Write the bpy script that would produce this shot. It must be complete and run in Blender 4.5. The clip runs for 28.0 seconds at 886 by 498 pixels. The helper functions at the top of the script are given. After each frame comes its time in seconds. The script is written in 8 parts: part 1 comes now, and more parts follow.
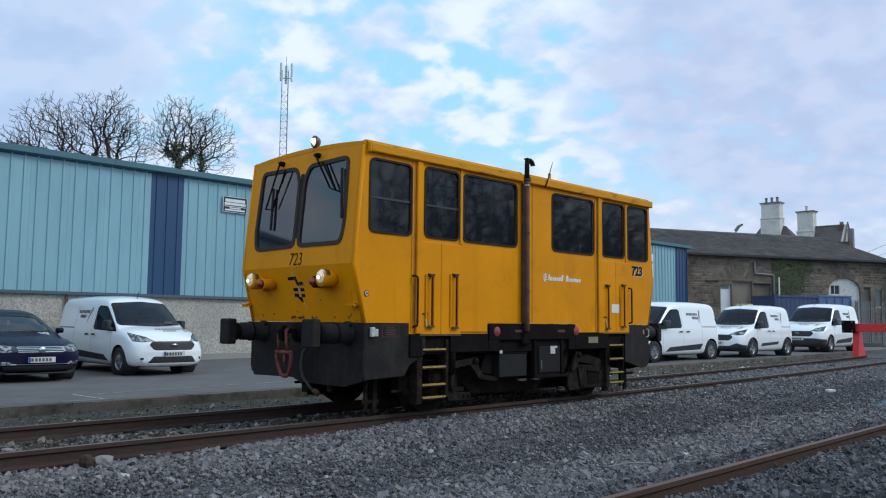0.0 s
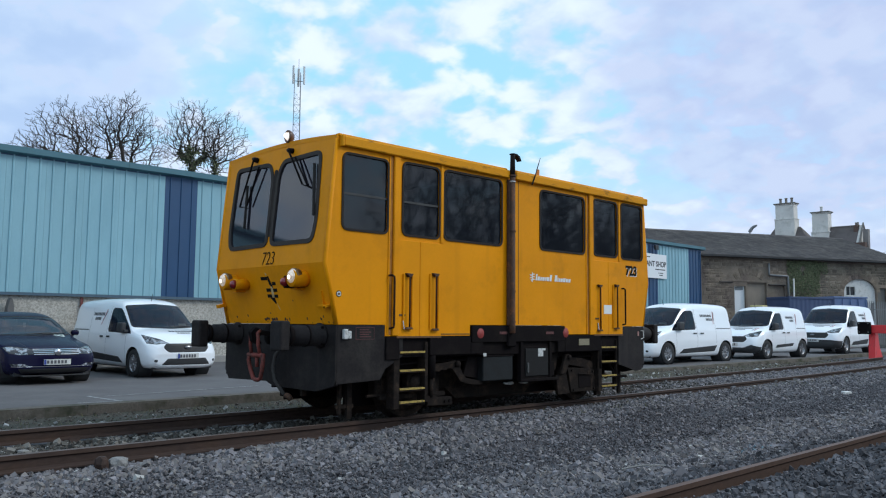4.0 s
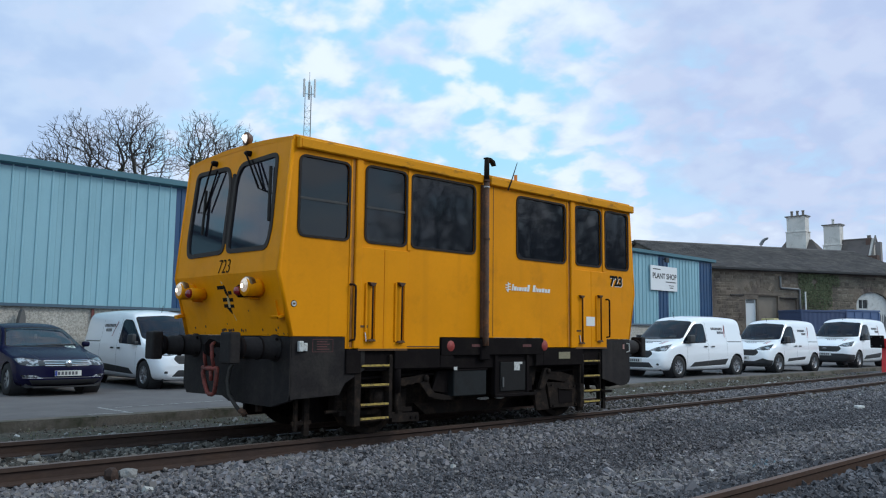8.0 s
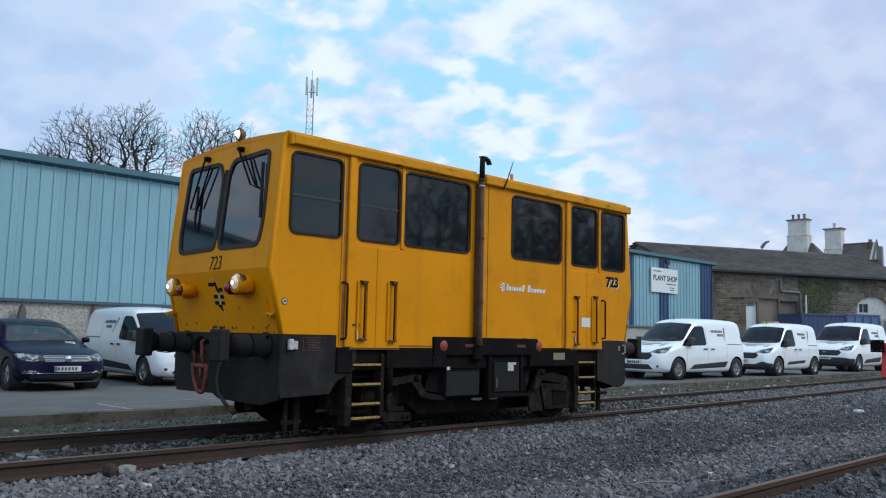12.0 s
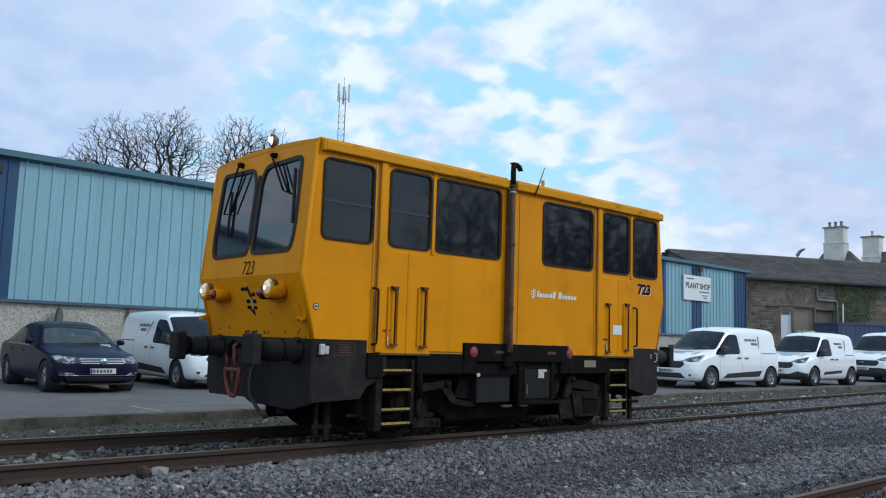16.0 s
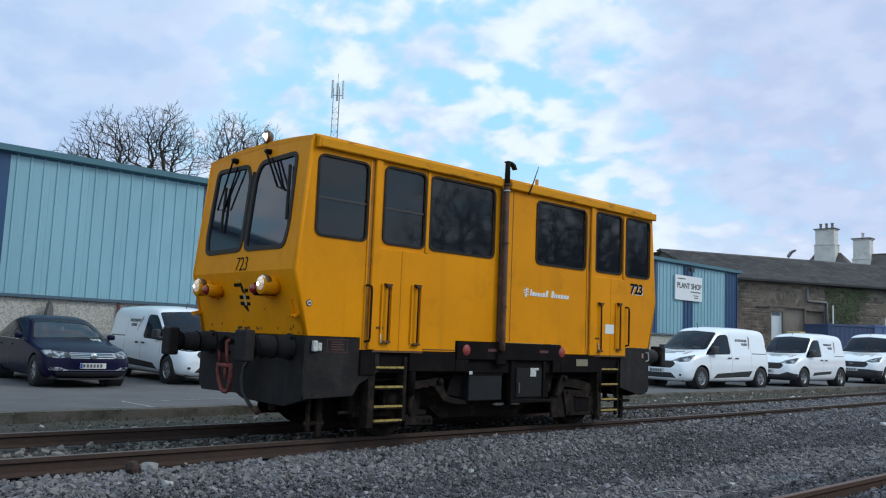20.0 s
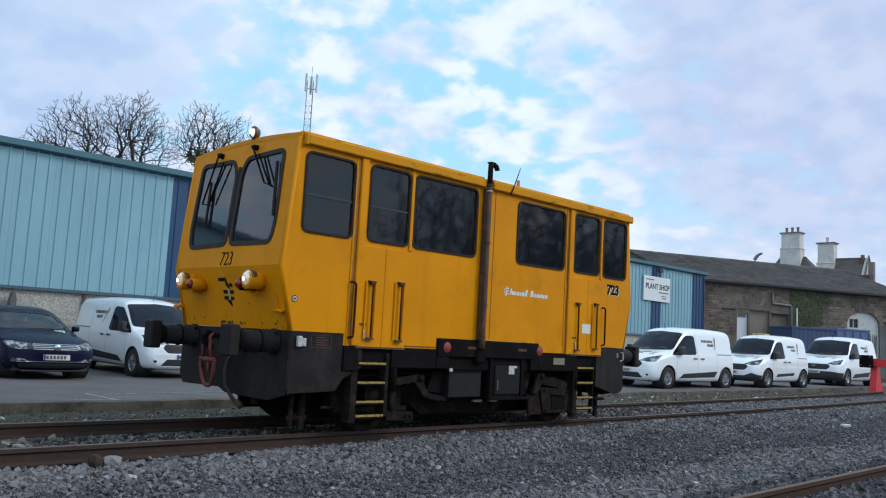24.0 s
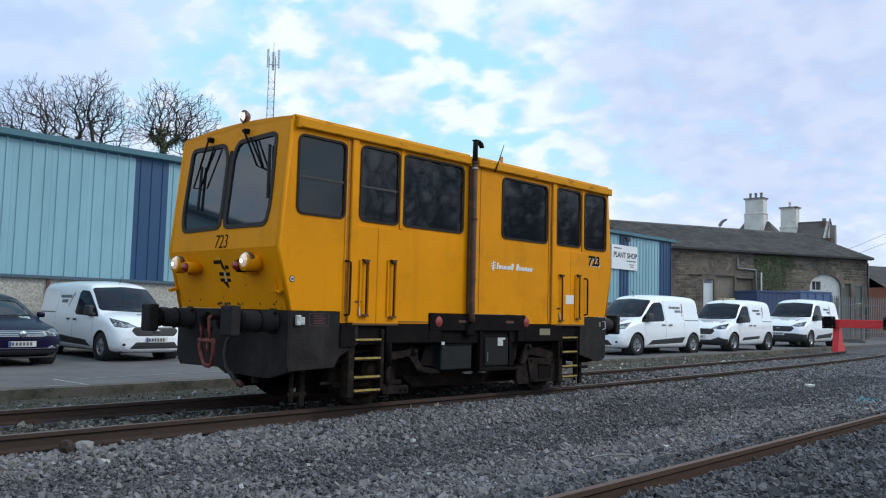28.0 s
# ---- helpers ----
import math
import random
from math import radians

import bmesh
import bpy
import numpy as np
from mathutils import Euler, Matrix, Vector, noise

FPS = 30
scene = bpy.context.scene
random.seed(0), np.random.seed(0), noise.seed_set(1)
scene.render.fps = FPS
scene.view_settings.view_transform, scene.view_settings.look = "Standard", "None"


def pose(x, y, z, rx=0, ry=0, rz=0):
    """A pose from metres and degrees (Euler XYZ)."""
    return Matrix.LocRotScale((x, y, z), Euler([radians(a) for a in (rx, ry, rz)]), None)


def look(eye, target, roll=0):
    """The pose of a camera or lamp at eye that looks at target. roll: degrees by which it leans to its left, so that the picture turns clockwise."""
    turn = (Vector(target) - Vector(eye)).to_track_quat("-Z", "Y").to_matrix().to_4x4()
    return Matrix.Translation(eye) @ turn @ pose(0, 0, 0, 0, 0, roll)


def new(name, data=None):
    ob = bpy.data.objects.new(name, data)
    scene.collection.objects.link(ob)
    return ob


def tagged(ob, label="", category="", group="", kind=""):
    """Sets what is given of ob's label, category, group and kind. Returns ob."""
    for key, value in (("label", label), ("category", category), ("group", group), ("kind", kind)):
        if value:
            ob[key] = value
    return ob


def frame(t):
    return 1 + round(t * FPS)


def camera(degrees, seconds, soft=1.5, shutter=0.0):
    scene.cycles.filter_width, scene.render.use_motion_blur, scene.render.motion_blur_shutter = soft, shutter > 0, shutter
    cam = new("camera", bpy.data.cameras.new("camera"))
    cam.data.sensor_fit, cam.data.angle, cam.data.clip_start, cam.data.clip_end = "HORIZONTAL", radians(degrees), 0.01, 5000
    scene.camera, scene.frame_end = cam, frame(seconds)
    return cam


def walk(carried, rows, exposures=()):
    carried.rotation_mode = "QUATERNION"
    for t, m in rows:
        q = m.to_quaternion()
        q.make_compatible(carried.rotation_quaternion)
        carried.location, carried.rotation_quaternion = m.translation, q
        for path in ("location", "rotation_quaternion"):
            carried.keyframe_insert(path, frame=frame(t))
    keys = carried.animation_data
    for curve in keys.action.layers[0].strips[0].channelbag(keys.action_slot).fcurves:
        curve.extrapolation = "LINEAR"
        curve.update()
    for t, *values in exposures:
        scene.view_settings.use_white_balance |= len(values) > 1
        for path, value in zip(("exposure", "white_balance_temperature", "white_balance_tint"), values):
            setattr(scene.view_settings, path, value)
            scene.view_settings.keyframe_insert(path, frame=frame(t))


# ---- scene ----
from collections import defaultdict
from math import sin, cos, pi, sqrt, atan2, tan

# ---- camera: held in the hand at one spot beside the siding ----
# seconds, heading from +y towards +x, upward tilt, lean (degrees)
AIM = (
    (0, 45.46, 5.08, 0.59),
    (0.5, 45.41, 5.08, 0.56),
    (1, 45.37, 5.00, 0.45),
    (1.5, 45.35, 4.95, 0.37),
    (2, 45.37, 4.85, 0.51),
    (2.5, 45.31, 4.84, 0.48),
    (3, 45.09, 4.87, 0.40),
    (3.5, 44.86, 5.02, 0.46),
    (5.5, 43.94, 5.70, 0.51),
    (6, 43.93, 5.81, 0.48),
    (6.5, 43.89, 5.88, 0.56),
    (7, 43.91, 5.94, 0.68),
    (7.5, 43.94, 5.99, 0.70),
    (8, 43.89, 6.06, 0.68),
    (8.5, 43.88, 6.09, 0.67),
    (9, 43.82, 6.11, 0.73),
    (9.5, 43.78, 6.10, 0.84),
    (10, 43.75, 6.09, 0.92),
    (10.5, 43.76, 6.06, 1.03),
    (11, 43.79, 6.04, 1.21),
    (11.5, 43.82, 6.03, 1.24),
    (12, 43.83, 6.04, 1.29),
    (12.5, 43.83, 6.04, 1.28),
    (14.5, 42.54, 6.15, 1.51),
    (15, 42.12, 6.26, 1.70),
    (15.5, 41.83, 6.34, 1.79),
    (16, 41.67, 6.41, 1.82),
    (16.5, 41.59, 6.47, 1.83),
    (17, 41.54, 6.52, 1.74),
    (17.5, 41.61, 6.48, 1.96),
    (18, 41.66, 6.45, 2.11),
    (18.5, 41.78, 6.40, 2.25),
    (19, 41.93, 6.33, 2.28),
    (19.5, 42.04, 6.31, 2.28),
    (20, 42.21, 6.27, 2.32),
    (20.5, 42.43, 6.23, 2.37),
    (21, 42.65, 6.16, 2.44),
    (21.5, 42.90, 6.04, 2.36),
    (23.5, 43.14, 6.56, 3.42),
    (24, 44.25, 6.14, 3.18),
    (24.5, 45.22, 5.68, 3.06),
    (25, 45.87, 5.28, 2.96),
    (25.5, 46.30, 4.88, 2.34),
    (26, 46.71, 4.80, 2.15),
    (26.5, 46.78, 4.48, 2.25),
    (27, 46.72, 4.28, 1.82),
    (27.5, 46.55, 4.17, 1.52),
    (28, 46.51, 4.40, 1.42),
)
EYE = (0.0, -8.246, 1.125)
cam = camera(57.16, 28.0, soft=1.15)
walk(cam, [(t, pose(*EYE, 90 + tilt, 0, -heading) @ pose(0, 0, 0, 0, 0, lean)) for t, heading, tilt, lean in AIM],
     [(0.0, 0.07, 6320, 8), (2.5, 0.14, 6260, 8), (6.0, 0.13, 6260, 8), (9.0, 0.08, 6330, 8), (21.5, 0.11, 6350, 8), (24.5, 0.12, 6420, 9), (28.0, 0.22, 6480, 9)])

# seconds and the railcar's place along the siding
RUN = (
    (0, 1.387),
    (0.5, 1.361),
    (1, 1.307),
    (1.5, 1.258),
    (2, 1.191),
    (2.5, 1.115),
    (3, 1.026),
    (3.5, 0.926),
    (5.5, 0.490),
    (6, 0.398),
    (6.5, 0.312),
    (7, 0.238),
    (7.5, 0.171),
    (8, 0.116),
    (8.5, 0.071),
    (9, 0.035),
    (9.5, 0.014),
    (10, 0.000),
    (10.5, 0.000),
    (11, 0.000),
    (11.5, 0.000),
    (12, 0.000),
    (12.5, 0.000),
    (14.5, 0.007),
    (15, 0.009),
    (15.5, 0.008),
    (16, 0.006),
    (16.5, 0.009),
    (17, 0.009),
    (17.5, 0.008),
    (18, 0.007),
    (18.5, 0.011),
    (19, 0.012),
    (19.5, 0.018),
    (20, 0.025),
    (20.5, 0.035),
    (21, 0.049),
    (21.5, 0.069),
    (23.5, 0.184),
    (24, 0.218),
    (24.5, 0.257),
    (25, 0.298),
    (25.5, 0.334),
    (26, 0.381),
    (26.5, 0.429),
    (27, 0.475),
    (27.5, 0.525),
    (28, 0.576),
)

# ---- sky, sun, exposure ----
SUN_HEADING, SUN_HEIGHT = 140.0, 38.0
world = bpy.data.worlds.new("sky")
scene.world = world
world.use_nodes = True
wn, wl = world.node_tree.nodes, world.node_tree.links
wn.clear()


def wnode(kind, **kw):
    n = wn.new(kind)
    for k, v in kw.items():
        n.inputs[k].default_value = v
    return n


sky = wn.new("ShaderNodeTexSky")
sky.sky_type = "NISHITA"
sky.sun_disc = False
sky.sun_elevation = radians(SUN_HEIGHT)
sky.sun_rotation = radians(SUN_HEADING)
sky.air_density, sky.dust_density, sky.ozone_density = 1.0, 0.6, 2.0
coord = wn.new("ShaderNodeTexCoord")
sep = wn.new("ShaderNodeSeparateXYZ")
wl.new(coord.outputs["Generated"], sep.inputs[0])


def wmath(op, a, b=None, clamp=False):
    n = wn.new("ShaderNodeMath")
    n.operation, n.use_clamp = op, clamp
    for i, v in enumerate((a, b)):
        if v is None:
            continue
        if isinstance(v, (int, float)):
            n.inputs[i].default_value = v
        else:
            wl.new(v, n.inputs[i])
    return n.outputs[0]


def wmix(fac, a, b):
    n = wn.new("ShaderNodeMix")
    n.data_type = "RGBA"
    for sock, v in ((n.inputs[0], fac), (n.inputs[6], a), (n.inputs[7], b)):
        if isinstance(v, tuple):
            sock.default_value = (*v, 1)
        elif isinstance(v, (int, float)):
            sock.default_value = v
        else:
            wl.new(v, sock)
    return n.outputs[2]


def wramp(v, lo, hi):
    n = wn.new("ShaderNodeMapRange")
    n.interpolation_type = "SMOOTHSTEP"
    wl.new(v, n.inputs[0])
    n.inputs[1].default_value, n.inputs[2].default_value = lo, hi
    return n.outputs[0]


height = wmath("MAXIMUM", sep.outputs[2], 0.0)
lift = wmath("ADD", height, 0.42)
flat = wn.new("ShaderNodeCombineXYZ")
wl.new(wmath("DIVIDE", sep.outputs[0], lift), flat.inputs[0])
wl.new(wmath("DIVIDE", sep.outputs[1], lift), flat.inputs[1])


def wnoise(scale, detail, rough, shift, turn=0.0, stretch=(1, 1, 1)):
    m = wn.new("ShaderNodeMapping")
    m.inputs["Location"].default_value = shift
    m.inputs["Rotation"].default_value = (0, 0, radians(turn))
    m.inputs["Scale"].default_value = stretch
    wl.new(flat.outputs[0], m.inputs[0])
    n = wnode("ShaderNodeTexNoise", Scale=scale, Detail=detail, Roughness=rough, Distortion=0.15)
    wl.new(m.outputs[0], n.inputs[0])
    return n.outputs[0]


banks = wnoise(3.0, 3.0, 0.5, (2.4, 0.7, 0), 35, (1, 0.8, 1))
puffs = wnoise(13.0, 4.0, 0.46, (0.3, 1.9, 0), 20, (1, 0.9, 1))
wisps = wnoise(7.0, 5.0, 0.52, (5.3, 3.1, 0), 20, (1, 0.9, 1))


def bank(x, y, z, lo, hi):
    """A broad cloud bank lying in one direction of the sky, with a ragged edge."""
    n = wn.new("ShaderNodeVectorMath")
    n.operation = "DOT_PRODUCT"
    wl.new(coord.outputs["Generated"], n.inputs[0])
    n.inputs[1].default_value = Vector((x, y, z)).normalized()
    return wramp(wmath("ADD", n.outputs[1], wmath("MULTIPLY", wmath("SUBTRACT", wisps, 0.5), 0.10)), lo, hi)


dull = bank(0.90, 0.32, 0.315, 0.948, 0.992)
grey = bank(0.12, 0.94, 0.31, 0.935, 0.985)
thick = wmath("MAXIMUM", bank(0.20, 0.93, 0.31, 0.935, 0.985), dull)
mixed = wmath("ADD", wmath("MULTIPLY", banks, 0.28), wmath("MULTIPLY", puffs, 0.72))
cover = wramp(mixed, 0.40, 0.55)
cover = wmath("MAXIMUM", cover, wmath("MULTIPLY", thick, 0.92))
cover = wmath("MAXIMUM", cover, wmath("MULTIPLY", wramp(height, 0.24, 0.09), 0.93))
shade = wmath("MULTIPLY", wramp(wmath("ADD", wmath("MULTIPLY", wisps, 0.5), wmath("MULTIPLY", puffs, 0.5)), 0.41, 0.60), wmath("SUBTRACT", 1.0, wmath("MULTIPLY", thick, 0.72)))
low = wramp(height, 0.24, 0.08)
under = wmix(low, (0.545, 0.655, 0.87), (0.59, 0.655, 0.79))
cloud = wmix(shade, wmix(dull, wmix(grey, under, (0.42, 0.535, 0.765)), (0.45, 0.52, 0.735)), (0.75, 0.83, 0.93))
grade = wn.new("ShaderNodeMix")
grade.data_type, grade.blend_type = "RGBA", "MULTIPLY"
grade.inputs[0].default_value = 1.0
wl.new(sky.outputs[0], grade.inputs[6])
grade.inputs[7].default_value = (0.10, 0.112, 0.12, 1)
pale = wmix(0.75, grade.outputs[2], (0.42, 0.78, 1.0))
air = wmix(cover, pale, cloud)
back = wnode("ShaderNodeBackground", Strength=1.08)
wl.new(air, back.inputs[0])
wout = wn.new("ShaderNodeOutputWorld")
wl.new(back.outputs[0], wout.inputs[0])

sun = new("sun", bpy.data.lights.new("sun", "SUN"))
sun.data.energy, sun.data.angle, sun.data.color = 1.2, radians(18), (1.0, 0.95, 0.88)
sun.matrix_world = look((60 * sin(radians(SUN_HEADING)), 60 * cos(radians(SUN_HEADING)), 60 * tan(radians(SUN_HEIGHT))), (0, 0, 0))

# ---- materials ----


def shader(name, colour, rough=0.6, metal=0.0, spots=None, spot_scale=3.0, spot_at=(0.5, 0.7), grain=0.0, grain_scale=40.0,
           bump=0.0, bump_scale=60.0, vary=0.0, islands=0.0, stretch=(1, 1, 1), coat=0.0, alpha=1.0, emit=0.0, voronoi=False, blotch=0.0, blotch_scale=0.6,
           gloss_vary=0.0, world_space=False, spec=0.5, island_mix=None, streaks=None):
    """A procedural surface: colour with blotches, spots, grain and relief, and a small change from piece to piece."""
    m = bpy.data.materials.new(name)
    m.use_nodes = True
    nodes, links = m.node_tree.nodes, m.node_tree.links
    p = nodes["Principled BSDF"]
    tc = nodes.new("ShaderNodeTexCoord")
    mp = nodes.new("ShaderNodeMapping")
    mp.inputs["Scale"].default_value = stretch
    if world_space:
        geo = nodes.new("ShaderNodeNewGeometry")
        links.new(geo.outputs["Position"], mp.inputs[0])
    else:
        links.new(tc.outputs["Object"], mp.inputs[0])

    def tex(scale, detail=4.0, ro=0.55):
        n = nodes.new("ShaderNodeTexNoise")
        n.inputs["Scale"].default_value, n.inputs["Detail"].default_value, n.inputs["Roughness"].default_value = scale, detail, ro
        links.new(mp.outputs[0], n.inputs[0])
        return n.outputs[0]

    def ramp(v, lo, hi, a, b):
        n = nodes.new("ShaderNodeMapRange")
        links.new(v, n.inputs[0])
        for i, x in enumerate((lo, hi, a, b)):
            n.inputs[i + 1].default_value = x
        return n.outputs[0]

    def mix(fac, a, b, blend="MIX"):
        n = nodes.new("ShaderNodeMix")
        n.data_type, n.blend_type = "RGBA", blend
        for sock, v in ((n.inputs[0], fac), (n.inputs[6], a), (n.inputs[7], b)):
            if isinstance(v, tuple):
                sock.default_value = (*v[:3], 1)
            elif isinstance(v, (int, float)):
                sock.default_value = v
            else:
                links.new(v, sock)
        return n.outputs[2]

    def scaled(c, value):
        n = nodes.new("ShaderNodeHueSaturation")
        n.inputs["Color"].default_value = (1, 1, 1, 1)
        if isinstance(c, tuple):
            n.inputs["Color"].default_value = (*c[:3], 1)
        else:
            links.new(c, n.inputs["Color"])
        links.new(value, n.inputs["Value"])
        return n.outputs[0]

    col = tuple(colour)
    if blotch:
        col = scaled(col, ramp(tex(blotch_scale, 3.0), 0.3, 0.7, 1 - blotch, 1 + blotch))
    if spots:
        col = mix(ramp(tex(spot_scale, 6.0, 0.65), spot_at[0], spot_at[1], 0, 1), col, tuple(spots))
    if grain:
        col = scaled(col, ramp(tex(grain_scale, 3.0, 0.6), 0.25, 0.75, 1 - grain, 1 + grain))
    if vary:
        info = nodes.new("ShaderNodeObjectInfo")
        col = scaled(col, ramp(info.outputs["Random"], 0, 1, 1 - vary, 1 + vary))
    if islands:
        geo2 = nodes.new("ShaderNodeNewGeometry")
        col = scaled(col, ramp(geo2.outputs["Random Per Island"], 0, 1, 1 - islands, 1 + islands))
    if island_mix:
        geo3 = nodes.new("ShaderNodeNewGeometry")
        white = nodes.new("ShaderNodeTexWhiteNoise")
        white.noise_dimensions = "1D"
        links.new(geo3.outputs["Random Per Island"], white.inputs["W"])
        col = mix(ramp(white.outputs["Value"], 0.45, 1.0, 0, 0.9), col, tuple(island_mix))
    if streaks:
        n = nodes.new("ShaderNodeTexNoise")
        m3 = nodes.new("ShaderNodeMapping")
        m3.inputs["Scale"].default_value = (9, 9, 0.35)
        links.new(tc.outputs["Object"], m3.inputs[0])
        links.new(m3.outputs[0], n.inputs[0])
        n.inputs["Scale"].default_value, n.inputs["Detail"].default_value = 1.0, 5.0
        col = mix(ramp(n.outputs[0], 0.55, 0.82, 0, 0.45), col, tuple(streaks))
    p.inputs["Specular IOR Level"].default_value = spec
    if isinstance(col, tuple):
        p.inputs["Base Color"].default_value = (*col[:3], 1)
    else:
        links.new(col, p.inputs["Base Color"])
    p.inputs["Roughness"].default_value, p.inputs["Metallic"].default_value = rough, metal
    if gloss_vary:
        links.new(ramp(tex(5.0, 5.0), 0.3, 0.7, max(0.02, rough - gloss_vary), min(1, rough + gloss_vary)), p.inputs["Roughness"])
    if coat:
        p.inputs["Coat Weight"].default_value, p.inputs["Coat Roughness"].default_value = coat, 0.06
    if alpha < 1:
        p.inputs["Alpha"].default_value = alpha
    if emit:
        p.inputs["Emission Color"].default_value = (*colour[:3], 1)
        p.inputs["Emission Strength"].default_value = emit
    if bump:
        b = nodes.new("ShaderNodeBump")
        b.inputs["Strength"].default_value, b.inputs["Distance"].default_value = min(1, bump * 4), 0.02 * min(1, bump * 2)
        if voronoi:
            v = nodes.new("ShaderNodeTexVoronoi")
            v.inputs["Scale"].default_value = bump_scale
            links.new(mp.outputs[0], v.inputs[0])
            links.new(v.outputs["Distance"], b.inputs["Height"])
        else:
            links.new(tex(bump_scale, 5.0, 0.6), b.inputs["Height"])
        links.new(b.outputs[0], p.inputs["Normal"])
    return m


DIRTY_YELLOW = shader("grimy_yellow_edge", (0.66, 0.265, 0.003), 0.6, spec=0.15, spots=(0.10, 0.045, 0.012), spot_scale=3.2, spot_at=(0.55, 0.72), stretch=(1, 1, 3), grain=0.08, bump=0.03)
YELLOW = shader("railcar_yellow", (0.735, 0.272, 0.0006), 0.5, spec=0.13, streaks=(0.56, 0.205, 0.004), spots=(0.54, 0.200, 0.003), spot_scale=2.2, spot_at=(0.54, 0.82), blotch=0.09, blotch_scale=0.9, grain=0.03, grain_scale=30, bump=0.015, bump_scale=9, gloss_vary=0.1)
RUSTED = shader("rust_streaked_steel", (0.055, 0.026, 0.014), 0.8, spots=(0.16, 0.06, 0.02), spot_scale=18, grain=0.25, bump=0.1)
GASKET = shader("faded_rubber_gasket", (0.026, 0.020, 0.017), 0.75, spec=0.2, grain=0.15, blotch=0.2, blotch_scale=3)
SCUFFED = shader("scuffed_black_steel", (0.0142, 0.0114, 0.0120), 0.7, spec=0.2, spots=(0.030, 0.026, 0.023), spot_scale=4.5, spot_at=(0.45, 0.75), streaks=(0.042, 0.035, 0.030), grain=0.25, bump=0.03, blotch=0.2)
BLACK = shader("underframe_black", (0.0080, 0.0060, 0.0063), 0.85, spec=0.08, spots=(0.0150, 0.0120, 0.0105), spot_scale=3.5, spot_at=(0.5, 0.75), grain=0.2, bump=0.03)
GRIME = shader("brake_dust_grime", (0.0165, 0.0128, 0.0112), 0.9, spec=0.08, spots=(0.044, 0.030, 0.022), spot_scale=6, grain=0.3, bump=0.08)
RUBBER = shader("black_rubber", (0.017, 0.0145, 0.013), 0.65, spec=0.25, grain=0.1)
GLASS = shader("tinted_glass", (0.010, 0.012, 0.016), 0.04, alpha=0.86, spec=0.5)
SCREEN = shader("windscreen_glass", (0.016, 0.016, 0.024), 0.05, alpha=0.85, spec=1.0)
TREAD = shader("worn_yellow_tread", (0.42, 0.29, 0.06), 0.7, spots=(0.08, 0.06, 0.04), spot_scale=25, spot_at=(0.45, 0.65), bump=0.05)
INSIDE = shader("cabin_lining", (0.30, 0.30, 0.28), 0.7, grain=0.05)
RAIL = shader("rusty_rail", (0.053, 0.035, 0.029), 0.85, spec=0.2, spots=(0.062, 0.038, 0.028), spot_scale=9, grain=0.2, bump=0.05, stretch=(0.3, 1, 1))
RAILTOP = shader("worn_rail_head", (0.105, 0.074, 0.060), 0.6, metal=0.15, spots=(0.075, 0.047, 0.036), spot_scale=5, stretch=(0.2, 1, 1), grain=0.15)
SLEEPER = shader("weathered_timber_sleeper", (0.075, 0.060, 0.048), 0.9, grain=0.35, stretch=(8, 1, 1), bump=0.15)
BALLAST = shader("grey_limestone_ballast", (0.158, 0.149, 0.158), 0.9, spec=0.25, islands=0.50, island_mix=(0.212, 0.192, 0.180), grain=0.25, grain_scale=30, bump=0.05)
GROUND = shader("ballast_bed", (0.107, 0.103, 0.112), 0.95, spec=0.2, spots=(0.045, 0.048, 0.053), spot_scale=0.9, spot_at=(0.45, 0.62), grain=0.5, grain_scale=22, bump=0.6, bump_scale=26, voronoi=True, blotch=0.15, blotch_scale=0.35, world_space=True)
ASPHALT = shader("worn_asphalt", (0.123, 0.116, 0.119), 0.95, spec=0.2, spots=(0.158, 0.153, 0.151), spot_scale=1.2, spot_at=(0.4, 0.75), grain=0.15, grain_scale=90, bump=0.1, bump_scale=120, blotch=0.1, blotch_scale=0.25, world_space=True)
KERB = shader("mossy_concrete", (0.142, 0.124, 0.106), 0.95, spec=0.2, spots=(0.05, 0.052, 0.034), spot_scale=2.5, spot_at=(0.45, 0.65), grain=0.25, bump=0.25, bump_scale=25, vary=0.05)
PALE_BLUE = shader("pale_blue_cladding", (0.242, 0.43, 0.50), 0.45, spots=(0.185, 0.35, 0.42), spot_scale=1.0, spot_at=(0.45, 0.8), blotch=0.06, grain=0.03, stretch=(1, 1, 0.3), vary=0.03)
DARK_BLUE = shader("navy_cladding", (0.016, 0.062, 0.150), 0.45, blotch=0.08, grain=0.05)
TEAL = shader("teal_gutter", (0.055, 0.15, 0.19), 0.5, blotch=0.1, grain=0.05)
DASH = shader("pebble_dash", (0.54, 0.51, 0.46), 0.95, spots=(0.33, 0.31, 0.27), spot_scale=20, spot_at=(0.42, 0.6), grain=0.35, grain_scale=60, bump=0.5, bump_scale=40, blotch=0.12, blotch_scale=0.8)
CONCRETE = shader("grey_concrete", (0.30, 0.29, 0.27), 0.9, grain=0.15, bump=0.08, blotch=0.12)
STONE = shader("grey_rubble_stone", (0.222, 0.178, 0.138), 0.95, vary=0.30, spec=0.2, spots=(0.128, 0.102, 0.088), spot_scale=0.5, spot_at=(0.42, 0.60), world_space=True, grain=0.3, grain_scale=9, bump=0.3, bump_scale=12)
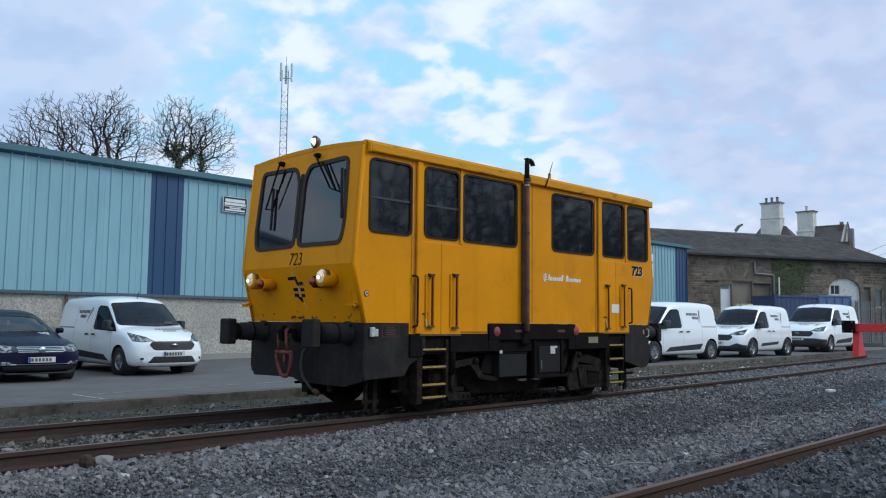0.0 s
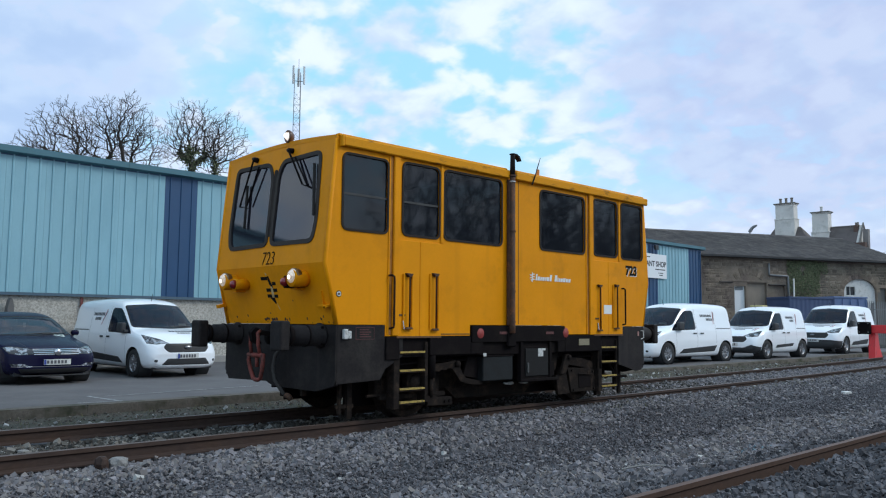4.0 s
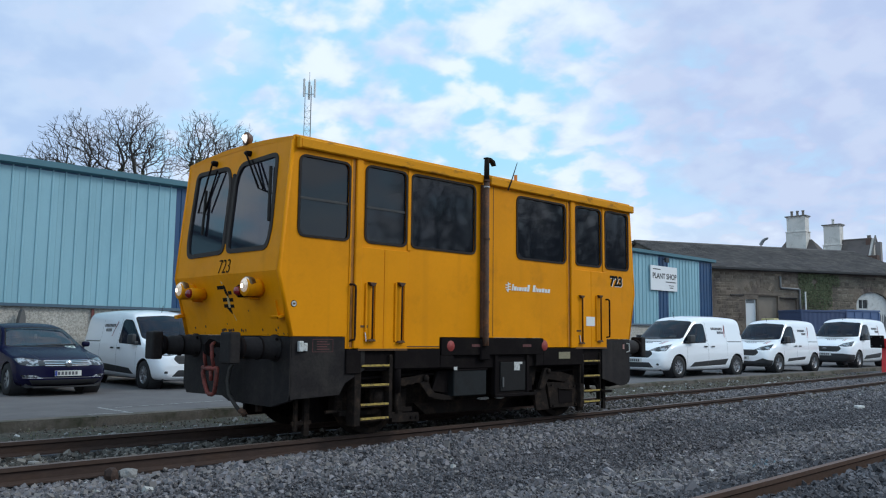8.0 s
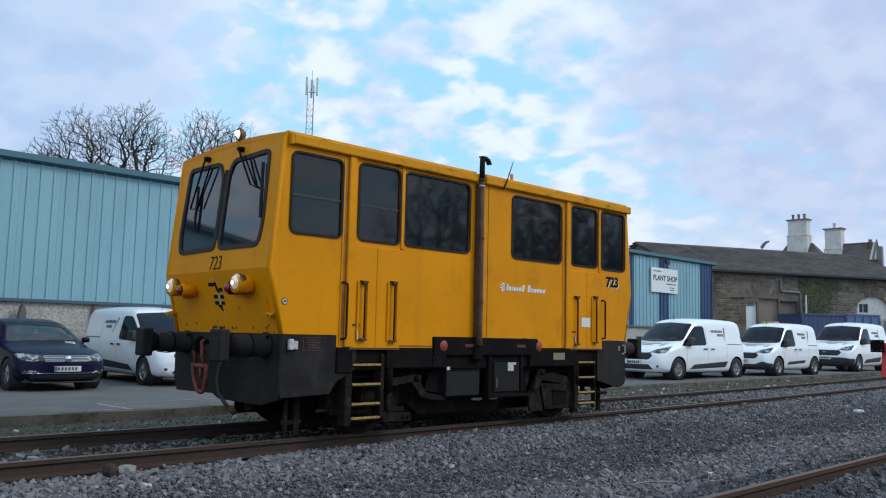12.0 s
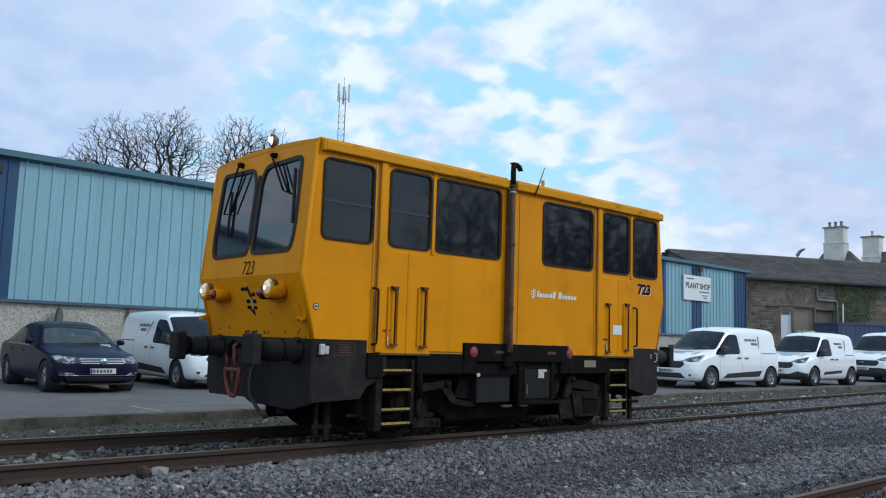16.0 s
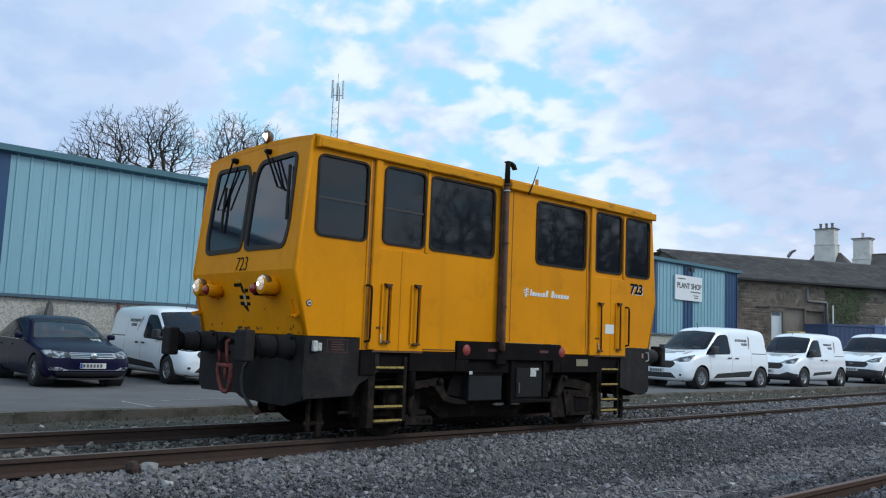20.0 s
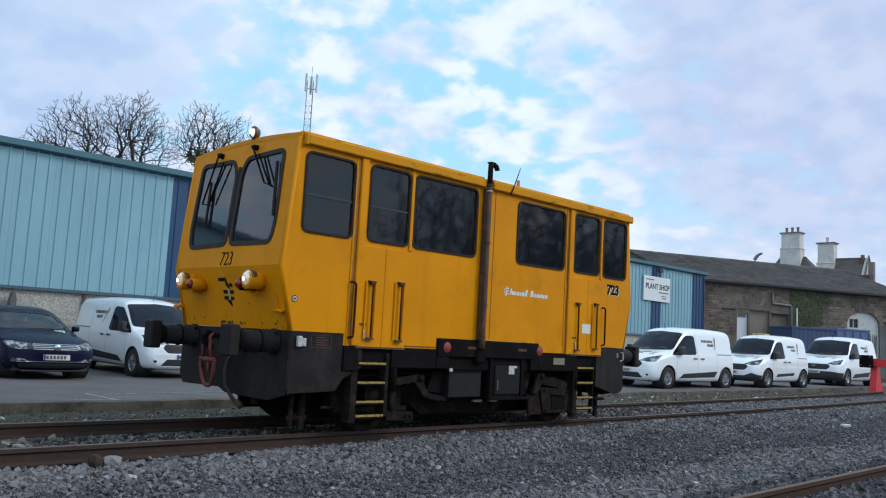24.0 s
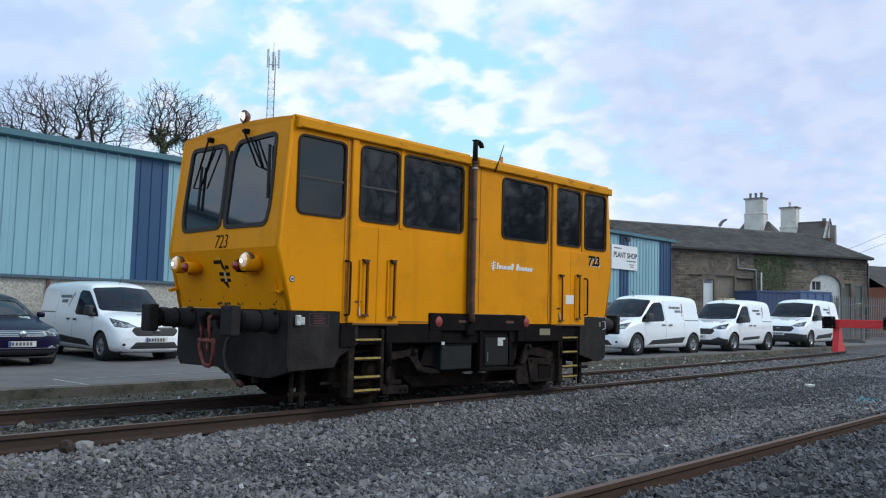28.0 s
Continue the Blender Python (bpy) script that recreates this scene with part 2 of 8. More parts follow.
MORTAR = shader("old_lime_mortar", (0.225, 0.183, 0.145), 0.95, spec=0.2, spots=(0.128, 0.102, 0.088), spot_scale=0.5, spot_at=(0.42, 0.60), world_space=True, grain=0.3, bump=0.2, blotch=0.2)
SLATE = shader("grey_slate", (0.048, 0.043, 0.043), 0.85, vary=0.15, islands=0.35, grain=0.25, spots=(0.086, 0.075, 0.068), spot_scale=0.9, spot_at=(0.44, 0.72), blotch=0.30, blotch_scale=0.45, bump=0.1)
DIRT = shader("brown_cinder_dirt", (0.085, 0.077, 0.064), 0.95, spec=0.2, spots=(0.062, 0.060, 0.043), spot_scale=1.6, spot_at=(0.45, 0.65), grain=0.45, grain_scale=22, bump=0.5, bump_scale=30, voronoi=True, world_space=True)
WHITE = shader("white_paint", (0.78, 0.79, 0.80), 0.35, grain=0.02, blotch=0.03)

# ---- mesh helpers ----


def obj(name, bm, material, parent=None, label="", smooth=False):
    me = bpy.data.meshes.new(name)
    if smooth:
        for f in bm.faces:
            f.smooth = True
    bm.to_mesh(me)
    bm.free()
    for m in material if isinstance(material, (list, tuple)) else (material,):
        me.materials.append(m)
    ob = new(name, me)
    ob.parent = parent
    if label:
        ob["label"] = label
    return ob


def part(name, bm, material, parent, label="", smooth=False):
    return obj(name, bm, material, parent, label, smooth)


def thing(name, label, category, group="", at=None):
    ob = new(name)
    ob.empty_display_size = 0.2
    if at is not None:
        ob.matrix_world = at
    return tagged(ob, label, category, group)


def box(x0, x1, y0, y1, z0, z1, bevel=0.0, bm=None, seg=1):
    b = bm or bmesh.new()
    vs = bmesh.ops.create_cube(b, size=1.0)["verts"]
    for v in vs:
        v.co = Vector(((x0 + x1) / 2 + v.co.x * (x1 - x0), (y0 + y1) / 2 + v.co.y * (y1 - y0), (z0 + z1) / 2 + v.co.z * (z1 - z0)))
    if bevel:
        es = list({e for v in vs for e in v.link_edges})
        bmesh.ops.bevel(b, geom=es, offset=bevel, segments=seg, affect="EDGES", profile=0.6)
    return b


def rod(a, b_, r0, r1=None, n=12, bm=None, caps=True):
    b = bm or bmesh.new()
    a, b_ = Vector(a), Vector(b_)
    d = b_ - a
    q = d.to_track_quat("Z", "Y").to_matrix()
    r1 = r0 if r1 is None else r1
    lo = [b.verts.new(a + q @ Vector((r0 * cos(2 * pi * i / n), r0 * sin(2 * pi * i / n), 0))) for i in range(n)]
    hi = [b.verts.new(b_ + q @ Vector((r1 * cos(2 * pi * i / n), r1 * sin(2 * pi * i / n), 0))) for i in range(n)]
    for i in range(n):
        b.faces.new((lo[i], lo[(i + 1) % n], hi[(i + 1) % n], hi[i]))
    if caps:
        b.faces.new(lo[::-1]), b.faces.new(hi)
    return b


def tube(points, r, n=8, bm=None):
    """A round bar bent along points."""
    b = bm or bmesh.new()
    pts = [Vector(p) for p in points]
    rings = []
    for i, p in enumerate(pts):
        d = (pts[min(i + 1, len(pts) - 1)] - pts[max(i - 1, 0)]).normalized()
        q = d.to_track_quat("Z", "Y").to_matrix()
        rr = r[i] if isinstance(r, (list, tuple)) else r
        rings.append([b.verts.new(p + q @ Vector((rr * cos(2 * pi * k / n), rr * sin(2 * pi * k / n), 0))) for k in range(n)])
    for u, v in zip(rings, rings[1:]):
        best = min(range(n), key=lambda s: sum((u[k].co - v[(k + s) % n].co).length for k in range(n)))
        for k in range(n):
            b.faces.new((u[k], u[(k + 1) % n], v[(k + 1 + best) % n], v[(k + best) % n]))
    b.faces.new(rings[0][::-1]), b.faces.new(rings[-1])
    return b


def lathe(profile, n=24, axis="z", at=(0, 0, 0), bm=None, caps=True):
    """Turns (radius, along) round an axis through at."""
    b = bm or bmesh.new()
    rings = []
    for r, h in profile:
        ring = []
        for k in range(n):
            c, s = r * cos(2 * pi * k / n), r * sin(2 * pi * k / n)
            co = {"z": (c, s, h), "x": (h, c, s), "y": (c, h, s)}[axis]
            ring.append(b.verts.new(Vector(at) + Vector(co)))
        rings.append(ring)
    for u, v in zip(rings, rings[1:]):
        for k in range(n):
            b.faces.new((u[k], u[(k + 1) % n], v[(k + 1) % n], v[k]))
    for ring in (rings[0], rings[-1]):
        if caps and (ring[0].co - ring[n // 2].co).length > 1e-5:
            b.faces.new(ring)
    bmesh.ops.recalc_face_normals(b, faces=b.faces)
    return b


def prism(poly, axis, a, b_, bm=None, bevel=0.0):
    """A polygon pushed along an axis from a to b_; poly is given in the two other axes, in order."""
    b = bm or bmesh.new()

    def co(p, h):
        return {"x": (h, p[0], p[1]), "y": (p[0], h, p[1]), "z": (p[0], p[1], h)}[axis]
    lo = [b.verts.new(co(p, a)) for p in poly]
    hi = [b.verts.new(co(p, b_)) for p in poly]
    n = len(poly)
    fs = [b.faces.new(lo), b.faces.new(hi[::-1])]
    for i in range(n):
        fs.append(b.faces.new((lo[i], hi[i], hi[(i + 1) % n], lo[(i + 1) % n])))
    bmesh.ops.recalc_face_normals(b, faces=fs)
    if bevel:
        bmesh.ops.bevel(b, geom=list({e for f in fs for e in f.edges}), offset=bevel, segments=2, affect="EDGES", profile=0.6)
    return b


def rounded(poly, r, n=4):
    """The polygon with its corners rounded."""
    out = []
    m = len(poly)
    for i in range(m):
        p, a, c = Vector(poly[i]), Vector(poly[i - 1]), Vector(poly[(i + 1) % m])
        u, v = (a - p), (c - p)
        k = min(r, u.length * 0.45, v.length * 0.45)
        u, v = p + u.normalized() * k, p + v.normalized() * k
        for j in range(n + 1):
            t = j / n
            out.append(tuple(u * (1 - t) ** 2 + p * 2 * t * (1 - t) + v * t * t))
    return out


def rect(x0, x1, z0, z1):
    return [(x0, z0), (x1, z0), (x1, z1), (x0, z1)]


def grown(poly, d):
    """The polygon moved outwards by d (convex, either sense)."""
    m = len(poly)
    area = sum(poly[i - 1][0] * poly[i][1] - poly[i][0] * poly[i - 1][1] for i in range(m))
    s = 1 if area > 0 else -1
    out = []
    for i in range(m):
        p, a, c = Vector(poly[i]), Vector(poly[i - 1]), Vector(poly[(i + 1) % m])
        u, v = (p - a), (c - p)
        n = (Vector((u.y, -u.x)).normalized() + Vector((v.y, -v.x)).normalized())
        n = n / max(0.3, n.length_squared / 2) if n.length else n
        out.append(tuple(p + n * d * s))
    return out


def plate(outer, holes, thick, place, bm=None):
    """A sheet with openings: loops in the sheet's own plane, thick behind it, placed by the matrix."""
    b = bmesh.new()
    edges = []
    for loop in (outer, *holes):
        vs = [b.verts.new((p[0], p[1], 0)) for p in loop]
        edges += [b.edges.new((vs[i - 1], vs[i])) for i in range(len(vs))]
    bmesh.ops.triangle_fill(b, use_beauty=True, use_dissolve=False, edges=edges)
    bmesh.ops.recalc_face_normals(b, faces=b.faces)
    if b.faces and sum(f.normal.z * f.calc_area() for f in b.faces) < 0:
        bmesh.ops.reverse_faces(b, faces=b.faces)
    if thick:
        ext = bmesh.ops.extrude_face_region(b, geom=list(b.faces))
        for v in ext["geom"]:
            if isinstance(v, bmesh.types.BMVert):
                v.co.z -= thick
        bmesh.ops.recalc_face_normals(b, faces=b.faces)
    b.transform(place)
    if bm is None:
        return b
    tmp = bpy.data.meshes.new("tmp")
    b.to_mesh(tmp)
    b.free()
    bm.from_mesh(tmp)
    bpy.data.meshes.remove(tmp)
    return bm


def lettering(text, size, material, parent, place, name="lettering", depth=0.003, label="", bold=0.0, width=1.0, slant=0.0):
    cu = bpy.data.curves.new(name, "FONT")
    cu.body, cu.size, cu.extrude, cu.align_x, cu.align_y, cu.offset, cu.shear = text, size, depth, "CENTER", "CENTER", bold, slant
    tmp = bpy.data.objects.new(name, cu)
    me = bpy.data.meshes.new_from_object(tmp)
    bpy.data.objects.remove(tmp)
    bpy.data.curves.remove(cu)
    me.transform(place @ Matrix.Diagonal((width, 1, 1, 1)))
    me.materials.append(material)
    ob = new(name, me)
    ob.parent = parent
    if label:
        ob["label"] = label
    return ob


SIDE = Matrix(((1, 0, 0, 0), (0, 0, -1, 0), (0, 1, 0, 0), (0, 0, 0, 1)))   # sheet x, y -> world x, z, facing -y


def bend(x):
    """How far the siding curves away from its straight line."""
    return 0.0019 * max(0.0, x - 8.0) ** 2


def ground_z(x, y):
    """Height of the ballast: level beside the rails, lower beside the kerb, a low crest by the second siding."""
    y = y - bend(x)
    z = -0.155
    if y > 1.2:
        z -= 0.15 * min(1.0, (y - 1.2) / 2.2) * min(1.0, max(0.25, (22 - x) / 12))
    if y < -1.3:
        z -= 0.05 * min(1.0, (-1.3 - y) / 1.0)
    # past the halt the ballast lies up to the rail heads
    heap = min(1.0, max(0.0, (x - 8.3) / 2.5))
    if y < -0.86:
        heap = max(heap, 0.85 * min(1.0, max(0.0, (x - 4.0) / 3.0)))
    z += 0.080 * heap * min(1.0, max(0.0, y + 2.3)) * min(1.0, max(0.0, (2.2 - y) / 1.0))
    if y > 1.2 and x > 11:
        z += (yard_z(x) - 0.05 - z) * min(1.0, (y - 1.2) / 1.3) * min(1.0, (x - 11) / 6)
    if y < -4.3:
        z += 0.112 * min(1.0, (-4.3 - y) / 0.7)
    return z


def yard_z(x):
    """Height of the asphalt yard, which rises gently along the siding."""
    return -0.19 + 0.22 * min(1.0, max(0.0, (x - 8.0) / 20.0))


def kerb_y(x):
    """Where the yard ends at the kerb beside the siding."""
    pts = ((-900, 4.62), (4, 4.70), (8, 4.86), (12, 4.55), (17.7, 3.79), (23.3, 3.35), (28.5, 3.06), (33.1, 3.48), (55, 4.4), (60, 5.2), (900, 5.2))
    for (xa, ya), (xb, yb) in zip(pts, pts[1:]):
        if xa <= x <= xb:
            return ya + (yb - ya) * (x - xa) / (xb - xa)
    return 5.2


# ---- ground ----
def build_ground():
    b = bmesh.new()
    xs = [-700, -200, -60, -25] + [-12 + 1.0 * i for i in range(60)] + [52, 60, 75, 100, 160, 300, 800]
    ys = [-900, -300, -100, -40, -20, -12] + [-9 + 0.5 * i for i in range(29)] + [5.3, 6.5]
    grid = [[b.verts.new((x, y, ground_z(x, y) - 0.03 + 0.02 * noise.noise((x * 0.7, y * 0.9, 0)))) for y in ys] for x in xs]
    for i in range(len(xs) - 1):
        for j in range(len(ys) - 1):
            f = b.faces.new((grid[i][j], grid[i + 1][j], grid[i + 1][j + 1], grid[i][j + 1]))
            f.material_index = 1 if ys[j] - bend(xs[i]) > 1.2 and xs[i] < 30 else 0
    tagged(obj("ground", b, (GROUND, DIRT), smooth=True), "grey limestone ballast bed around the sidings", "ground", kind="structure")
    b = bmesh.new()
    cols = []
    for x in (-700, -60, -10, 0, 4, 8, 10, 12, 14, 16, 18, 20, 22, 24, 26, 28, 30, 32, 34, 36, 40, 46, 60, 90, 160, 800):
        ys = (kerb_y(x), kerb_y(x) + 0.6, 8.0, 12.0, 15.0, 30.0, 80.0, 900.0) if x < 60 else (-0.5 * (x - 60) + 5.2, 8.0, 9.0, 12.0, 15.0, 30.0, 80.0, 900.0)
        cols.append([b.verts.new((x, y, yard_z(x))) for y in ys])
    for u, v in zip(cols, cols[1:]):
        for k in range(7):
            b.faces.new((u[k], v[k], v[k + 1], u[k + 1]))
        lo = [b.verts.new((w[0].co.x, w[0].co.y, -0.6)) for w in (u, v)]
        b.faces.new((u[0], lo[0], lo[1], v[0]))
    bmesh.ops.recalc_face_normals(b, faces=b.faces)
    tagged(obj("pavement", b, ASPHALT), "worn grey asphalt of the yard and car park", "pavement", kind="structure")


build_ground()

RAIL_SECTION = [(-0.035, 0.0), (0.035, 0.0), (0.036, -0.035), (0.012, -0.05), (0.010, -0.115), (0.065, -0.135), (0.065, -0.148), (-0.065, -0.148), (-0.065, -0.135), (-0.010, -0.115), (-0.012, -0.05), (-0.036, -0.035)]


def rail_line(name, y, x0, x1, parent, curved, steel=None, wide=1.0):
    b = bmesh.new()
    n = max(2, int((x1 - x0) / 1.0))
    rings = []
    for i in range(n + 1):
        x = x0 + (x1 - x0) * i / n
        dy = bend(x) if curved else 0
        rings.append([b.verts.new((x, y + dy + p * wide, z)) for p, z in RAIL_SECTION])
    m = len(RAIL_SECTION)
    for u, v in zip(rings, rings[1:]):
        for k in range(m):
            f = b.faces.new((u[k], v[k], v[(k + 1) % m], u[(k + 1) % m]))
            if k == 0:
                f.material_index = 1
    b.faces.new(rings[0]), b.faces.new(rings[-1][::-1])
    bmesh.ops.recalc_face_normals(b, faces=b.faces)
    return part(name, b, steel or (RAIL, RAILTOP), parent)


track = thing("railway_track", "rusty steel rails of a siding laid in grey ballast", "track")
track["kind"] = "structure"
rail_line("rail", -0.835, -30, 33.4, track, True)
rail_line("rail", 0.835, -30, 33.4, track, True)
track_2 = thing("railway_track", "rusty rails of a second siding in ballast", "track")
track_2["kind"] = "structure"
RUSTY = (shader("rust_red_rail", (0.066, 0.038, 0.027), 0.85, spec=0.2, spots=(0.055, 0.034, 0.025), spot_scale=7, grain=0.2, bump=0.05, stretch=(0.3, 1, 1)), shader("rust_red_rail_head", (0.112, 0.068, 0.052), 0.7, spots=(0.09, 0.054, 0.04), spot_scale=5, stretch=(0.2, 1, 1), grain=0.15))
rail_line("rail", -5.24, -30, 120, track_2, False, RUSTY, 0.82)
rail_line("rail", -6.91, -30, 120, track_2, False, RUSTY)

# ---- blue shed ----
SHED_Y = 14.80
SHED_X0, SHED_X1 = -14.0, 43.66


def build_shed():
    shed = thing("shed", "long pale blue steel-clad workshop with navy stripes on a pebble-dashed plinth", "building")
    Y = SHED_Y
    b = box(SHED_X0, SHED_X1, Y + 0.02, Y + 0.3, -0.3, 1.78)
    box(SHED_X1 - 0.28, SHED_X1, Y + 0.3, Y + 16, -0.3, 1.78, bm=b)
    box(SHED_X0, SHED_X0 + 0.28, Y + 0.3, Y + 16, -0.3, 1.78, bm=b)
    part("plinth_wall", b, DASH, shed, "rough pebble-dashed plinth wall")
    part("plinth_foot", box(SHED_X0 - 0.02, SHED_X1 + 0.02, Y - 0.05, Y + 0.015, -0.25, 0.06, 0.01), CONCRETE, shed)
    part("drip_flashing", prism([(Y - 0.10, 1.755), (Y - 0.04, 1.835), (Y + 0.1, 1.835), (Y + 0.1, 1.77), (Y - 0.085, 1.755)], "x", SHED_X0, SHED_X1 + 0.02), shader("dark_blue_flashing", (0.028, 0.060, 0.090), 0.6, grain=0.1), shed)
    # trapezoid sheets with raised ribs, navy between the bays
    stripes = ((3.1, 5.60), (10.99, 12.04), (35.15, 35.64), (37.98, 39.0), (42.32, 43.92))
    joints = [SHED_X0]
    x = SHED_X0
    while x < SHED_X1 - 0.01:
        stops = [e for st in stripes for e in st if x + 0.01 < e] + [SHED_X1]
        nxt = min(stops)
        x = nxt if nxt - x < 1.35 else x + 1.005
        joints.append(x)

    def sheet(x0, x1, z0, z1, pitch=0.335):
        n = max(1, round((x1 - x0) / pitch))
        p = (x1 - x0) / n
        prof = [(x0, Y - 0.005)]
        for k in range(n):
            a = x0 + p * (k + 0.5)
            prof += [(a - 0.030, Y - 0.005), (a - 0.016, Y - 0.034), (a + 0.016, Y - 0.034), (a + 0.030, Y - 0.005)]
        prof.append((x1, Y - 0.005))
        bb = bmesh.new()
        lo = [bb.verts.new((px, py, z0)) for px, py in prof]
        hi = [bb.verts.new((px, py, z1)) for px, py in prof]
        for k in range(len(prof) - 1):
            bb.faces.new((lo[k], lo[k + 1], hi[k + 1], hi[k]))
        ex = bmesh.ops.extrude_face_region(bb, geom=list(bb.faces))
        for v in ex["geom"]:
            if isinstance(v, bmesh.types.BMVert):
                v.co.y += 0.02
        bmesh.ops.recalc_face_normals(bb, faces=bb.faces)
        return bb
    for x0, x1 in zip(joints, joints[1:]):
        mid = (x0 + x1) / 2
        navy = any(a < mid < c for a, c in stripes)
        part("cladding_sheet", sheet(x0 + 0.002, x1 - 0.002, 1.835, 5.50), DARK_BLUE if navy else PALE_BLUE, shed, "navy cladding sheet" if navy else "")
    part("corner_trim", box(SHED_X1 - 0.02, SHED_X1 + 0.035, Y - 0.045, Y + 0.20, 1.80, 5.52), DARK_BLUE, shed)
    part("gable_wall", prism([(Y + 0.02, 1.8), (Y + 16, 1.8), (Y + 16, 5.5), (Y + 8, 7.05), (Y + 0.02, 5.5)], "x", SHED_X1 - 0.1, SHED_X1), PALE_BLUE, shed)
    part("gable_wall", prism([(Y + 0.02, 1.8), (Y + 16, 1.8), (Y + 16, 5.5), (Y + 8, 7.05), (Y + 0.02, 5.5)], "x", SHED_X0, SHED_X0 + 0.1), PALE_BLUE, shed)
    part("back_wall", box(SHED_X0, SHED_X1, Y + 15.9, Y + 16, -0.3, 5.5), PALE_BLUE, shed)
    part("roof_slope", prism([(Y - 0.02, 5.56), (Y + 8, 7.10), (Y + 8, 7.16), (Y - 0.02, 5.62)], "x", SHED_X0 - 0.15, SHED_X1 + 0.2), TEAL, shed)
    part("roof_slope", prism([(Y + 16.1, 5.56), (Y + 8, 7.10), (Y + 8, 7.16), (Y + 16.1, 5.62)], "x", SHED_X0 - 0.15, SHED_X1 + 0.2), TEAL, shed)
    # boxed gutter, in lengths
    x = SHED_X0 - 0.2
    while x < SHED_X1:
        x1 = min(x + 4.0, SHED_X1 + 0.32)
        part("gutter", prism([(Y - 0.20, 5.50), (Y - 0.02, 5.46), (Y + 0.0, 5.46), (Y + 0.0, 5.66), (Y - 0.20, 5.66)], "x", x, x1 - 0.006), TEAL, shed, "teal boxed gutter")
        x = x1
    # thin navy strip put in for the shade under the gutter
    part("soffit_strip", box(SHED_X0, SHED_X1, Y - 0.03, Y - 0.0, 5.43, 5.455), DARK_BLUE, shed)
    # plain company board: dark plate with pale bars
    sx, sz = 13.79, 4.78
    sign = part("sign_board", box(sx - 0.43, sx + 0.43, Y - 0.075, Y - 0.05, sz - 0.24, sz + 0.24), BLACK_BOARD, shed, "dark company board with pale bars of lettering")
    for z0, z1, w in ((0.08, 0.18, 0.36), (-0.02, 0.06, 0.38), (-0.07, -0.05, 0.38), (-0.13, -0.09, 0.20), (-0.20, -0.15, 0.36)):
        part("lettering_bar", box(sx - w, sx + w, Y - 0.081, Y - 0.076, sz + z0, sz + z1), WHITE, sign)
    for dx in (-0.435, 0.425):
        part("frame_edge", box(sx + dx, sx + dx + 0.012, Y - 0.082, Y - 0.05, sz - 0.25, sz + 0.25), WHITE, sign)
    for dz in (-0.25, 0.24):
        part("frame_edge", box(sx - 0.43, sx + 0.43, Y - 0.082, Y - 0.05, sz + dz, sz + dz + 0.012), WHITE, sign)
    # plant shop board
    px, pz = 38.40, 4.265
    sign = part("sign_board", box(px - 1.31, px + 1.31, Y - 0.12, Y - 0.07, pz - 0.645, pz + 0.645), WHITE, shed, "white board reading PLANT SHOP")
    lettering("PLANT SHOP", 0.40, BLACK_BOARD, sign, Matrix.Translation((px + 0.05, Y - 0.122, pz + 0.10)) @ SIDE, "lettering", 0.002, "", 0.011, 1.02)
    for x0, x1, z0, z1 in ((-1.1, -0.35, 0.44, 0.49), (0.15, 1.15, -0.20, -0.15), (0.45, 0.95, -0.38, -0.34), (0.55, 0.9, -0.50, -0.45)):
        part("lettering_bar", box(px + x0, px + x1, Y - 0.125, Y - 0.1205, pz + z0, pz + z1), BLACK_BOARD, sign)
    # flood lamps on the cladding
    for fx, fz in ((38.45, 5.25), (5.0, 5.12)):
        fl = part("flood_lamp", box(fx - 0.16, fx + 0.16, Y - 0.32, Y - 0.20, fz - 0.13, fz + 0.12, 0.02), BLACK_BOARD, shed, "small wall flood lamp")
        part("lamp_arm", rod((fx, Y - 0.2, fz), (fx, Y - 0.03, fz + 0.05), 0.02), BLACK_BOARD, fl)
    # overflow pipe and a vent on the plinth
    part("downpipe", rod((SHED_X1 + 0.085, Y + 0.05, -0.2), (SHED_X1 + 0.085, Y + 0.05, 5.45), 0.04), CONCRETE, shed, smooth=True)
    part("red_post", box(8.66, 8.73, Y - 0.05, Y - 0.01, 0.7, 1.74), RED_BOX, shed, "red painted pipe cover")
    return shed


BLACK_BOARD = shader("black_sign_paint", (0.02, 0.02, 0.022), 0.5)
RED_BOX = shader("dull_red_paint", (0.14, 0.035, 0.032), 0.6, grain=0.1)
shed = build_shed()


# ---- railcar ----
HW = 1.15     # half width of the body
RC0 = 7.55    # where the middle between its axles stands when it halts
CHROME = shader("chrome", (0.65, 0.65, 0.66), 0.15, metal=1.0)
LIT = shader("lit_lamp_glass", (1.0, 0.90, 0.70), 0.2, emit=3.2)
LIT_DIM = shader("lit_reflector", (0.80, 0.66, 0.54), 0.15, metal=0.5, spots=(0.38, 0.26, 0.17), spot_scale=26, spot_at=(0.44, 0.56), emit=0.34)
ROOF_LENS = shader("lit_roof_lamp_glass", (0.90, 0.80, 0.72), 0.2, spots=(0.55, 0.30, 0.20), spot_scale=30, spot_at=(0.5, 0.6), emit=0.9)
TARNISHED = shader("tarnished_lamp_rim", (0.20, 0.125, 0.055), 0.4, metal=0.5, spots=(0.08, 0.05, 0.03), spot_scale=20)
RED_LENS = shader("red_lamp_glass", (0.22, 0.008, 0.012), 0.15, coat=0.5)
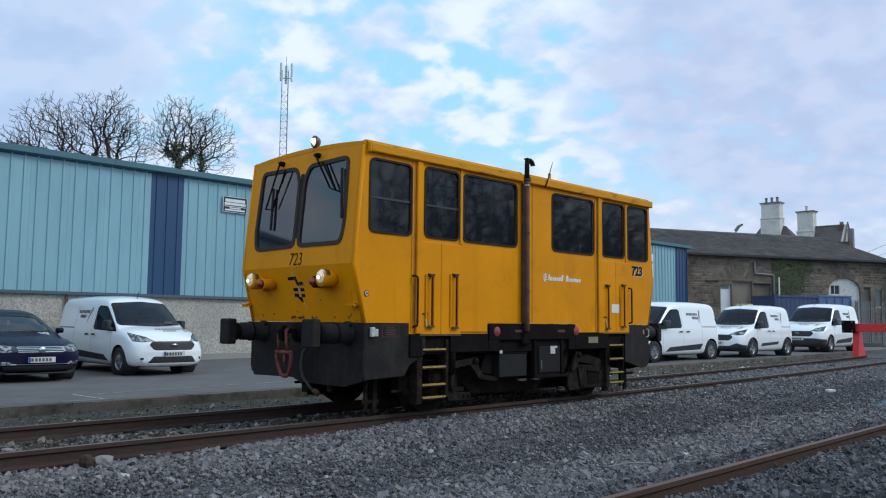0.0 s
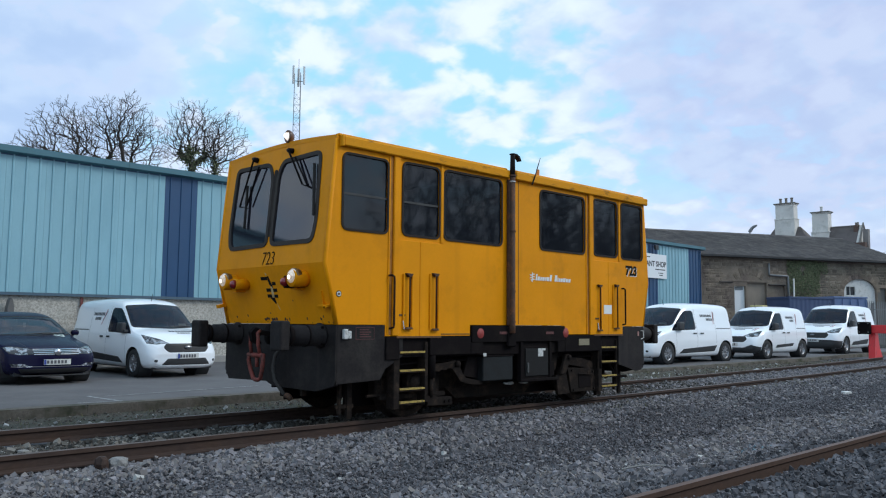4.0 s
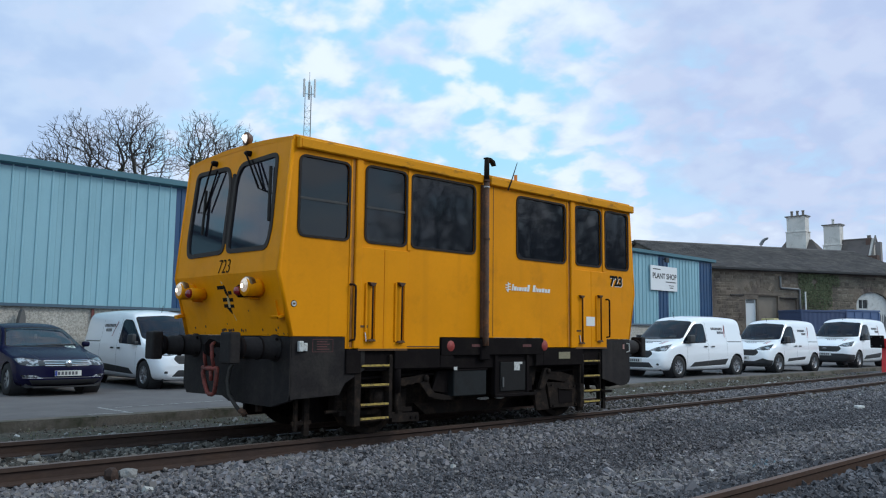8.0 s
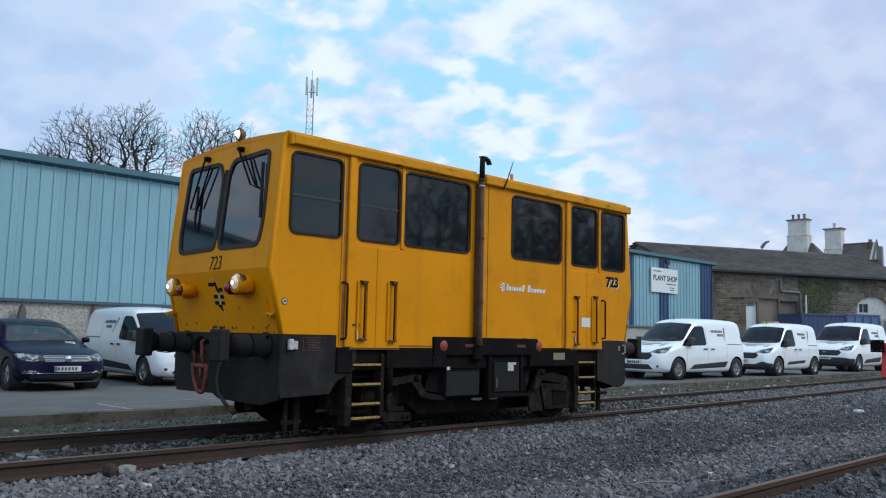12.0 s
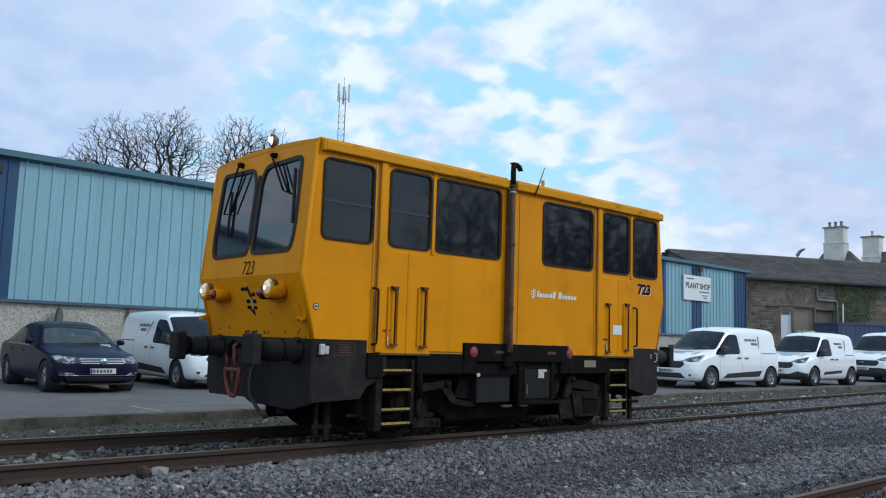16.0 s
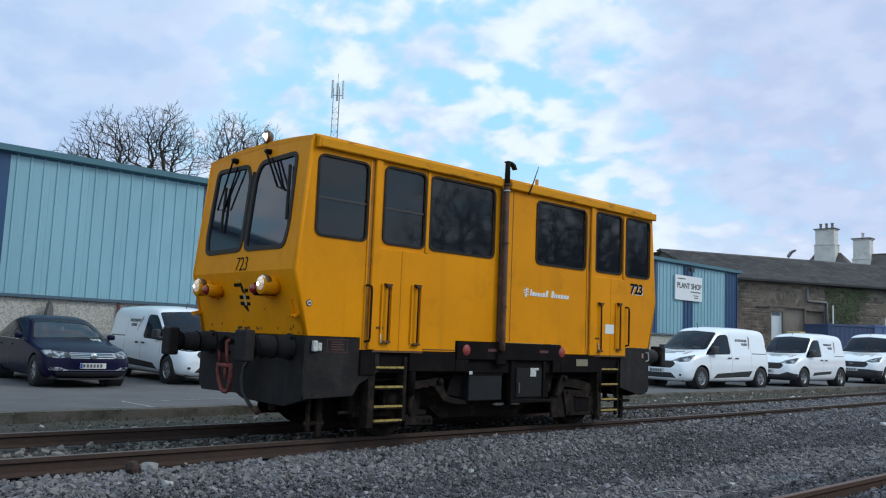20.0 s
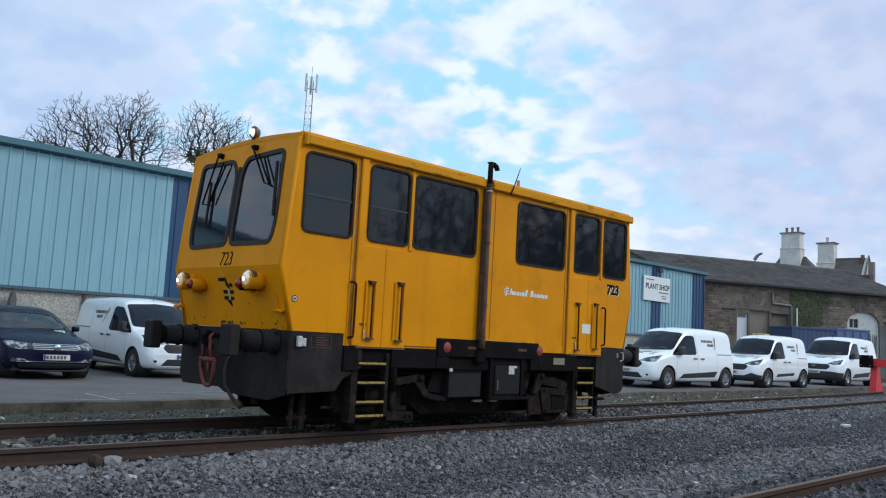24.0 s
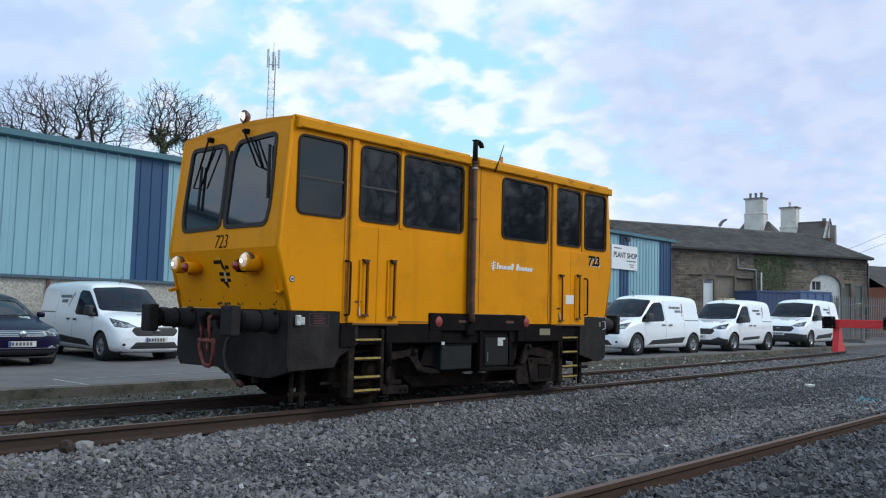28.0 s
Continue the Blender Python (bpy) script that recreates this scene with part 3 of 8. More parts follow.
COUPLING_RED = shader("rusty_red_coupling", (0.20, 0.042, 0.032), 0.75, spots=(0.07, 0.025, 0.018), spot_scale=14, spot_at=(0.45, 0.65), grain=0.2)
RED_PAINT = shader("faded_red_paint", (0.27, 0.035, 0.03), 0.6, spots=(0.22, 0.04, 0.03), spot_scale=8, grain=0.15)
BLACK_INK = shader("black_lettering", (0.010, 0.009, 0.008), 0.8, spec=0.1)
WHITE_INK = shader("white_lettering", (0.72, 0.72, 0.70), 0.6)
WHITE_DIRTY = shader("dirty_white_label", (0.55, 0.55, 0.53), 0.6, spots=(0.25, 0.24, 0.22), spot_scale=30)
DARK_BROWN = shader("dark_brown_paint", (0.10, 0.045, 0.012), 0.7, grain=0.3, grain_scale=60)
SOOT = shader("soot_black_steel", (0.014, 0.012, 0.011), 0.85, spec=0.2, grain=0.3)
ROD_RUST = shader("dark_rusted_rod", (0.030, 0.015, 0.010), 0.85, spec=0.15, spots=(0.075, 0.030, 0.013), spot_scale=22, spot_at=(0.55, 0.7), grain=0.2)
HOSE = shader("weathered_grey_rubber", (0.050, 0.046, 0.043), 0.8, spec=0.2, grain=0.2)
SCREEN_RUBBER = shader("weathered_brown_rubber", (0.046, 0.039, 0.035), 0.8, spec=0.2, grain=0.2, blotch=0.2)
GALV_DULL = shader("worn_steel_latch", (0.10, 0.098, 0.095), 0.6, metal=0.3)
DOOR_BLACK = shader("dull_grey_black_paint", (0.0125, 0.012, 0.012), 0.7, spec=0.2, spots=(0.010, 0.009, 0.009), spot_scale=5, grain=0.2)
PIPE_RUST = shader("sooty_exhaust_steel", (0.066, 0.033, 0.020), 0.8, spots=(0.15, 0.058, 0.022), spot_scale=5, spot_at=(0.5, 0.7), grain=0.3, bump=0.1)
FADED_CREAM = shader("faded_cream_paint", (0.52, 0.40, 0.20), 0.7, spots=(0.45, 0.25, 0.05), spot_scale=30)
# rust stain and the shade of a recess, both put into the colour
GAP_BROWN = shader("stained_shaded_joint", (0.36, 0.135, 0.008), 0.7, spots=(0.10, 0.04, 0.01), spot_scale=3, spot_at=(0.45, 0.7), grain=0.2)
STENCIL = shader("faded_stencil_red", (0.11, 0.036, 0.034), 0.8, spots=(0.03, 0.015, 0.015), spot_scale=40)
STENCIL_PALE = shader("faded_pink_label", (0.34, 0.19, 0.17), 0.8, grain=0.2)
SEAT = shader("blue_seat_cloth", (0.05, 0.06, 0.09), 0.9)
BRASS_PLATE = shader("worn_maker_plate", (0.22, 0.19, 0.12), 0.6, grain=0.3, grain_scale=60)

railcar = thing("railcar", "yellow four-wheeled inspection railcar with dark windows and black underframe", "railcar")
F_LOW, F_KNEE, F_TOP = (-2.97, 1.10), (-3.155, 1.77), (-3.02, 3.19)
R_LOW, R_KNEE, R_TOP = (3.17, 1.10), (3.34, 1.80), (3.22, 3.19)
WINDOWS = [(-2.935, -2.275, 2.145, 3.0), (-2.05, -1.44, 2.15, 3.02), (-1.365, -0.28, 2.15, 3.02), (0.525, 1.575, 2.16, 3.0), (1.81, 2.44, 2.165, 3.02), (2.545, 3.16, 2.155, 3.03)]


def ring_between(outer, inner, thick, place):
    return plate(outer, [inner], thick, place)


def build_body():
    top = 3.10
    xf = F_KNEE[0] + (F_TOP[0] - F_KNEE[0]) * (top - F_KNEE[1]) / (F_TOP[1] - F_KNEE[1])
    xr = R_KNEE[0] + (R_TOP[0] - R_KNEE[0]) * (top - R_KNEE[1]) / (R_TOP[1] - R_KNEE[1])
    outline = [F_LOW, (-2.29, 1.10), (-2.29, 0.97), (-0.88, 0.97), (-0.88, 1.105), (1.063, 1.105), (1.063, 0.98), (2.543, 0.98), (2.543, 1.10), R_LOW, R_KNEE, (xr, top), (xf, top), F_KNEE]
    far_side = Matrix(((1, 0, 0, 0), (0, 0, 1, 0), (0, 1, 0, 0), (0, 0, 0, 1)))
    for sgn, place, names in ((-1, Matrix.Translation((0, -HW, 0)) @ SIDE, "side_wall"), (1, Matrix.Translation((0, HW, 0)) @ far_side, "side_wall")):
        holes = [rounded(rect(*w), 0.085, 5) for w in WINDOWS]
        b = plate(outline, holes, 0.0, place)
        ext = bmesh.ops.extrude_face_region(b, geom=list(b.faces))
        for v in ext["geom"]:
            if isinstance(v, bmesh.types.BMVert):
                v.co.y -= sgn * 0.05
        bmesh.ops.recalc_face_normals(b, faces=b.faces)
        wall = part(names, b, YELLOW, railcar)
        for w in WINDOWS:
            hole = rounded(rect(*w), 0.085, 5)
            out = grown(hole, 0.012)
            inn = grown(hole, -0.014)
            b = ring_between(out, inn, 0.0, place)
            ext = bmesh.ops.extrude_face_region(b, geom=list(b.faces))
            for v in ext["geom"]:
                if isinstance(v, bmesh.types.BMVert):
                    v.co.y += sgn * 0.012
            bmesh.ops.recalc_face_normals(b, faces=b.faces)
            g = part("window", b, GASKET, railcar, "dark tinted window in a black rubber gasket")
            b = plate(grown(hole, -0.012), [], 0.006, Matrix.Translation((0, -sgn * 0.012, 0)) @ place)
            pane = part("pane", b, GLASS, g, "tinted glass pane")
            pane.visible_shadow = False
    # sliding-light bars across the three side windows by the driving ends
    for x0, x1 in ((-2.92, -2.29), (-2.03, -1.46)):
        part("sliding_light_rail", box(x0, x1, -HW + 0.002, -HW + 0.009, 2.535, 2.56), shader("grey_alloy_rail", (0.034, 0.033, 0.032), 0.5, metal=0.2), railcar)
    # front and back walls, upper and lower leaf
    for low, knee, topp, sg in ((F_LOW, F_KNEE, F_TOP, -1), (R_LOW, R_KNEE, R_TOP, 1)):
        def leaf(p0, p1):
            p0, p1 = Vector((p0[0], 0, p0[1])), Vector((p1[0], 0, p1[1]))
            up = (p1 - p0).normalized()
            right = Vector((0, -1, 0)) if sg < 0 else Vector((0, 1, 0))
            nrm = right.cross(up)
            m = Matrix((right, up, nrm)).transposed().to_4x4()
            m.translation = p0
            return m, (p1 - p0).length
        m, h = leaf(knee, topp)
        hs = h / (topp[1] - knee[1])
        screens = []
        for s in (-1, 1):
            poly = [(s * 0.03, (2.010 - 1.77) * hs), (s * 0.885, (2.0 - 1.77) * hs), (s * 0.935, (2.23 - 1.77) * hs), (s * 0.90, (3.045 - 1.77) * hs), (s * 0.13, (3.03 - 1.77) * hs), (s * 0.035, (2.85 - 1.77) * hs)]
            screens.append(rounded(poly, 0.10, 4))
        crown = [(-HW + 0.03 + (2 * HW - 0.06) * k / 12, h + 0.055 * (1 - ((k - 6) / 6) ** 2)) for k in range(12, -1, -1)]
        outer = [(-HW + 0.004, 0), (HW - 0.004, 0), (HW - 0.004, h - 0.05)] + crown + [(-HW + 0.004, h - 0.05)]
        end = part("end_wall", plate(outer, screens, 0.05, m), YELLOW, railcar)
        for sc in screens:
            g = part("windscreen", plate(grown(sc, 0.008), [grown(sc, -0.042)], 0.02, m @ Matrix.Translation((0, 0, 0.012))), SCREEN_RUBBER, railcar, "windscreen with a broad black rubber surround")
            pane = part("pane", plate(grown(sc, -0.038), [], 0.006, m @ Matrix.Translation((0, 0, -0.006))), SCREEN, g, "tinted windscreen glass")
            pane.visible_shadow = False
        part("centre_pillar_seal", plate(rounded(rect(-0.033, 0.033, (2.12 - 1.77) * hs, (2.93 - 1.77) * hs), 0.02, 2), [], 0.01, m @ Matrix.Translation((0, 0, 0.007))), GASKET, railcar)
        m2, h2 = leaf(low, knee)
        part("nose_panel", plate([(-HW + 0.004, 0), (HW - 0.004, 0), (HW - 0.004, h2), (-HW + 0.004, h2)], [], 0.05, m2), YELLOW, railcar)
        if sg < 0:
            lettering("723", 0.225, BLACK_INK, railcar, m @ Matrix.Translation((0.03, 0.083 * hs, 0.004)), "fleet_number", 0.002, "black fleet number", -0.003, 0.82, 0.10)
            # the operator's arrow badge, as plain bars
            for u0, u1, v0, v1 in ((-0.165, -0.035, 0.53, 0.57), (0.052, 0.125, 0.465, 0.505), (0.052, 0.13, 0.385, 0.425), (0.052, 0.125, 0.315, 0.352), (-0.09, 0.002, 0.388, 0.430), (-0.09, 0.002, 0.318, 0.358)):
                part("badge_bar", plate(rect(u0, u1, v0, v1), [], 0.003, m2 @ Matrix.Translation((0.0, 0, 0.004))), BLACK_INK, railcar)
            part("badge_bar", plate([(-0.033, 0.57), (0.0, 0.578), (0.05, 0.455), (0.05, 0.425), (-0.01, 0.48)], [], 0.003, m2 @ Matrix.Translation((0.0, 0, 0.004))), BLACK_INK, railcar)
            part("badge_bar", plate([(-0.04, 0.316), (0.05, 0.316), (0.068, 0.25), (0.05, 0.243)], [], 0.003, m2 @ Matrix.Translation((0.0, 0, 0.004))), BLACK_INK, railcar)
            part("badge_core", plate(rect(0.006, 0.048, 0.318, 0.45), [], 0.003, m2 @ Matrix.Translation((0.0, 0, 0.004))), FADED_CREAM, railcar)
            for pts in ([(0.075, 0.245), (0.083, 0.245), (0.118, 0.165), (0.110, 0.165)], [(-0.06, 0.62), (-0.02, 0.60), (-0.05, 0.585)]):
                part("paint_scratch", plate(pts, [], 0.002, m2 @ Matrix.Translation((0.0, 0, 0.003))), FADED_CREAM, railcar)
            rng = random.Random(31)
            for u, wd in ((-0.245, 0.045), (-0.205, 0.04), (-0.165, 0.03), (-0.09, 0.05), (-0.045, 0.045), (0.0, 0.04), (0.18, 0.025), (0.215, 0.02), (0.27, 0.02), (0.62, 0.02), (0.88, 0.03), (0.93, 0.022), (-0.62, 0.022), (-0.88, 0.03)):
                v = 0.062 + rng.uniform(-0.012, 0.012) if abs(u) < 0.3 else rng.uniform(0.04, 0.14)
                n = rng.randrange(6, 9)
                pts = [(u + wd * 0.62 * rng.uniform(0.6, 1.1) * cos(2 * pi * k / n), v + 0.022 * rng.uniform(0.5, 1.1) * sin(2 * pi * k / n)) for k in range(n)]
                part("rust_patch", plate(pts, [], 0.002, m2 @ Matrix.Translation((0, 0, 0.003))), RUSTED, railcar)
            for k in range(13):
                u, v = rng.uniform(-1.1, 1.1), rng.choice((0.012, 0.02, rng.uniform(0.01, 0.3)))
                a = rng.uniform(0.006, 0.013)
                part("paint_chip", plate([(u - a, v), (u + a * rng.uniform(0.3, 1.3), v - a * 0.6), (u + a * 0.7, v + a), (u - a * 0.4, v + a * 1.3)], [], 0.002, m2 @ Matrix.Translation((0, 0, 0.003))), DARK_BROWN, railcar)
            b = plate(rect(0.985, 1.10, 0.205, 0.24), [], 0.02, m2 @ Matrix.Translation((0, 0, 0.10)))
            plate(rect(0.985, 1.10, 0.205, 0.225), [], 0.10, m2 @ Matrix.Translation((0, 0, 0.10)), bm=b)
            plate(rect(0.985, 1.00, 0.205, 0.38), [], 0.02, m2 @ Matrix.Translation((0, 0, 0.02)), bm=b)
            part("lamp_bracket", b, YELLOW, railcar)
            b = plate(rect(-1.17, -1.09, 0.22, 0.26), [], 0.10, m2 @ Matrix.Translation((0, 0, 0.10)))
            part("lamp_bracket", b, YELLOW, railcar)
    # corner mouldings between sides and ends
    for s in (-1, 1):
        for low, knee, topp, sg in ((F_LOW, F_KNEE, F_TOP, -1), (R_LOW, R_KNEE, R_TOP, 1)):
            b = tube([(low[0], s * (HW - 0.02), low[1]), (knee[0] - sg * 0.015, s * (HW - 0.02), knee[1]), (topp[0] - sg * 0.01, s * (HW - 0.02), topp[1] - 0.05)], 0.026, 10)
            part("corner_moulding", b, YELLOW, railcar, smooth=True)
    # roof: cambered sheet with a boxed gutter down either side
    b = bmesh.new()
    rows = []
    for x in (F_TOP[0] - 0.004, -2.0, -0.6, 0.0, 1.0, 2.2, R_TOP[0] + 0.004):
        rows.append([b.verts.new((x, -HW + 2 * HW * k / 12, 3.185 + 0.06 * (1 - ((k - 6) / 6) ** 2))) for k in range(13)])
    for u, v in zip(rows, rows[1:]):
        for k in range(12):
            b.faces.new((u[k], v[k], v[k + 1], u[k + 1]))
    ext = bmesh.ops.extrude_face_region(b, geom=list(b.faces))
    for v in ext["geom"]:
        if isinstance(v, bmesh.types.BMVert):
            v.co.z -= 0.05
    bmesh.ops.recalc_face_normals(b, faces=b.faces)
    part("roof", b, YELLOW, railcar)
    for s in (-1, 1):
        for x0, x1 in ((-2.96, -0.17), (-0.04, 3.27)):
            y0, y1 = sorted((s * (HW + 0.003), s * (HW + 0.055)))
            part("roof_gutter", box(x0, x1, y0, y1, 3.065, 3.175, 0.012), DIRTY_YELLOW, railcar)
            y0, y1 = sorted((s * (HW - 0.06), s * (HW + 0.012)))
            part("roof_edge", box(F_TOP[0] + 0.01 if x0 < -1 else -0.04, x1 if x1 < 1 else R_TOP[0], y0, y1, 3.168, 3.205, 0.012), DIRTY_YELLOW, railcar)
        part("gutter_end", box(-2.99, -2.955, *sorted((s * (HW + 0.002), s * (HW + 0.06))), 3.055, 3.18, 0.008), DIRTY_YELLOW, railcar)
    part("cabin_floor", box(-2.9, 3.1, -HW + 0.06, HW - 0.06, 1.12, 1.16), BLACK, railcar)
    part("bulkhead", box(-0.24, -0.20, -HW + 0.06, HW - 0.06, 1.16, 3.12), INSIDE, railcar)
    for x in (-2.4, -1.2, 0.9, 2.5):
        for y in (-0.55, 0.55):
            b = box(x - 0.22, x + 0.22, y - 0.22, y + 0.22, 1.55, 1.67, 0.03)
            box(x + 0.17, x + 0.27, y - 0.21, y + 0.21, 1.67, 2.25, 0.03, bm=b)
            part("seat", b, SEAT, railcar)
    for x in (-2.75, 2.95):
        part("driving_desk", box(x - 0.15, x + 0.15, -1.0, 1.0, 1.16, 1.95, 0.02), INSIDE, railcar)


build_body()


def build_sides():
    for s in (-1, 1):
        y = s * HW

        def bx(x0, x1, d0, d1, z0, z1, bev=0.0):
            a, c = sorted((y + s * d0, y + s * d1))
            return box(x0, x1, a, c, z0, z1, bev)
        for x0, x1, z0 in ((-2.135, -1.415, 0.965), (1.775, 2.543, 0.975)):
            # a folding cab door: two leaves standing just proud of the side, and its post
            door = part("door", bx(x0, (x0 + x1) / 2 - 0.001, 0.002, 0.022, z0 - 0.004, 2.09, 0.006), YELLOW, railcar, "yellow folding cab door")
            part("door_leaf", bx((x0 + x1) / 2 + 0.001, x1, 0.002, 0.022, z0 - 0.004, 2.09, 0.006), YELLOW, door)
            part("door_sill", bx(x0, x1, 0.0, 0.028, z0 - 0.018, z0 + 0.004), DARK_BROWN, door)
            if s < 0:
                part("door_handle", rod((x0 + 0.09, y - 0.03, 1.15), (x0 + 0.10, y - 0.035, 1.05), 0.012), CHROME, door)
                part("lock_plate", bx(x0 + 0.03, x0 + 0.13, 0.022, 0.027, 1.20, 1.225), DARK_BROWN, door)
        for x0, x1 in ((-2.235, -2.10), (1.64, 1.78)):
            # flat brown strip, coloured for the shade in a channel by the post
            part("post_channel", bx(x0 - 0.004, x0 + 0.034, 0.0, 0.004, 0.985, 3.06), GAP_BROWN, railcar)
            part("door_post", bx(x0 + 0.036, x1, 0.002, 0.030, 0.97, 3.07, 0.010), YELLOW, railcar)
            part("door_post", bx(x0 - 0.030, x0 - 0.006, 0.001, 0.010, 0.985, 3.06, 0.004), YELLOW, railcar)
        for x in (-1.402, 2.495):
            part("window_pillar", bx(x - 0.025, x + 0.025, 0.002, 0.016, 2.10, 3.07, 0.006), YELLOW, railcar)
        for x, z0, z1 in ((-2.205, 1.055, 1.665), (-1.965, 1.085, 1.69), (-1.535, 1.07, 1.71), (1.905, 1.06, 1.71), (2.353, 1.09, 1.73), (2.57, 1.12, 1.685)):
            yy = y + s * 0.058
            y1 = y + s * 0.01
            slotted = x in (-1.965, -1.535, 1.905, 2.353)
            if slotted:
                b = rod((x, yy, z0 - 0.01), (x, yy, z1 - 0.005), 0.0095, n=8)
            else:
                b = tube([(x - 0.045, y1, z1), (x - 0.035, yy, z1), (x - 0.004, yy, z1 - 0.015), (x, yy, z1 - 0.05), (x, yy, z0 + 0.05), (x - 0.004, yy, z0 + 0.015), (x - 0.035, y1, z0)], 0.0125, 8)
            hd = part("grab_handle", b, ROD_RUST if x < 2.5 else BLACK, railcar, "", True)
            if slotted:
                # rusty brackets at head and foot, and a raised strip on either side
                part("handle_bracket", prism([(x - 0.055, z1 + 0.012), (x + 0.050, z1 + 0.008), (x + 0.022, z1 - 0.028), (x - 0.020, z1 - 0.030)], "y", *sorted((y + s * 0.022, y + s * 0.068)), bevel=0.004), RUSTED, hd, "rusty handle bracket")
                part("handle_bracket", prism([(x - 0.060, z0 - 0.035), (x + 0.055, z0 - 0.035), (x + 0.030, z0 - 0.008), (x - 0.035, z0 - 0.012)], "y", *sorted((y + s * 0.022, y + s * 0.066)), bevel=0.004), DARK_BROWN, hd)
                for dx in ((-0.075, 0.060) if x != 1.905 else (0.040,)):
                    part("handle_strip", bx(x + dx - 0.011, x + dx + 0.011, 0.022 if x != -1.535 else 0.0, 0.042, z0 - 0.02, z1 + 0.005, 0.004), YELLOW, railcar)
                    # thin dark brown line along one side of each strip
                    part("strip_edge", bx(x + dx + 0.012, x + dx + 0.015, 0.020 if x != -1.535 else 0.0, 0.030, z0 - 0.02, z1 + 0.0), DARK_BROWN, railcar)
        # joints between body panels
        for x in (-0.16, 0.06):
            part("panel_joint", bx(x - 0.004, x + 0.004, 0.0, 0.003, 1.12, 3.06), DARK_BROWN, railcar)
        part("panel_joint", bx(-1.40, -0.89, 0.0, 0.004, 0.985, 0.997), DARK_BROWN, railcar)
        for x, z in ((-0.712, 0.998), (1.08, 1.0)):
            b = lathe([(0.0, 0), (0.078, 0), (0.08, 0.012), (0.06, 0.03), (0.0, 0.034)], 20, "y")
            b.transform(Matrix.Translation((x, y, z)) @ (Matrix.Rotation(pi, 4, "Z") if s < 0 else Matrix.Identity(4)))
            part("red_reflector", b, RED_PAINT, railcar, "round red disc on the sole bar", True)
        lab = part("data_disc", lathe([(0.0, 0), (0.036, 0), (0.036, 0.003), (0.0, 0.0035)], 18, "y"), BLACK_INK, railcar)
        part("disc_face", lathe([(0.0, -0.004), (0.028, -0.004), (0.028, 0.006), (0.0, 0.006)], 18, "y"), WHITE_DIRTY, lab)
        part("disc_mark", box(-0.016, 0.016, -0.0055, 0.0075, -0.010, 0.010), DARK_BROWN, lab)
        lab.matrix_local = Matrix.Translation((-2.96, y - 0.003 if s < 0 else y, 1.432)) @ (Matrix.Rotation(0, 4, "Z"))


build_sides()
NEAR = Matrix.Translation((0, -HW - 0.003, 0)) @ SIDE
lettering("723", 0.205, BLACK_INK, railcar, NEAR @ Matrix.Translation((2.83, 1.968, 0.002)), "fleet_number", 0.002, "black fleet number with white edging", 0.008, 1.06, 0.0)
lettering("723", 0.205, WHITE_INK, railcar, NEAR @ Matrix.Translation((2.845, 1.957, 0)), "fleet_number_edge", 0.001, "white edging of the number", 0.008, 1.06, 0.0)
part("notice", box(2.033, 2.241, -HW - 0.027, -HW - 0.022, 1.285, 1.42), WHITE_INK, railcar, "white paper notice")
part("maker_plate", box(1.383, 1.636, -HW - 0.035, -HW - 0.029, 0.822, 0.915), BRASS_PLATE, railcar)


def operator_mark():
    """The operator's white side lettering as plain bars, and its arrow badge."""
    x = 0.42
    for wd, tall in ((0.03, 0.085), (0.05, 0.055), (0.03, 0.05), (0.05, 0.05), (0.03, 0.05), (0.05, 0.055), (0.045, 0.09), (0.045, 0.0), (0.05, 0.09), (0.02, 0.06), (0.03, 0.05), (0.05, 0.05), (0.05, 0.055), (0.05, 0.05), (0.05, 0.05)):
        if tall:
            b = plate([(x, 1.725), (x + wd, 1.725), (x + wd + tall * 0.2, 1.725 + tall), (x + tall * 0.2, 1.725 + tall)], [], 0.002, NEAR @ Matrix.Translation((0, 0, 0.002)))
            part("letter_bar", b, WHITE_INK, railcar)
        x += wd + 0.012
    for u0, u1, v0, v1 in ((0.36, 0.40, 1.80, 1.815), (0.36, 0.40, 1.765, 1.78), (0.36, 0.40, 1.73, 1.745), (0.30, 0.34, 1.785, 1.80), (0.30, 0.34, 1.75, 1.765)):
        part("badge_bar", plate(rect(u0, u1, v0, v1), [], 0.002, NEAR @ Matrix.Translation((0, 0, 0.002))), WHITE_INK, railcar)
    part("badge_bar", plate([(0.345, 1.83), (0.36, 1.835), (0.36, 1.70), (0.345, 1.70), (0.31, 1.735), (0.345, 1.735)], [], 0.002, NEAR @ Matrix.Translation((0, 0, 0.002))), WHITE_INK, railcar)


operator_mark()


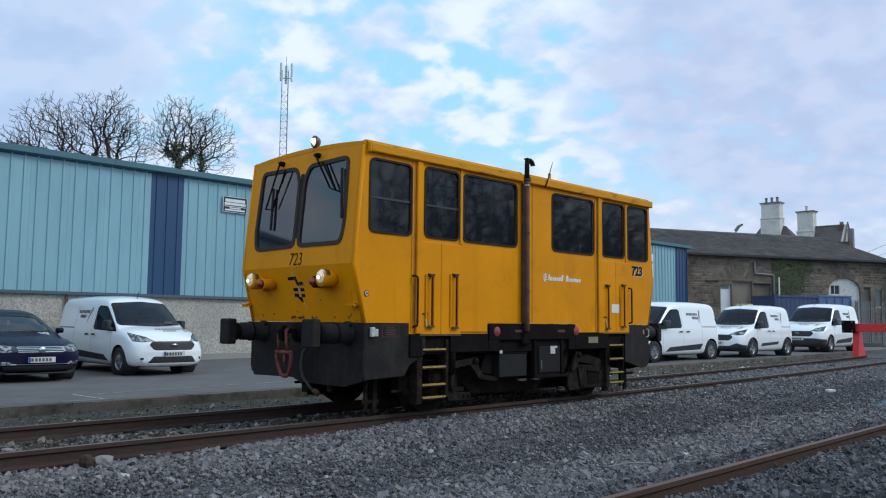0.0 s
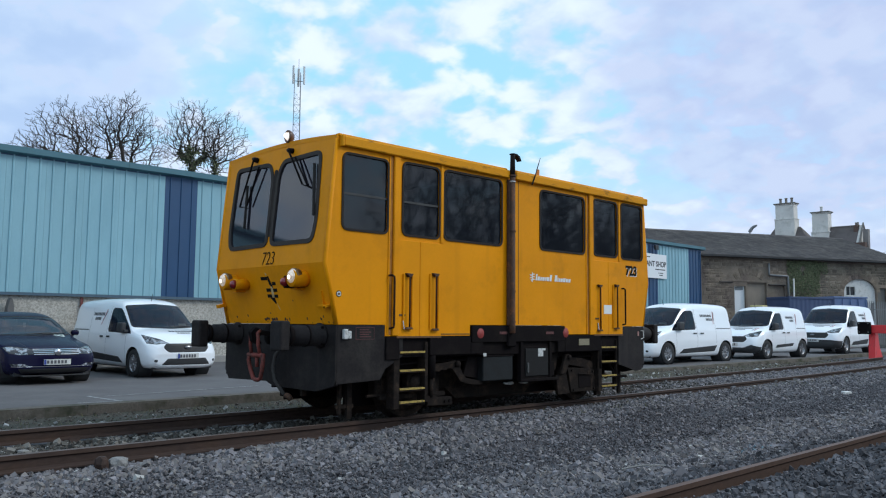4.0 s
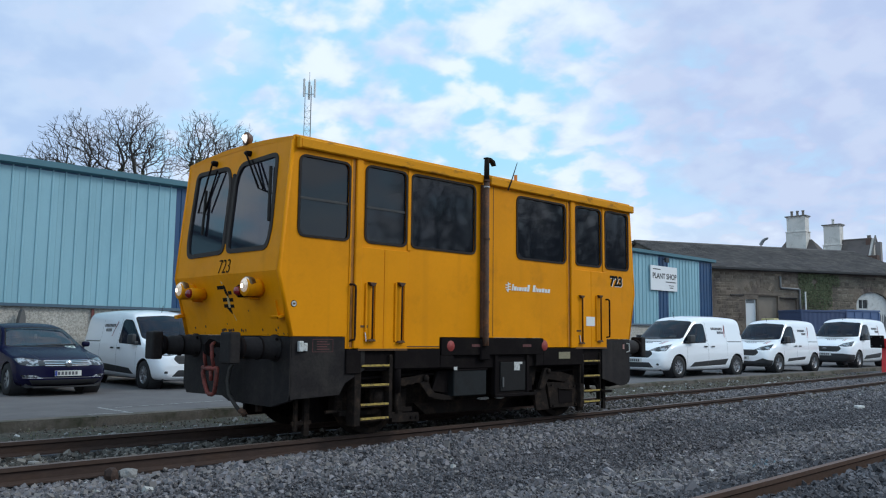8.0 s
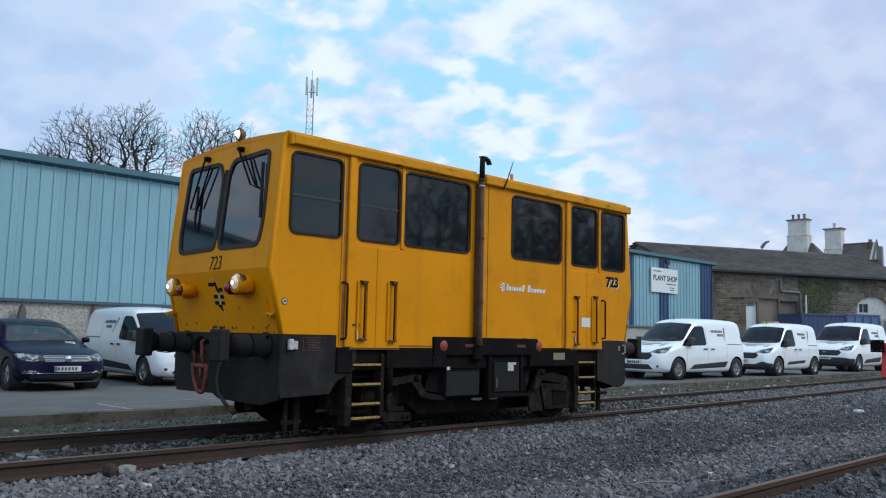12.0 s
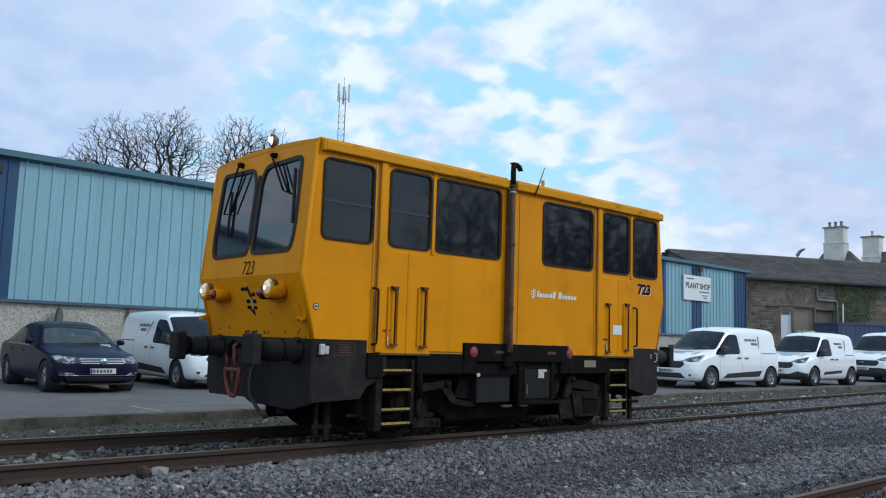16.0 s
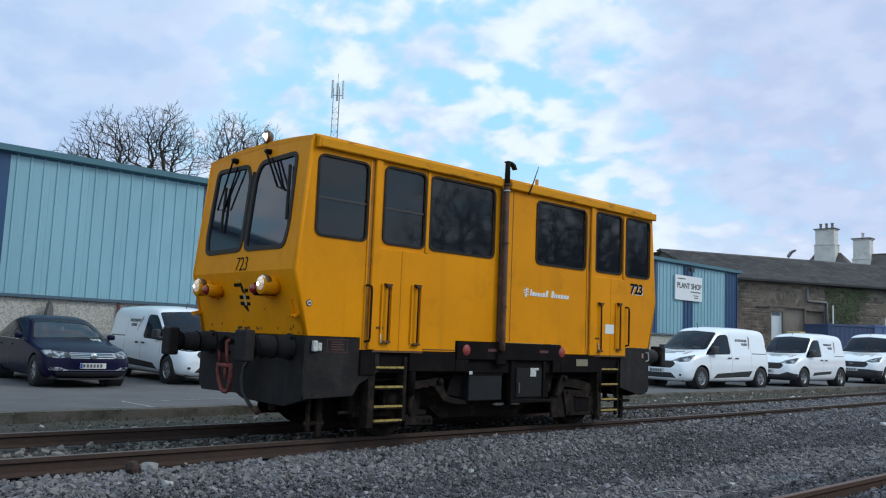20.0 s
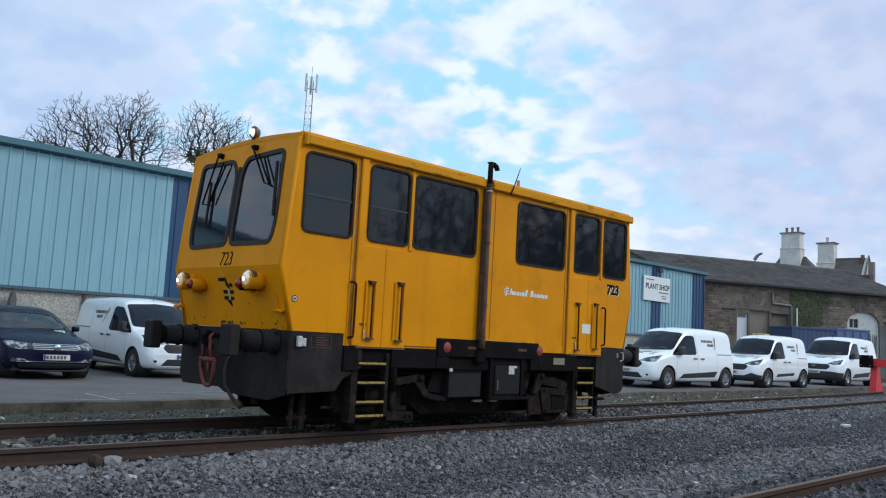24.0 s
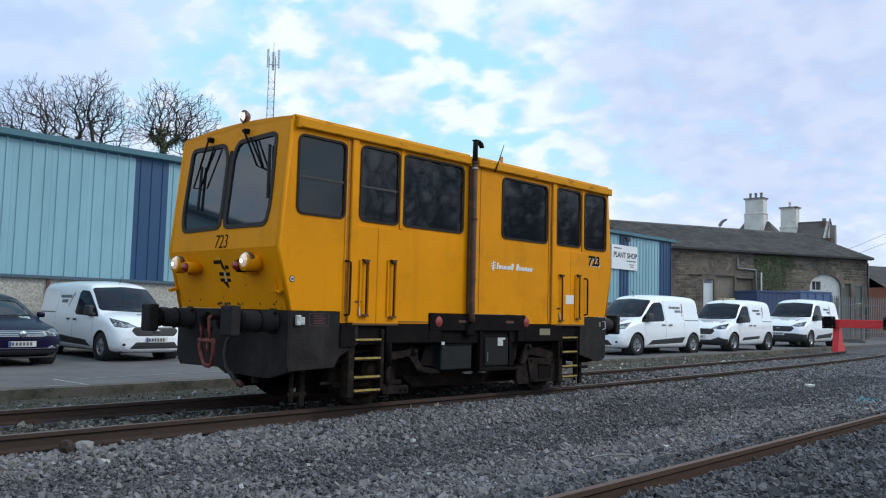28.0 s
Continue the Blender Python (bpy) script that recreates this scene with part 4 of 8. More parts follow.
def build_roof_gear():
    y = -HW - 0.07
    b = tube([(-0.145, y, 1.0), (-0.145, y, 1.1), (-0.145, y, 3.08)], [0.040, 0.040, 0.037], 14)
    pipe = part("exhaust_pipe", b, PIPE_RUST, railcar, "sooty brown exhaust stack", True)
    part("pipe_top", tube([(-0.145, y, 3.08), (-0.142, y, 3.36), (-0.138, y, 3.385)], [0.037, 0.033, 0.033], 14), SOOT, pipe, "soot-black end of the stack", True)
    part("rain_flap", prism([(-0.172, 3.402), (-0.09, 3.402), (-0.03, 3.375), (0.002, 3.315), (-0.014, 3.31), (-0.05, 3.35), (-0.09, 3.378), (-0.172, 3.386)], "y", y - 0.034, y + 0.034), SOOT, pipe)
    part("clamp_ring", lathe([(0.039, -0.008), (0.043, -0.008), (0.043, 0.008), (0.039, 0.008)], 14, "z", (-0.145, y, 3.02)), WHITE_DIRTY, pipe)
    part("pipe_shroud", box(-0.195, -0.095, -HW - 0.06, -HW - 0.003, 1.10, 3.05, 0.012), PIPE_RUST, railcar)
    for z in (1.15, 1.55, 2.35, 3.1):
        part("pipe_clamp", lathe([(0.042, -0.012), (0.046, -0.012), (0.046, 0.012), (0.042, 0.012)], 14, "z", (-0.145, y, z)), PIPE_RUST, pipe)
    part("aerial", tube([(0.275, -HW - 0.065, 3.04), (0.33, -HW - 0.065, 3.14), (0.44, -HW - 0.05, 3.36), (0.475, -HW - 0.05, 3.44)], [0.013, 0.009, 0.006, 0.004], 6), SOOT, railcar)
    part("roof_marker", rod((0.73, -0.95, 3.19), (0.73, -0.95, 3.34), 0.024), shader("orange_marker", (0.60, 0.22, 0.04), 0.5), railcar)
    # lamp over the windscreens
    b = lathe([(0.0, 0.07), (0.045, 0.062), (0.066, 0.02), (0.070, 0.0), (0.066, -0.014), (0.050, -0.016), (0.048, 0.0)], 24, "x", (-3.03, -0.20, 3.310))
    b.transform(Matrix.Translation((-3.03, -0.20, 3.310)) @ Matrix.Diagonal((1, 0.92, 1.12, 1)) @ Matrix.Translation((3.03, 0.20, -3.310)))
    lamp = part("roof_lamp", b, shader("brown_lamp_shell", (0.10, 0.045, 0.022), 0.35), railcar, "round brown spot lamp, lit", True)
    part("lens", lathe([(0.0, -0.030), (0.03, -0.026), (0.049, -0.006)], 20, "x", (-3.03, -0.20, 3.310)), ROOF_LENS, lamp)
    part("bulb", lathe([(0.0, -0.044), (0.022, -0.040), (0.030, -0.028), (0.0, 0.0)], 12, "x", (-3.03, -0.19, 3.322)), LIT, lamp)
    part("bracket", rod((-2.99, -0.19, 3.20), (-2.99, -0.19, 3.28), 0.02), BLACK, lamp)
    for s in (-1, 1):
        # head lamps on yellow pods, with the red tail lamps beside them
        yy = s * 0.735
        b = lathe([(0.085, 0.0), (0.092, -0.06), (0.098, -0.19), (0.09, -0.20)], 22, "x", (-3.10, yy, 1.60))
        pod = part("lamp_pod", b, YELLOW, railcar, smooth=True)
        b = lathe([(0.086, 0.06), (0.094, 0.01), (0.092, -0.012), (0.084, -0.012)], 22, "x", (-3.27, yy, 1.62))
        rim = part("head_lamp", b, TARNISHED, railcar, "round head lamp, lit", True)
        part("lens", lathe([(0.0, -0.062), (0.035, -0.056), (0.065, -0.040), (0.086, -0.012)], 22, "x", (-3.27, yy, 1.62)), LIT_DIM, rim)
        part("bulb", lathe([(0.0, -0.070), (0.020, -0.063), (0.024, -0.054), (0.0, -0.03)], 12, "x", (-3.27, yy, 1.612)), LIT, rim)
        part("pod_bracket", box(-3.20, -3.05, yy - s * 0.10 - 0.05, yy - s * 0.10 + 0.05, 1.48, 1.50), YELLOW, railcar)
        yr = -0.585 if s < 0 else 0.50
        b = lathe([(0.066, 0.0), (0.070, -0.17), (0.062, -0.18)], 18, "x", (-3.10, yr, 1.565))
        t = part("tail_lamp", b, BLACK if s < 0 else YELLOW, railcar, "red tail lamp", True)
        part("lens", lathe([(0.0, -0.235), (0.035, -0.222), (0.062, -0.175)], 18, "x", (-3.10, yr, 1.565)), RED_LENS, t, smooth=True)
    # wipers

    def on_screen(y_, z_, out=0.03):
        return (F_KNEE[0] + (z_ - F_KNEE[1]) * 0.0951 - out, y_, z_)
    for piv, arms, blade in (((-0.30, 3.12), ((-0.62, 2.68), (-0.72, 2.66)), ((-0.80, 2.90), (-0.885, 2.30))), ((0.455, 3.11), ((0.70, 2.54), (0.53, 2.54)), ((0.59, 2.80), (0.555, 2.26)))):
        w = part("wiper", rod(on_screen(*piv, 0.0), on_screen(piv[0], piv[1], 0.06), 0.034, 0.028), BLACK, railcar, "black windscreen wiper", True)
        part("wiper_motor", box(F_TOP[0] - 0.07, F_TOP[0] - 0.005, piv[0] - 0.02, piv[0] + 0.05, 3.11, 3.145, 0.01), RUBBER, w)
        a, c = arms
        part("wiper_arm", tube([on_screen(*piv, 0.06), on_screen(*a, 0.035)], 0.012, 6), BLACK, w)
        part("wiper_arm", tube([on_screen(piv[0] + (-0.14 if piv[0] < 0 else -0.13), piv[1] - 0.10, 0.05), on_screen(*c, 0.035)], 0.011, 6), BLACK, w)
        part("wiper_arm", tube([on_screen(*a, 0.035), on_screen((blade[0][0] + blade[1][0]) / 2, (blade[0][1] + blade[1][1]) / 2, 0.025)], 0.007, 6), BLACK, w)
        b = tube([on_screen(*blade[0], 0.022), on_screen(*blade[1], 0.022)], 0.018, 6)
        part("wiper_blade", b, RUBBER, w)


build_roof_gear()


def build_underframe():
    # sole bars and cross members
    for s in (-1, 1):
        y0, y1 = sorted((s * 0.98, s * (HW - 0.02)))
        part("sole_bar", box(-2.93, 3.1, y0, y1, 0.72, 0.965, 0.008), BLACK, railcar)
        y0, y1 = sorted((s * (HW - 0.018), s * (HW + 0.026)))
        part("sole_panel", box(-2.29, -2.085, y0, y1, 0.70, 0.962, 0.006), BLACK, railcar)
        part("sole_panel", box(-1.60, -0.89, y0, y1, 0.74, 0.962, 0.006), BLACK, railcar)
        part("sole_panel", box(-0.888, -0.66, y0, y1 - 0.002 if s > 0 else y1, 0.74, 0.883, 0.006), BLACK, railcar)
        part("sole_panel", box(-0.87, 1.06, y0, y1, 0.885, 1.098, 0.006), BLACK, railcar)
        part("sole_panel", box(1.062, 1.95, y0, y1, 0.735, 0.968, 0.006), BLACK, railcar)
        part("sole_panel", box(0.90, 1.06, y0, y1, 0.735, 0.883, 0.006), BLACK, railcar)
        # valances behind the buffer beams
        part("valance", prism([(-2.97, 1.095), (-2.30, 1.095), (-2.30, 0.96), (-2.02, 0.96), (-2.02, 0.74), (-2.28, 0.60), (-2.36, 0.48), (-2.97, 0.455)], "y", *sorted((s * (HW - 0.02), s * (HW + 0.004)))), SCUFFED, railcar, "scuffed black valance panel")
        part("valance", prism([(2.55, 1.095), (3.17, 1.095), (3.10, 0.42), (2.95, 0.40), (2.45, 0.52), (2.45, 0.96)], "y", *sorted((s * (HW - 0.02), s * (HW + 0.004)))), SCUFFED, railcar, "scuffed black valance panel")
        # tool boxes between the wheels
        bx = part("equipment_box", box(-0.60, -0.015, *sorted((s * 0.80, s * (HW - 0.03))), 0.385, 0.70, 0.01), shader("dark_slate_paint", (0.0145, 0.0165, 0.0175), 0.6, spec=0.2, spots=(0.011, 0.010, 0.010), spot_scale=4, grain=0.15), railcar, "dark slate-grey steel equipment box")
        part("box_lid", box(-0.61, -0.005, *sorted((s * 0.79, s * (HW - 0.02))), 0.695, 0.715, 0.004), BLACK, bx)
        cab = part("battery_box", box(0.16, 0.80, *sorted((s * 0.75, s * (HW - 0.01))), 0.37, 0.82, 0.01), BLACK, railcar, "black battery cupboard with a white label")
        part("box_door", box(0.21, 0.70, *sorted((s * (HW - 0.011), s * (HW + 0.006))), 0.42, 0.79, 0.004), DOOR_BLACK, cab)
        part("frame_bar", box(0.10, 0.155, *sorted((s * (HW - 0.06), s * (HW + 0.012))), 0.36, 0.88, 0.006), BLACK, cab)
        part("frame_bar", box(0.72, 0.77, *sorted((s * (HW - 0.009), s * (HW + 0.015))), 0.40, 0.88, 0.006), BLACK, cab)
        part("frame_foot", box(0.10, 0.93, *sorted((s * (HW - 0.05), s * (HW + 0.018))), 0.345, 0.385, 0.006), BLACK, cab)
        part("latch", box(0.235, 0.262, *sorted((s * (HW + 0.006), s * (HW + 0.025))), 0.47, 0.60, 0.004), GALV_DULL, cab)
        # pale pieces put in for daylight showing through below the box
        for xa, xb in ((0.14, 0.34), (0.47, 0.64)):
            part("drip_cloth", prism([(xa, 0.305), (xa + 0.03, 0.322), (xb - 0.02, 0.326), (xb, 0.30), (xb - 0.06, 0.288), (xa + 0.05, 0.292)], "y", *sorted((s * 0.80, s * 0.84)), bevel=0.003), WHITE_DIRTY, railcar, "pale patch standing for daylight seen under the railcar")
        if s < 0:
            part("warning_label", box(0.47, 0.58, -HW - 0.012, -HW - 0.007, 0.68, 0.79), WHITE_DIRTY, cab)
            part("warning_label", box(0.58, 0.63, -HW - 0.012, -HW - 0.007, 0.76, 0.79), WHITE_DIRTY, cab)
            part("small_label", box(-0.63, -0.575, -HW - 0.002, -HW + 0.004, 0.705, 0.745), WHITE_DIRTY, railcar)
            part("socket_box", box(-2.905, -2.85, -HW - 0.045, -HW - 0.004, 0.94, 1.05, 0.006), WHITE_DIRTY, railcar, "white connection box")
            part("socket_box", box(-2.842, -2.79, -HW - 0.030, -HW - 0.004, 0.945, 1.03, 0.006), WHITE_DIRTY, railcar)
            for z0, z1 in ((0.935, 0.94), (1.065, 1.07)):
                part("stencil_frame", box(-2.717, -2.452, -HW - 0.007, -HW - 0.004, z0, z1), STENCIL, railcar)
            for x in (-2.717, -2.457):
                part("stencil_frame", box(x, x + 0.005, -HW - 0.007, -HW - 0.004, 0.94, 1.065), STENCIL, railcar)
            for k in range(4):
                part("stencil_bar", box(-2.66, -2.50 - 0.03 * (k % 2), -HW - 0.007, -HW - 0.004, 0.96 + 0.026 * k, 0.97 + 0.026 * k), STENCIL, railcar)
            for x in (-0.35, 0.62):
                part("stencil_bar", box(x, x + 0.17, -HW - 0.032, -HW - 0.0265, 0.985, 1.02), STENCIL, railcar)
            part("tap_label", box(2.98, 3.02, -HW - 0.012, -HW - 0.004, 0.95, 1.02), STENCIL_PALE, railcar)
            part("tap_bracket", tube([(3.08, -HW - 0.01, 1.03), (3.12, -HW - 0.03, 1.03), (3.13, -HW - 0.03, 0.92), (3.08, -HW - 0.01, 0.9)], 0.009, 6), WHITE_DIRTY, railcar)
        # steps under the doors
        for x0, x1, name in ((-2.055, -1.665, "boarding_steps"), (2.0, 2.38, "boarding_steps")):
            st = part(name, box(x0 - 0.10, x0 - 0.01, *sorted((s * 1.02, s * (HW + 0.01))), 0.13, 0.80, 0.006), GRIME, railcar, "grimy ladder steps with yellow treads")
            part("stringer", box(x1 + 0.0, x1 + (0.05 if x0 < 0 else 0.018), *sorted((s * (1.02 if x0 < 0 else 1.125), s * (HW + 0.01))), 0.19, 0.90, 0.004), GRIME, st)
            for z in (0.785, 0.572, 0.36, 0.207):
                part("tread", box(x0 - 0.008, x1, *sorted((s * 0.96, s * (HW + 0.004))), z - 0.03, z - 0.001), GRIME, st)
                part("tread_nosing", box(x0 - 0.006, x1 - 0.002, *sorted((s * (HW - 0.03), s * (HW + 0.012))), z - 0.013, z + 0.008), TREAD, st, "scuffed yellow tread edge")
            xd = -1.525 if x0 < 0 else 1.95
            dm = part("damper", rod((xd, s * (HW - 0.03), 0.47), (xd, s * (HW - 0.03), 0.88), 0.052, n=16), BLACK, railcar, smooth=True)
            part("damper_head", rod((xd, s * (HW - 0.03), 0.88), (xd, s * (HW - 0.03), 0.92), 0.036, n=12), BLACK, dm)
            part("damper_rod", rod((xd, s * (HW - 0.03), 0.24), (xd, s * (HW - 0.03), 0.48), 0.026), GRIME, dm, smooth=True)
        # wheel boxes, spring beams, arms and brake gear hung round the two axles
        def hung(name, pts, d0, d1, label="", mat=GRIME, parent=None):
            return part(name, prism(pts, "y", *sorted((s * d0, s * d1)), bevel=0.006), mat, parent or railcar, label)
        for x in (-1.72, 1.72):
            ab = part("axle_box", box(x - 0.125, x + 0.125, *sorted((s * 0.93, s * 1.06)), 0.29, 0.54, 0.02), GRIME, railcar)
            part("axle_cover", lathe([(0.0, 0.0), (0.10, 0.0), (0.11, s * 0.02), (0.0, s * 0.04)], 14, "y", (x, s * 1.06, 0.41)), GRIME, ab, smooth=True)
            for dx in (-0.50, 0.50):
                bh = hung("brake_hanger", [(x + dx - 0.05, 0.72), (x + dx + 0.03, 0.72), (x + dx * 0.92 + 0.06, 0.25), (x + dx * 0.92 - 0.02, 0.22)], 0.84, 0.92)
                part("brake_block", box(x + dx * 0.93 - 0.05, x + dx * 0.93 + 0.05, *sorted((s * 0.78, s * 0.93)), 0.25, 0.50, 0.015), GRIME, bh)
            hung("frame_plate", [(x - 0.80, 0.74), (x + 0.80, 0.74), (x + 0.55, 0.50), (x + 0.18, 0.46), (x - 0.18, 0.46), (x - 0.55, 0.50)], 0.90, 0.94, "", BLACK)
            part("brake_pipe", tube([(x - 0.95, s * 1.0, 0.68), (x - 0.3, s * 1.02, 0.63), (x + 0.3, s * 1.02, 0.66), (x + 0.9, s * 1.0, 0.66)], 0.014, 6), BLACK, railcar)
        # rear axle: boxed plate, leaning arm and legs
        hung("hanger_plate", [(0.88, 0.72), (1.06, 0.72), (1.00, 0.47), (0.94, 0.47)], 1.01, 1.05)
        hung("spring_beam", [(1.24, 0.645), (1.56, 0.635), (1.87, 0.57), (1.88, 0.46), (1.60, 0.50), (1.24, 0.545)], 1.03, 1.075)
        wp = hung("wheel_plate", [(1.22, 0.50), (1.42, 0.495), (1.88, 0.46), (1.915, 0.14), (1.31, 0.15), (1.27, 0.34)], 1.06, 1.095, "grimy boxed wheel plate")
        # black plate laid on top, standing for the darkness of a recess
        hung("plate_recess", [(1.47, 0.385), (1.78, 0.365), (1.79, 0.21), (1.49, 0.20)], 1.096, 1.103, "", BLACK, wp)
        hung("plate_lip", [(1.46, 0.40), (1.80, 0.38), (1.80, 0.395), (1.46, 0.415)], 1.096, 1.125, "", GRIME, wp)
        for bx_, bz in ((1.32, 0.46), (1.83, 0.43), (1.86, 0.18), (1.36, 0.18)):
            part("bolt", rod((bx_, s * 1.09, bz), (bx_, s * 1.115, bz), 0.017, n=6), GRIME, wp)
        hung("link_arm", [(1.13, 0.69), (1.20, 0.705), (1.27, 0.66), (1.13, 0.42), (1.02, 0.42), (1.03, 0.46)], 1.09, 1.135)
        part("arm_pin", lathe([(0.0, 0.0), (0.035, 0.0), (0.035, s * 0.03), (0.0, s * 0.035)], 12, "y", (1.20, s * 1.13, 0.655)), GRIME, railcar, smooth=True)
        hung("sand_box_leg", [(0.96, 0.40), (1.20, 0.42), (1.285, 0.13), (1.01, 0.13)], 1.05, 1.09)
        hung("guard_leg", [(1.97, 0.42), (2.07, 0.42), (2.09, 0.07), (1.96, 0.07)], 1.02, 1.07)
        # front axle: stepped spring arm, trailing arm and a bolted foot
        sa = hung("spring_beam", [(-1.45, 0.625), (-1.25, 0.64), (-1.09, 0.665), (-1.0, 0.63), (-0.985, 0.58), (-1.10, 0.585), (-1.12, 0.565), (-1.22, 0.57), (-1.24, 0.55), (-1.34, 0.555), (-1.36, 0.535), (-1.45, 0.54)], 1.05, 1.10, "stepped leaf spring beam")
        part("arm_pin", lathe([(0.0, 0.0), (0.04, 0.0), (0.04, s * 0.03), (0.0, s * 0.035)], 12, "y", (-1.06, s * 1.10, 0.62)), GRIME, sa, smooth=True)
        hung("trailing_arm", [(-1.15, 0.56), (-1.03, 0.60), (-0.97, 0.50), (-0.89, 0.42), (-0.90, 0.385), (-1.0, 0.395)], 1.07, 1.115)
        hung("tie_bar", [(-0.97, 0.45), (-0.90, 0.445), (-0.58, 0.385), (-0.57, 0.345), (-0.72, 0.345), (-0.98, 0.385)], 1.04, 1.08)
        hung("shield_plate", [(-0.79, 0.70), (-0.62, 0.70), (-0.61, 0.42), (-0.88, 0.46)], 0.99, 1.03, "", BLACK)
        ft = hung("foot_bracket", [(-1.59, 0.255), (-1.44, 0.25), (-1.42, 0.235), (-1.18, 0.23), (-1.17, 0.13), (-1.59, 0.14)], 1.08, 1.13)
        for bx_ in (-1.30, -1.22):
            part("bolt", rod((bx_, s * 1.12, 0.18), (bx_, s * 1.145, 0.18), 0.02, n=6), BLACK, ft)
        hung("foot_post", [(-1.58, 0.50), (-1.44, 0.48), (-1.39, 0.26), (-1.59, 0.26)], 1.05, 1.09)
        # pipe foot and skirt plate; black sheets added to block light under the body
        part("pipe_foot", box(-0.20, -0.03, *sorted((s * (HW - 0.01), s * (HW + 0.05))), 0.82, 1.08, 0.015), BLACK, railcar)
        part("skirt_plate", box(0.79, 0.90, *sorted((s * 0.90, s * (HW - 0.04))), 0.40, 0.60, 0.008), BLACK, railcar)
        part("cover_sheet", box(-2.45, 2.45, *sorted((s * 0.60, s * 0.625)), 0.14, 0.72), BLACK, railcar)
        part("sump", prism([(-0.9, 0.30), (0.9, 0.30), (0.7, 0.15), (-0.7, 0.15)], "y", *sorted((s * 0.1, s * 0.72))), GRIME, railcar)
        # rail guard in front of the leading wheels
        for x in ((-2.72, 2.72) if s < 0 else ()):
            g = part("rail_guard", box(x - 0.018, x + 0.018, *sorted((s * 0.86, s * 0.90)), 0.10, 0.80), GRIME, railcar)
            part("guard_plate", box(x + 0.10, x + 0.165, *sorted((s * 0.86, s * 0.90)), 0.045, 0.50), GRIME, g)
            part("guard_bar", box(x - 0.04, x + 0.20, *sorted((s * 0.86, s * 0.89)), 0.16, 0.20), GRIME, g)
        part("brake_pull_rod", rod((-2.4, s * 0.97, 0.285), (-2.0, s * 0.97, 0.285), 0.018), GRIME, railcar)
        part("lower_tie_bar", box(-2.25, -1.2, *sorted((s * 0.99, s * 1.03)), 0.24, 0.29), GRIME, railcar)
    part("drain_pipe", tube([(2.50, -0.95, 0.50), (2.56, -1.0, 0.36), (2.68, -1.02, 0.32), (2.86, -1.02, 0.315)], 0.022, 8), GRIME, railcar, "", True)
    for x in (-2.2, -1.0, 0.0, 1.0, 2.2):
        part("cross_member", box(x - 0.06, x + 0.06, -0.98, 0.98, 0.70, 0.95), BLACK, railcar)
    # engine enlarged and a far-side block added to keep the underside dark
    part("engine", box(-1.25, 1.25, -0.7, 0.7, 0.26, 1.08, 0.04), GRIME, railcar, "oily dark engine block, enlarged to block light under the railcar")
    part("drip_tray", box(-1.6, 1.6, 0.66, 0.94, 0.20, 0.62, 0.02), GRIME, railcar)
    part("fuel_tank", lathe([(0.0, -0.45), (0.17, -0.45), (0.17, 0.45), (0.0, 0.45)], 18, "x", (0.3, 0.72, 0.45)), GRIME, railcar)
    # aprons, buffers and couplings at the two ends
    for sg, xe in ((-1, -2.985), (1, 3.175)):
        x0, x1 = sorted((xe, xe - sg * 0.06))
        part("buffer_beam", prism([(-HW, 1.095), (HW, 1.095), (HW, 0.52), (HW - 0.09, 0.405), (0.2, 0.42), (0.05, 0.37), (-0.80, 0.36), (-HW + 0.02, 0.44), (-HW, 0.50)], "x", x0, x1), SCUFFED, railcar, "black steel buffer beam")
        for s in (-1, 1):
            y, z = s * 0.865, 0.975
            more = 0.17 if sg > 0 else 0.0
            cas = part("buffer", lathe([(0.0, 0.0), (0.14, 0.0), (0.14, sg * 0.02), (0.118, sg * 0.025), (0.112, sg * (0.34 + more)), (0.098, sg * (0.345 + more)), (0.095, sg * (0.48 + more)), (0, sg * (0.48 + more))], 22, "x", (xe, y, z)), SCUFFED, railcar, "black sprung buffer", True)
            part("buffer_head", box(*sorted((xe + sg * (0.46 + more), xe + sg * (0.585 + more))), y - 0.105, y + 0.105, z - 0.16, z + 0.16, 0.03, seg=3), SCUFFED, cas)
            part("buffer_boss", lathe([(0.0, sg * (0.40 + more)), (0.11, sg * (0.40 + more)), (0.12, sg * (0.45 + more)), (0.0, sg * (0.46 + more))], 20, "x", (xe, y, z)), BLACK, cas, smooth=True)
            for k in range(4):
                part("bolt", rod((xe + sg * 0.03, y + 0.13 * cos(pi / 4 + k * pi / 2), z + 0.13 * sin(pi / 4 + k * pi / 2)), (xe + sg * 0.05, y + 0.13 * cos(pi / 4 + k * pi / 2), z + 0.13 * sin(pi / 4 + k * pi / 2)), 0.016, n=6), BLACK, cas)
            part("shank_collar", lathe([(0.118, sg * 0.20), (0.124, sg * 0.20), (0.124, sg * 0.215), (0.118, sg * 0.215)], 22, "x", (xe, y, z)), BLACK, cas)
        hook = part("draw_hook", prism([(xe, 1.00), (xe + sg * 0.20, 1.02), (xe + sg * 0.30, 1.06), (xe + sg * 0.36, 1.0), (xe + sg * 0.34, 0.90), (xe + sg * 0.24, 0.85), (xe + sg * 0.22, 0.88), (xe + sg * 0.27, 0.94), (xe + sg * 0.22, 0.97), (xe, 0.94)], "y", -0.03, 0.03), BLACK, railcar)
        part("hook_guide", lathe([(0.0, 0.0), (0.13, 0.0), (0.12, sg * 0.10), (0.0, sg * 0.12)], 16, "x", (xe, 0, 0.975)), BLACK, railcar, smooth=True)
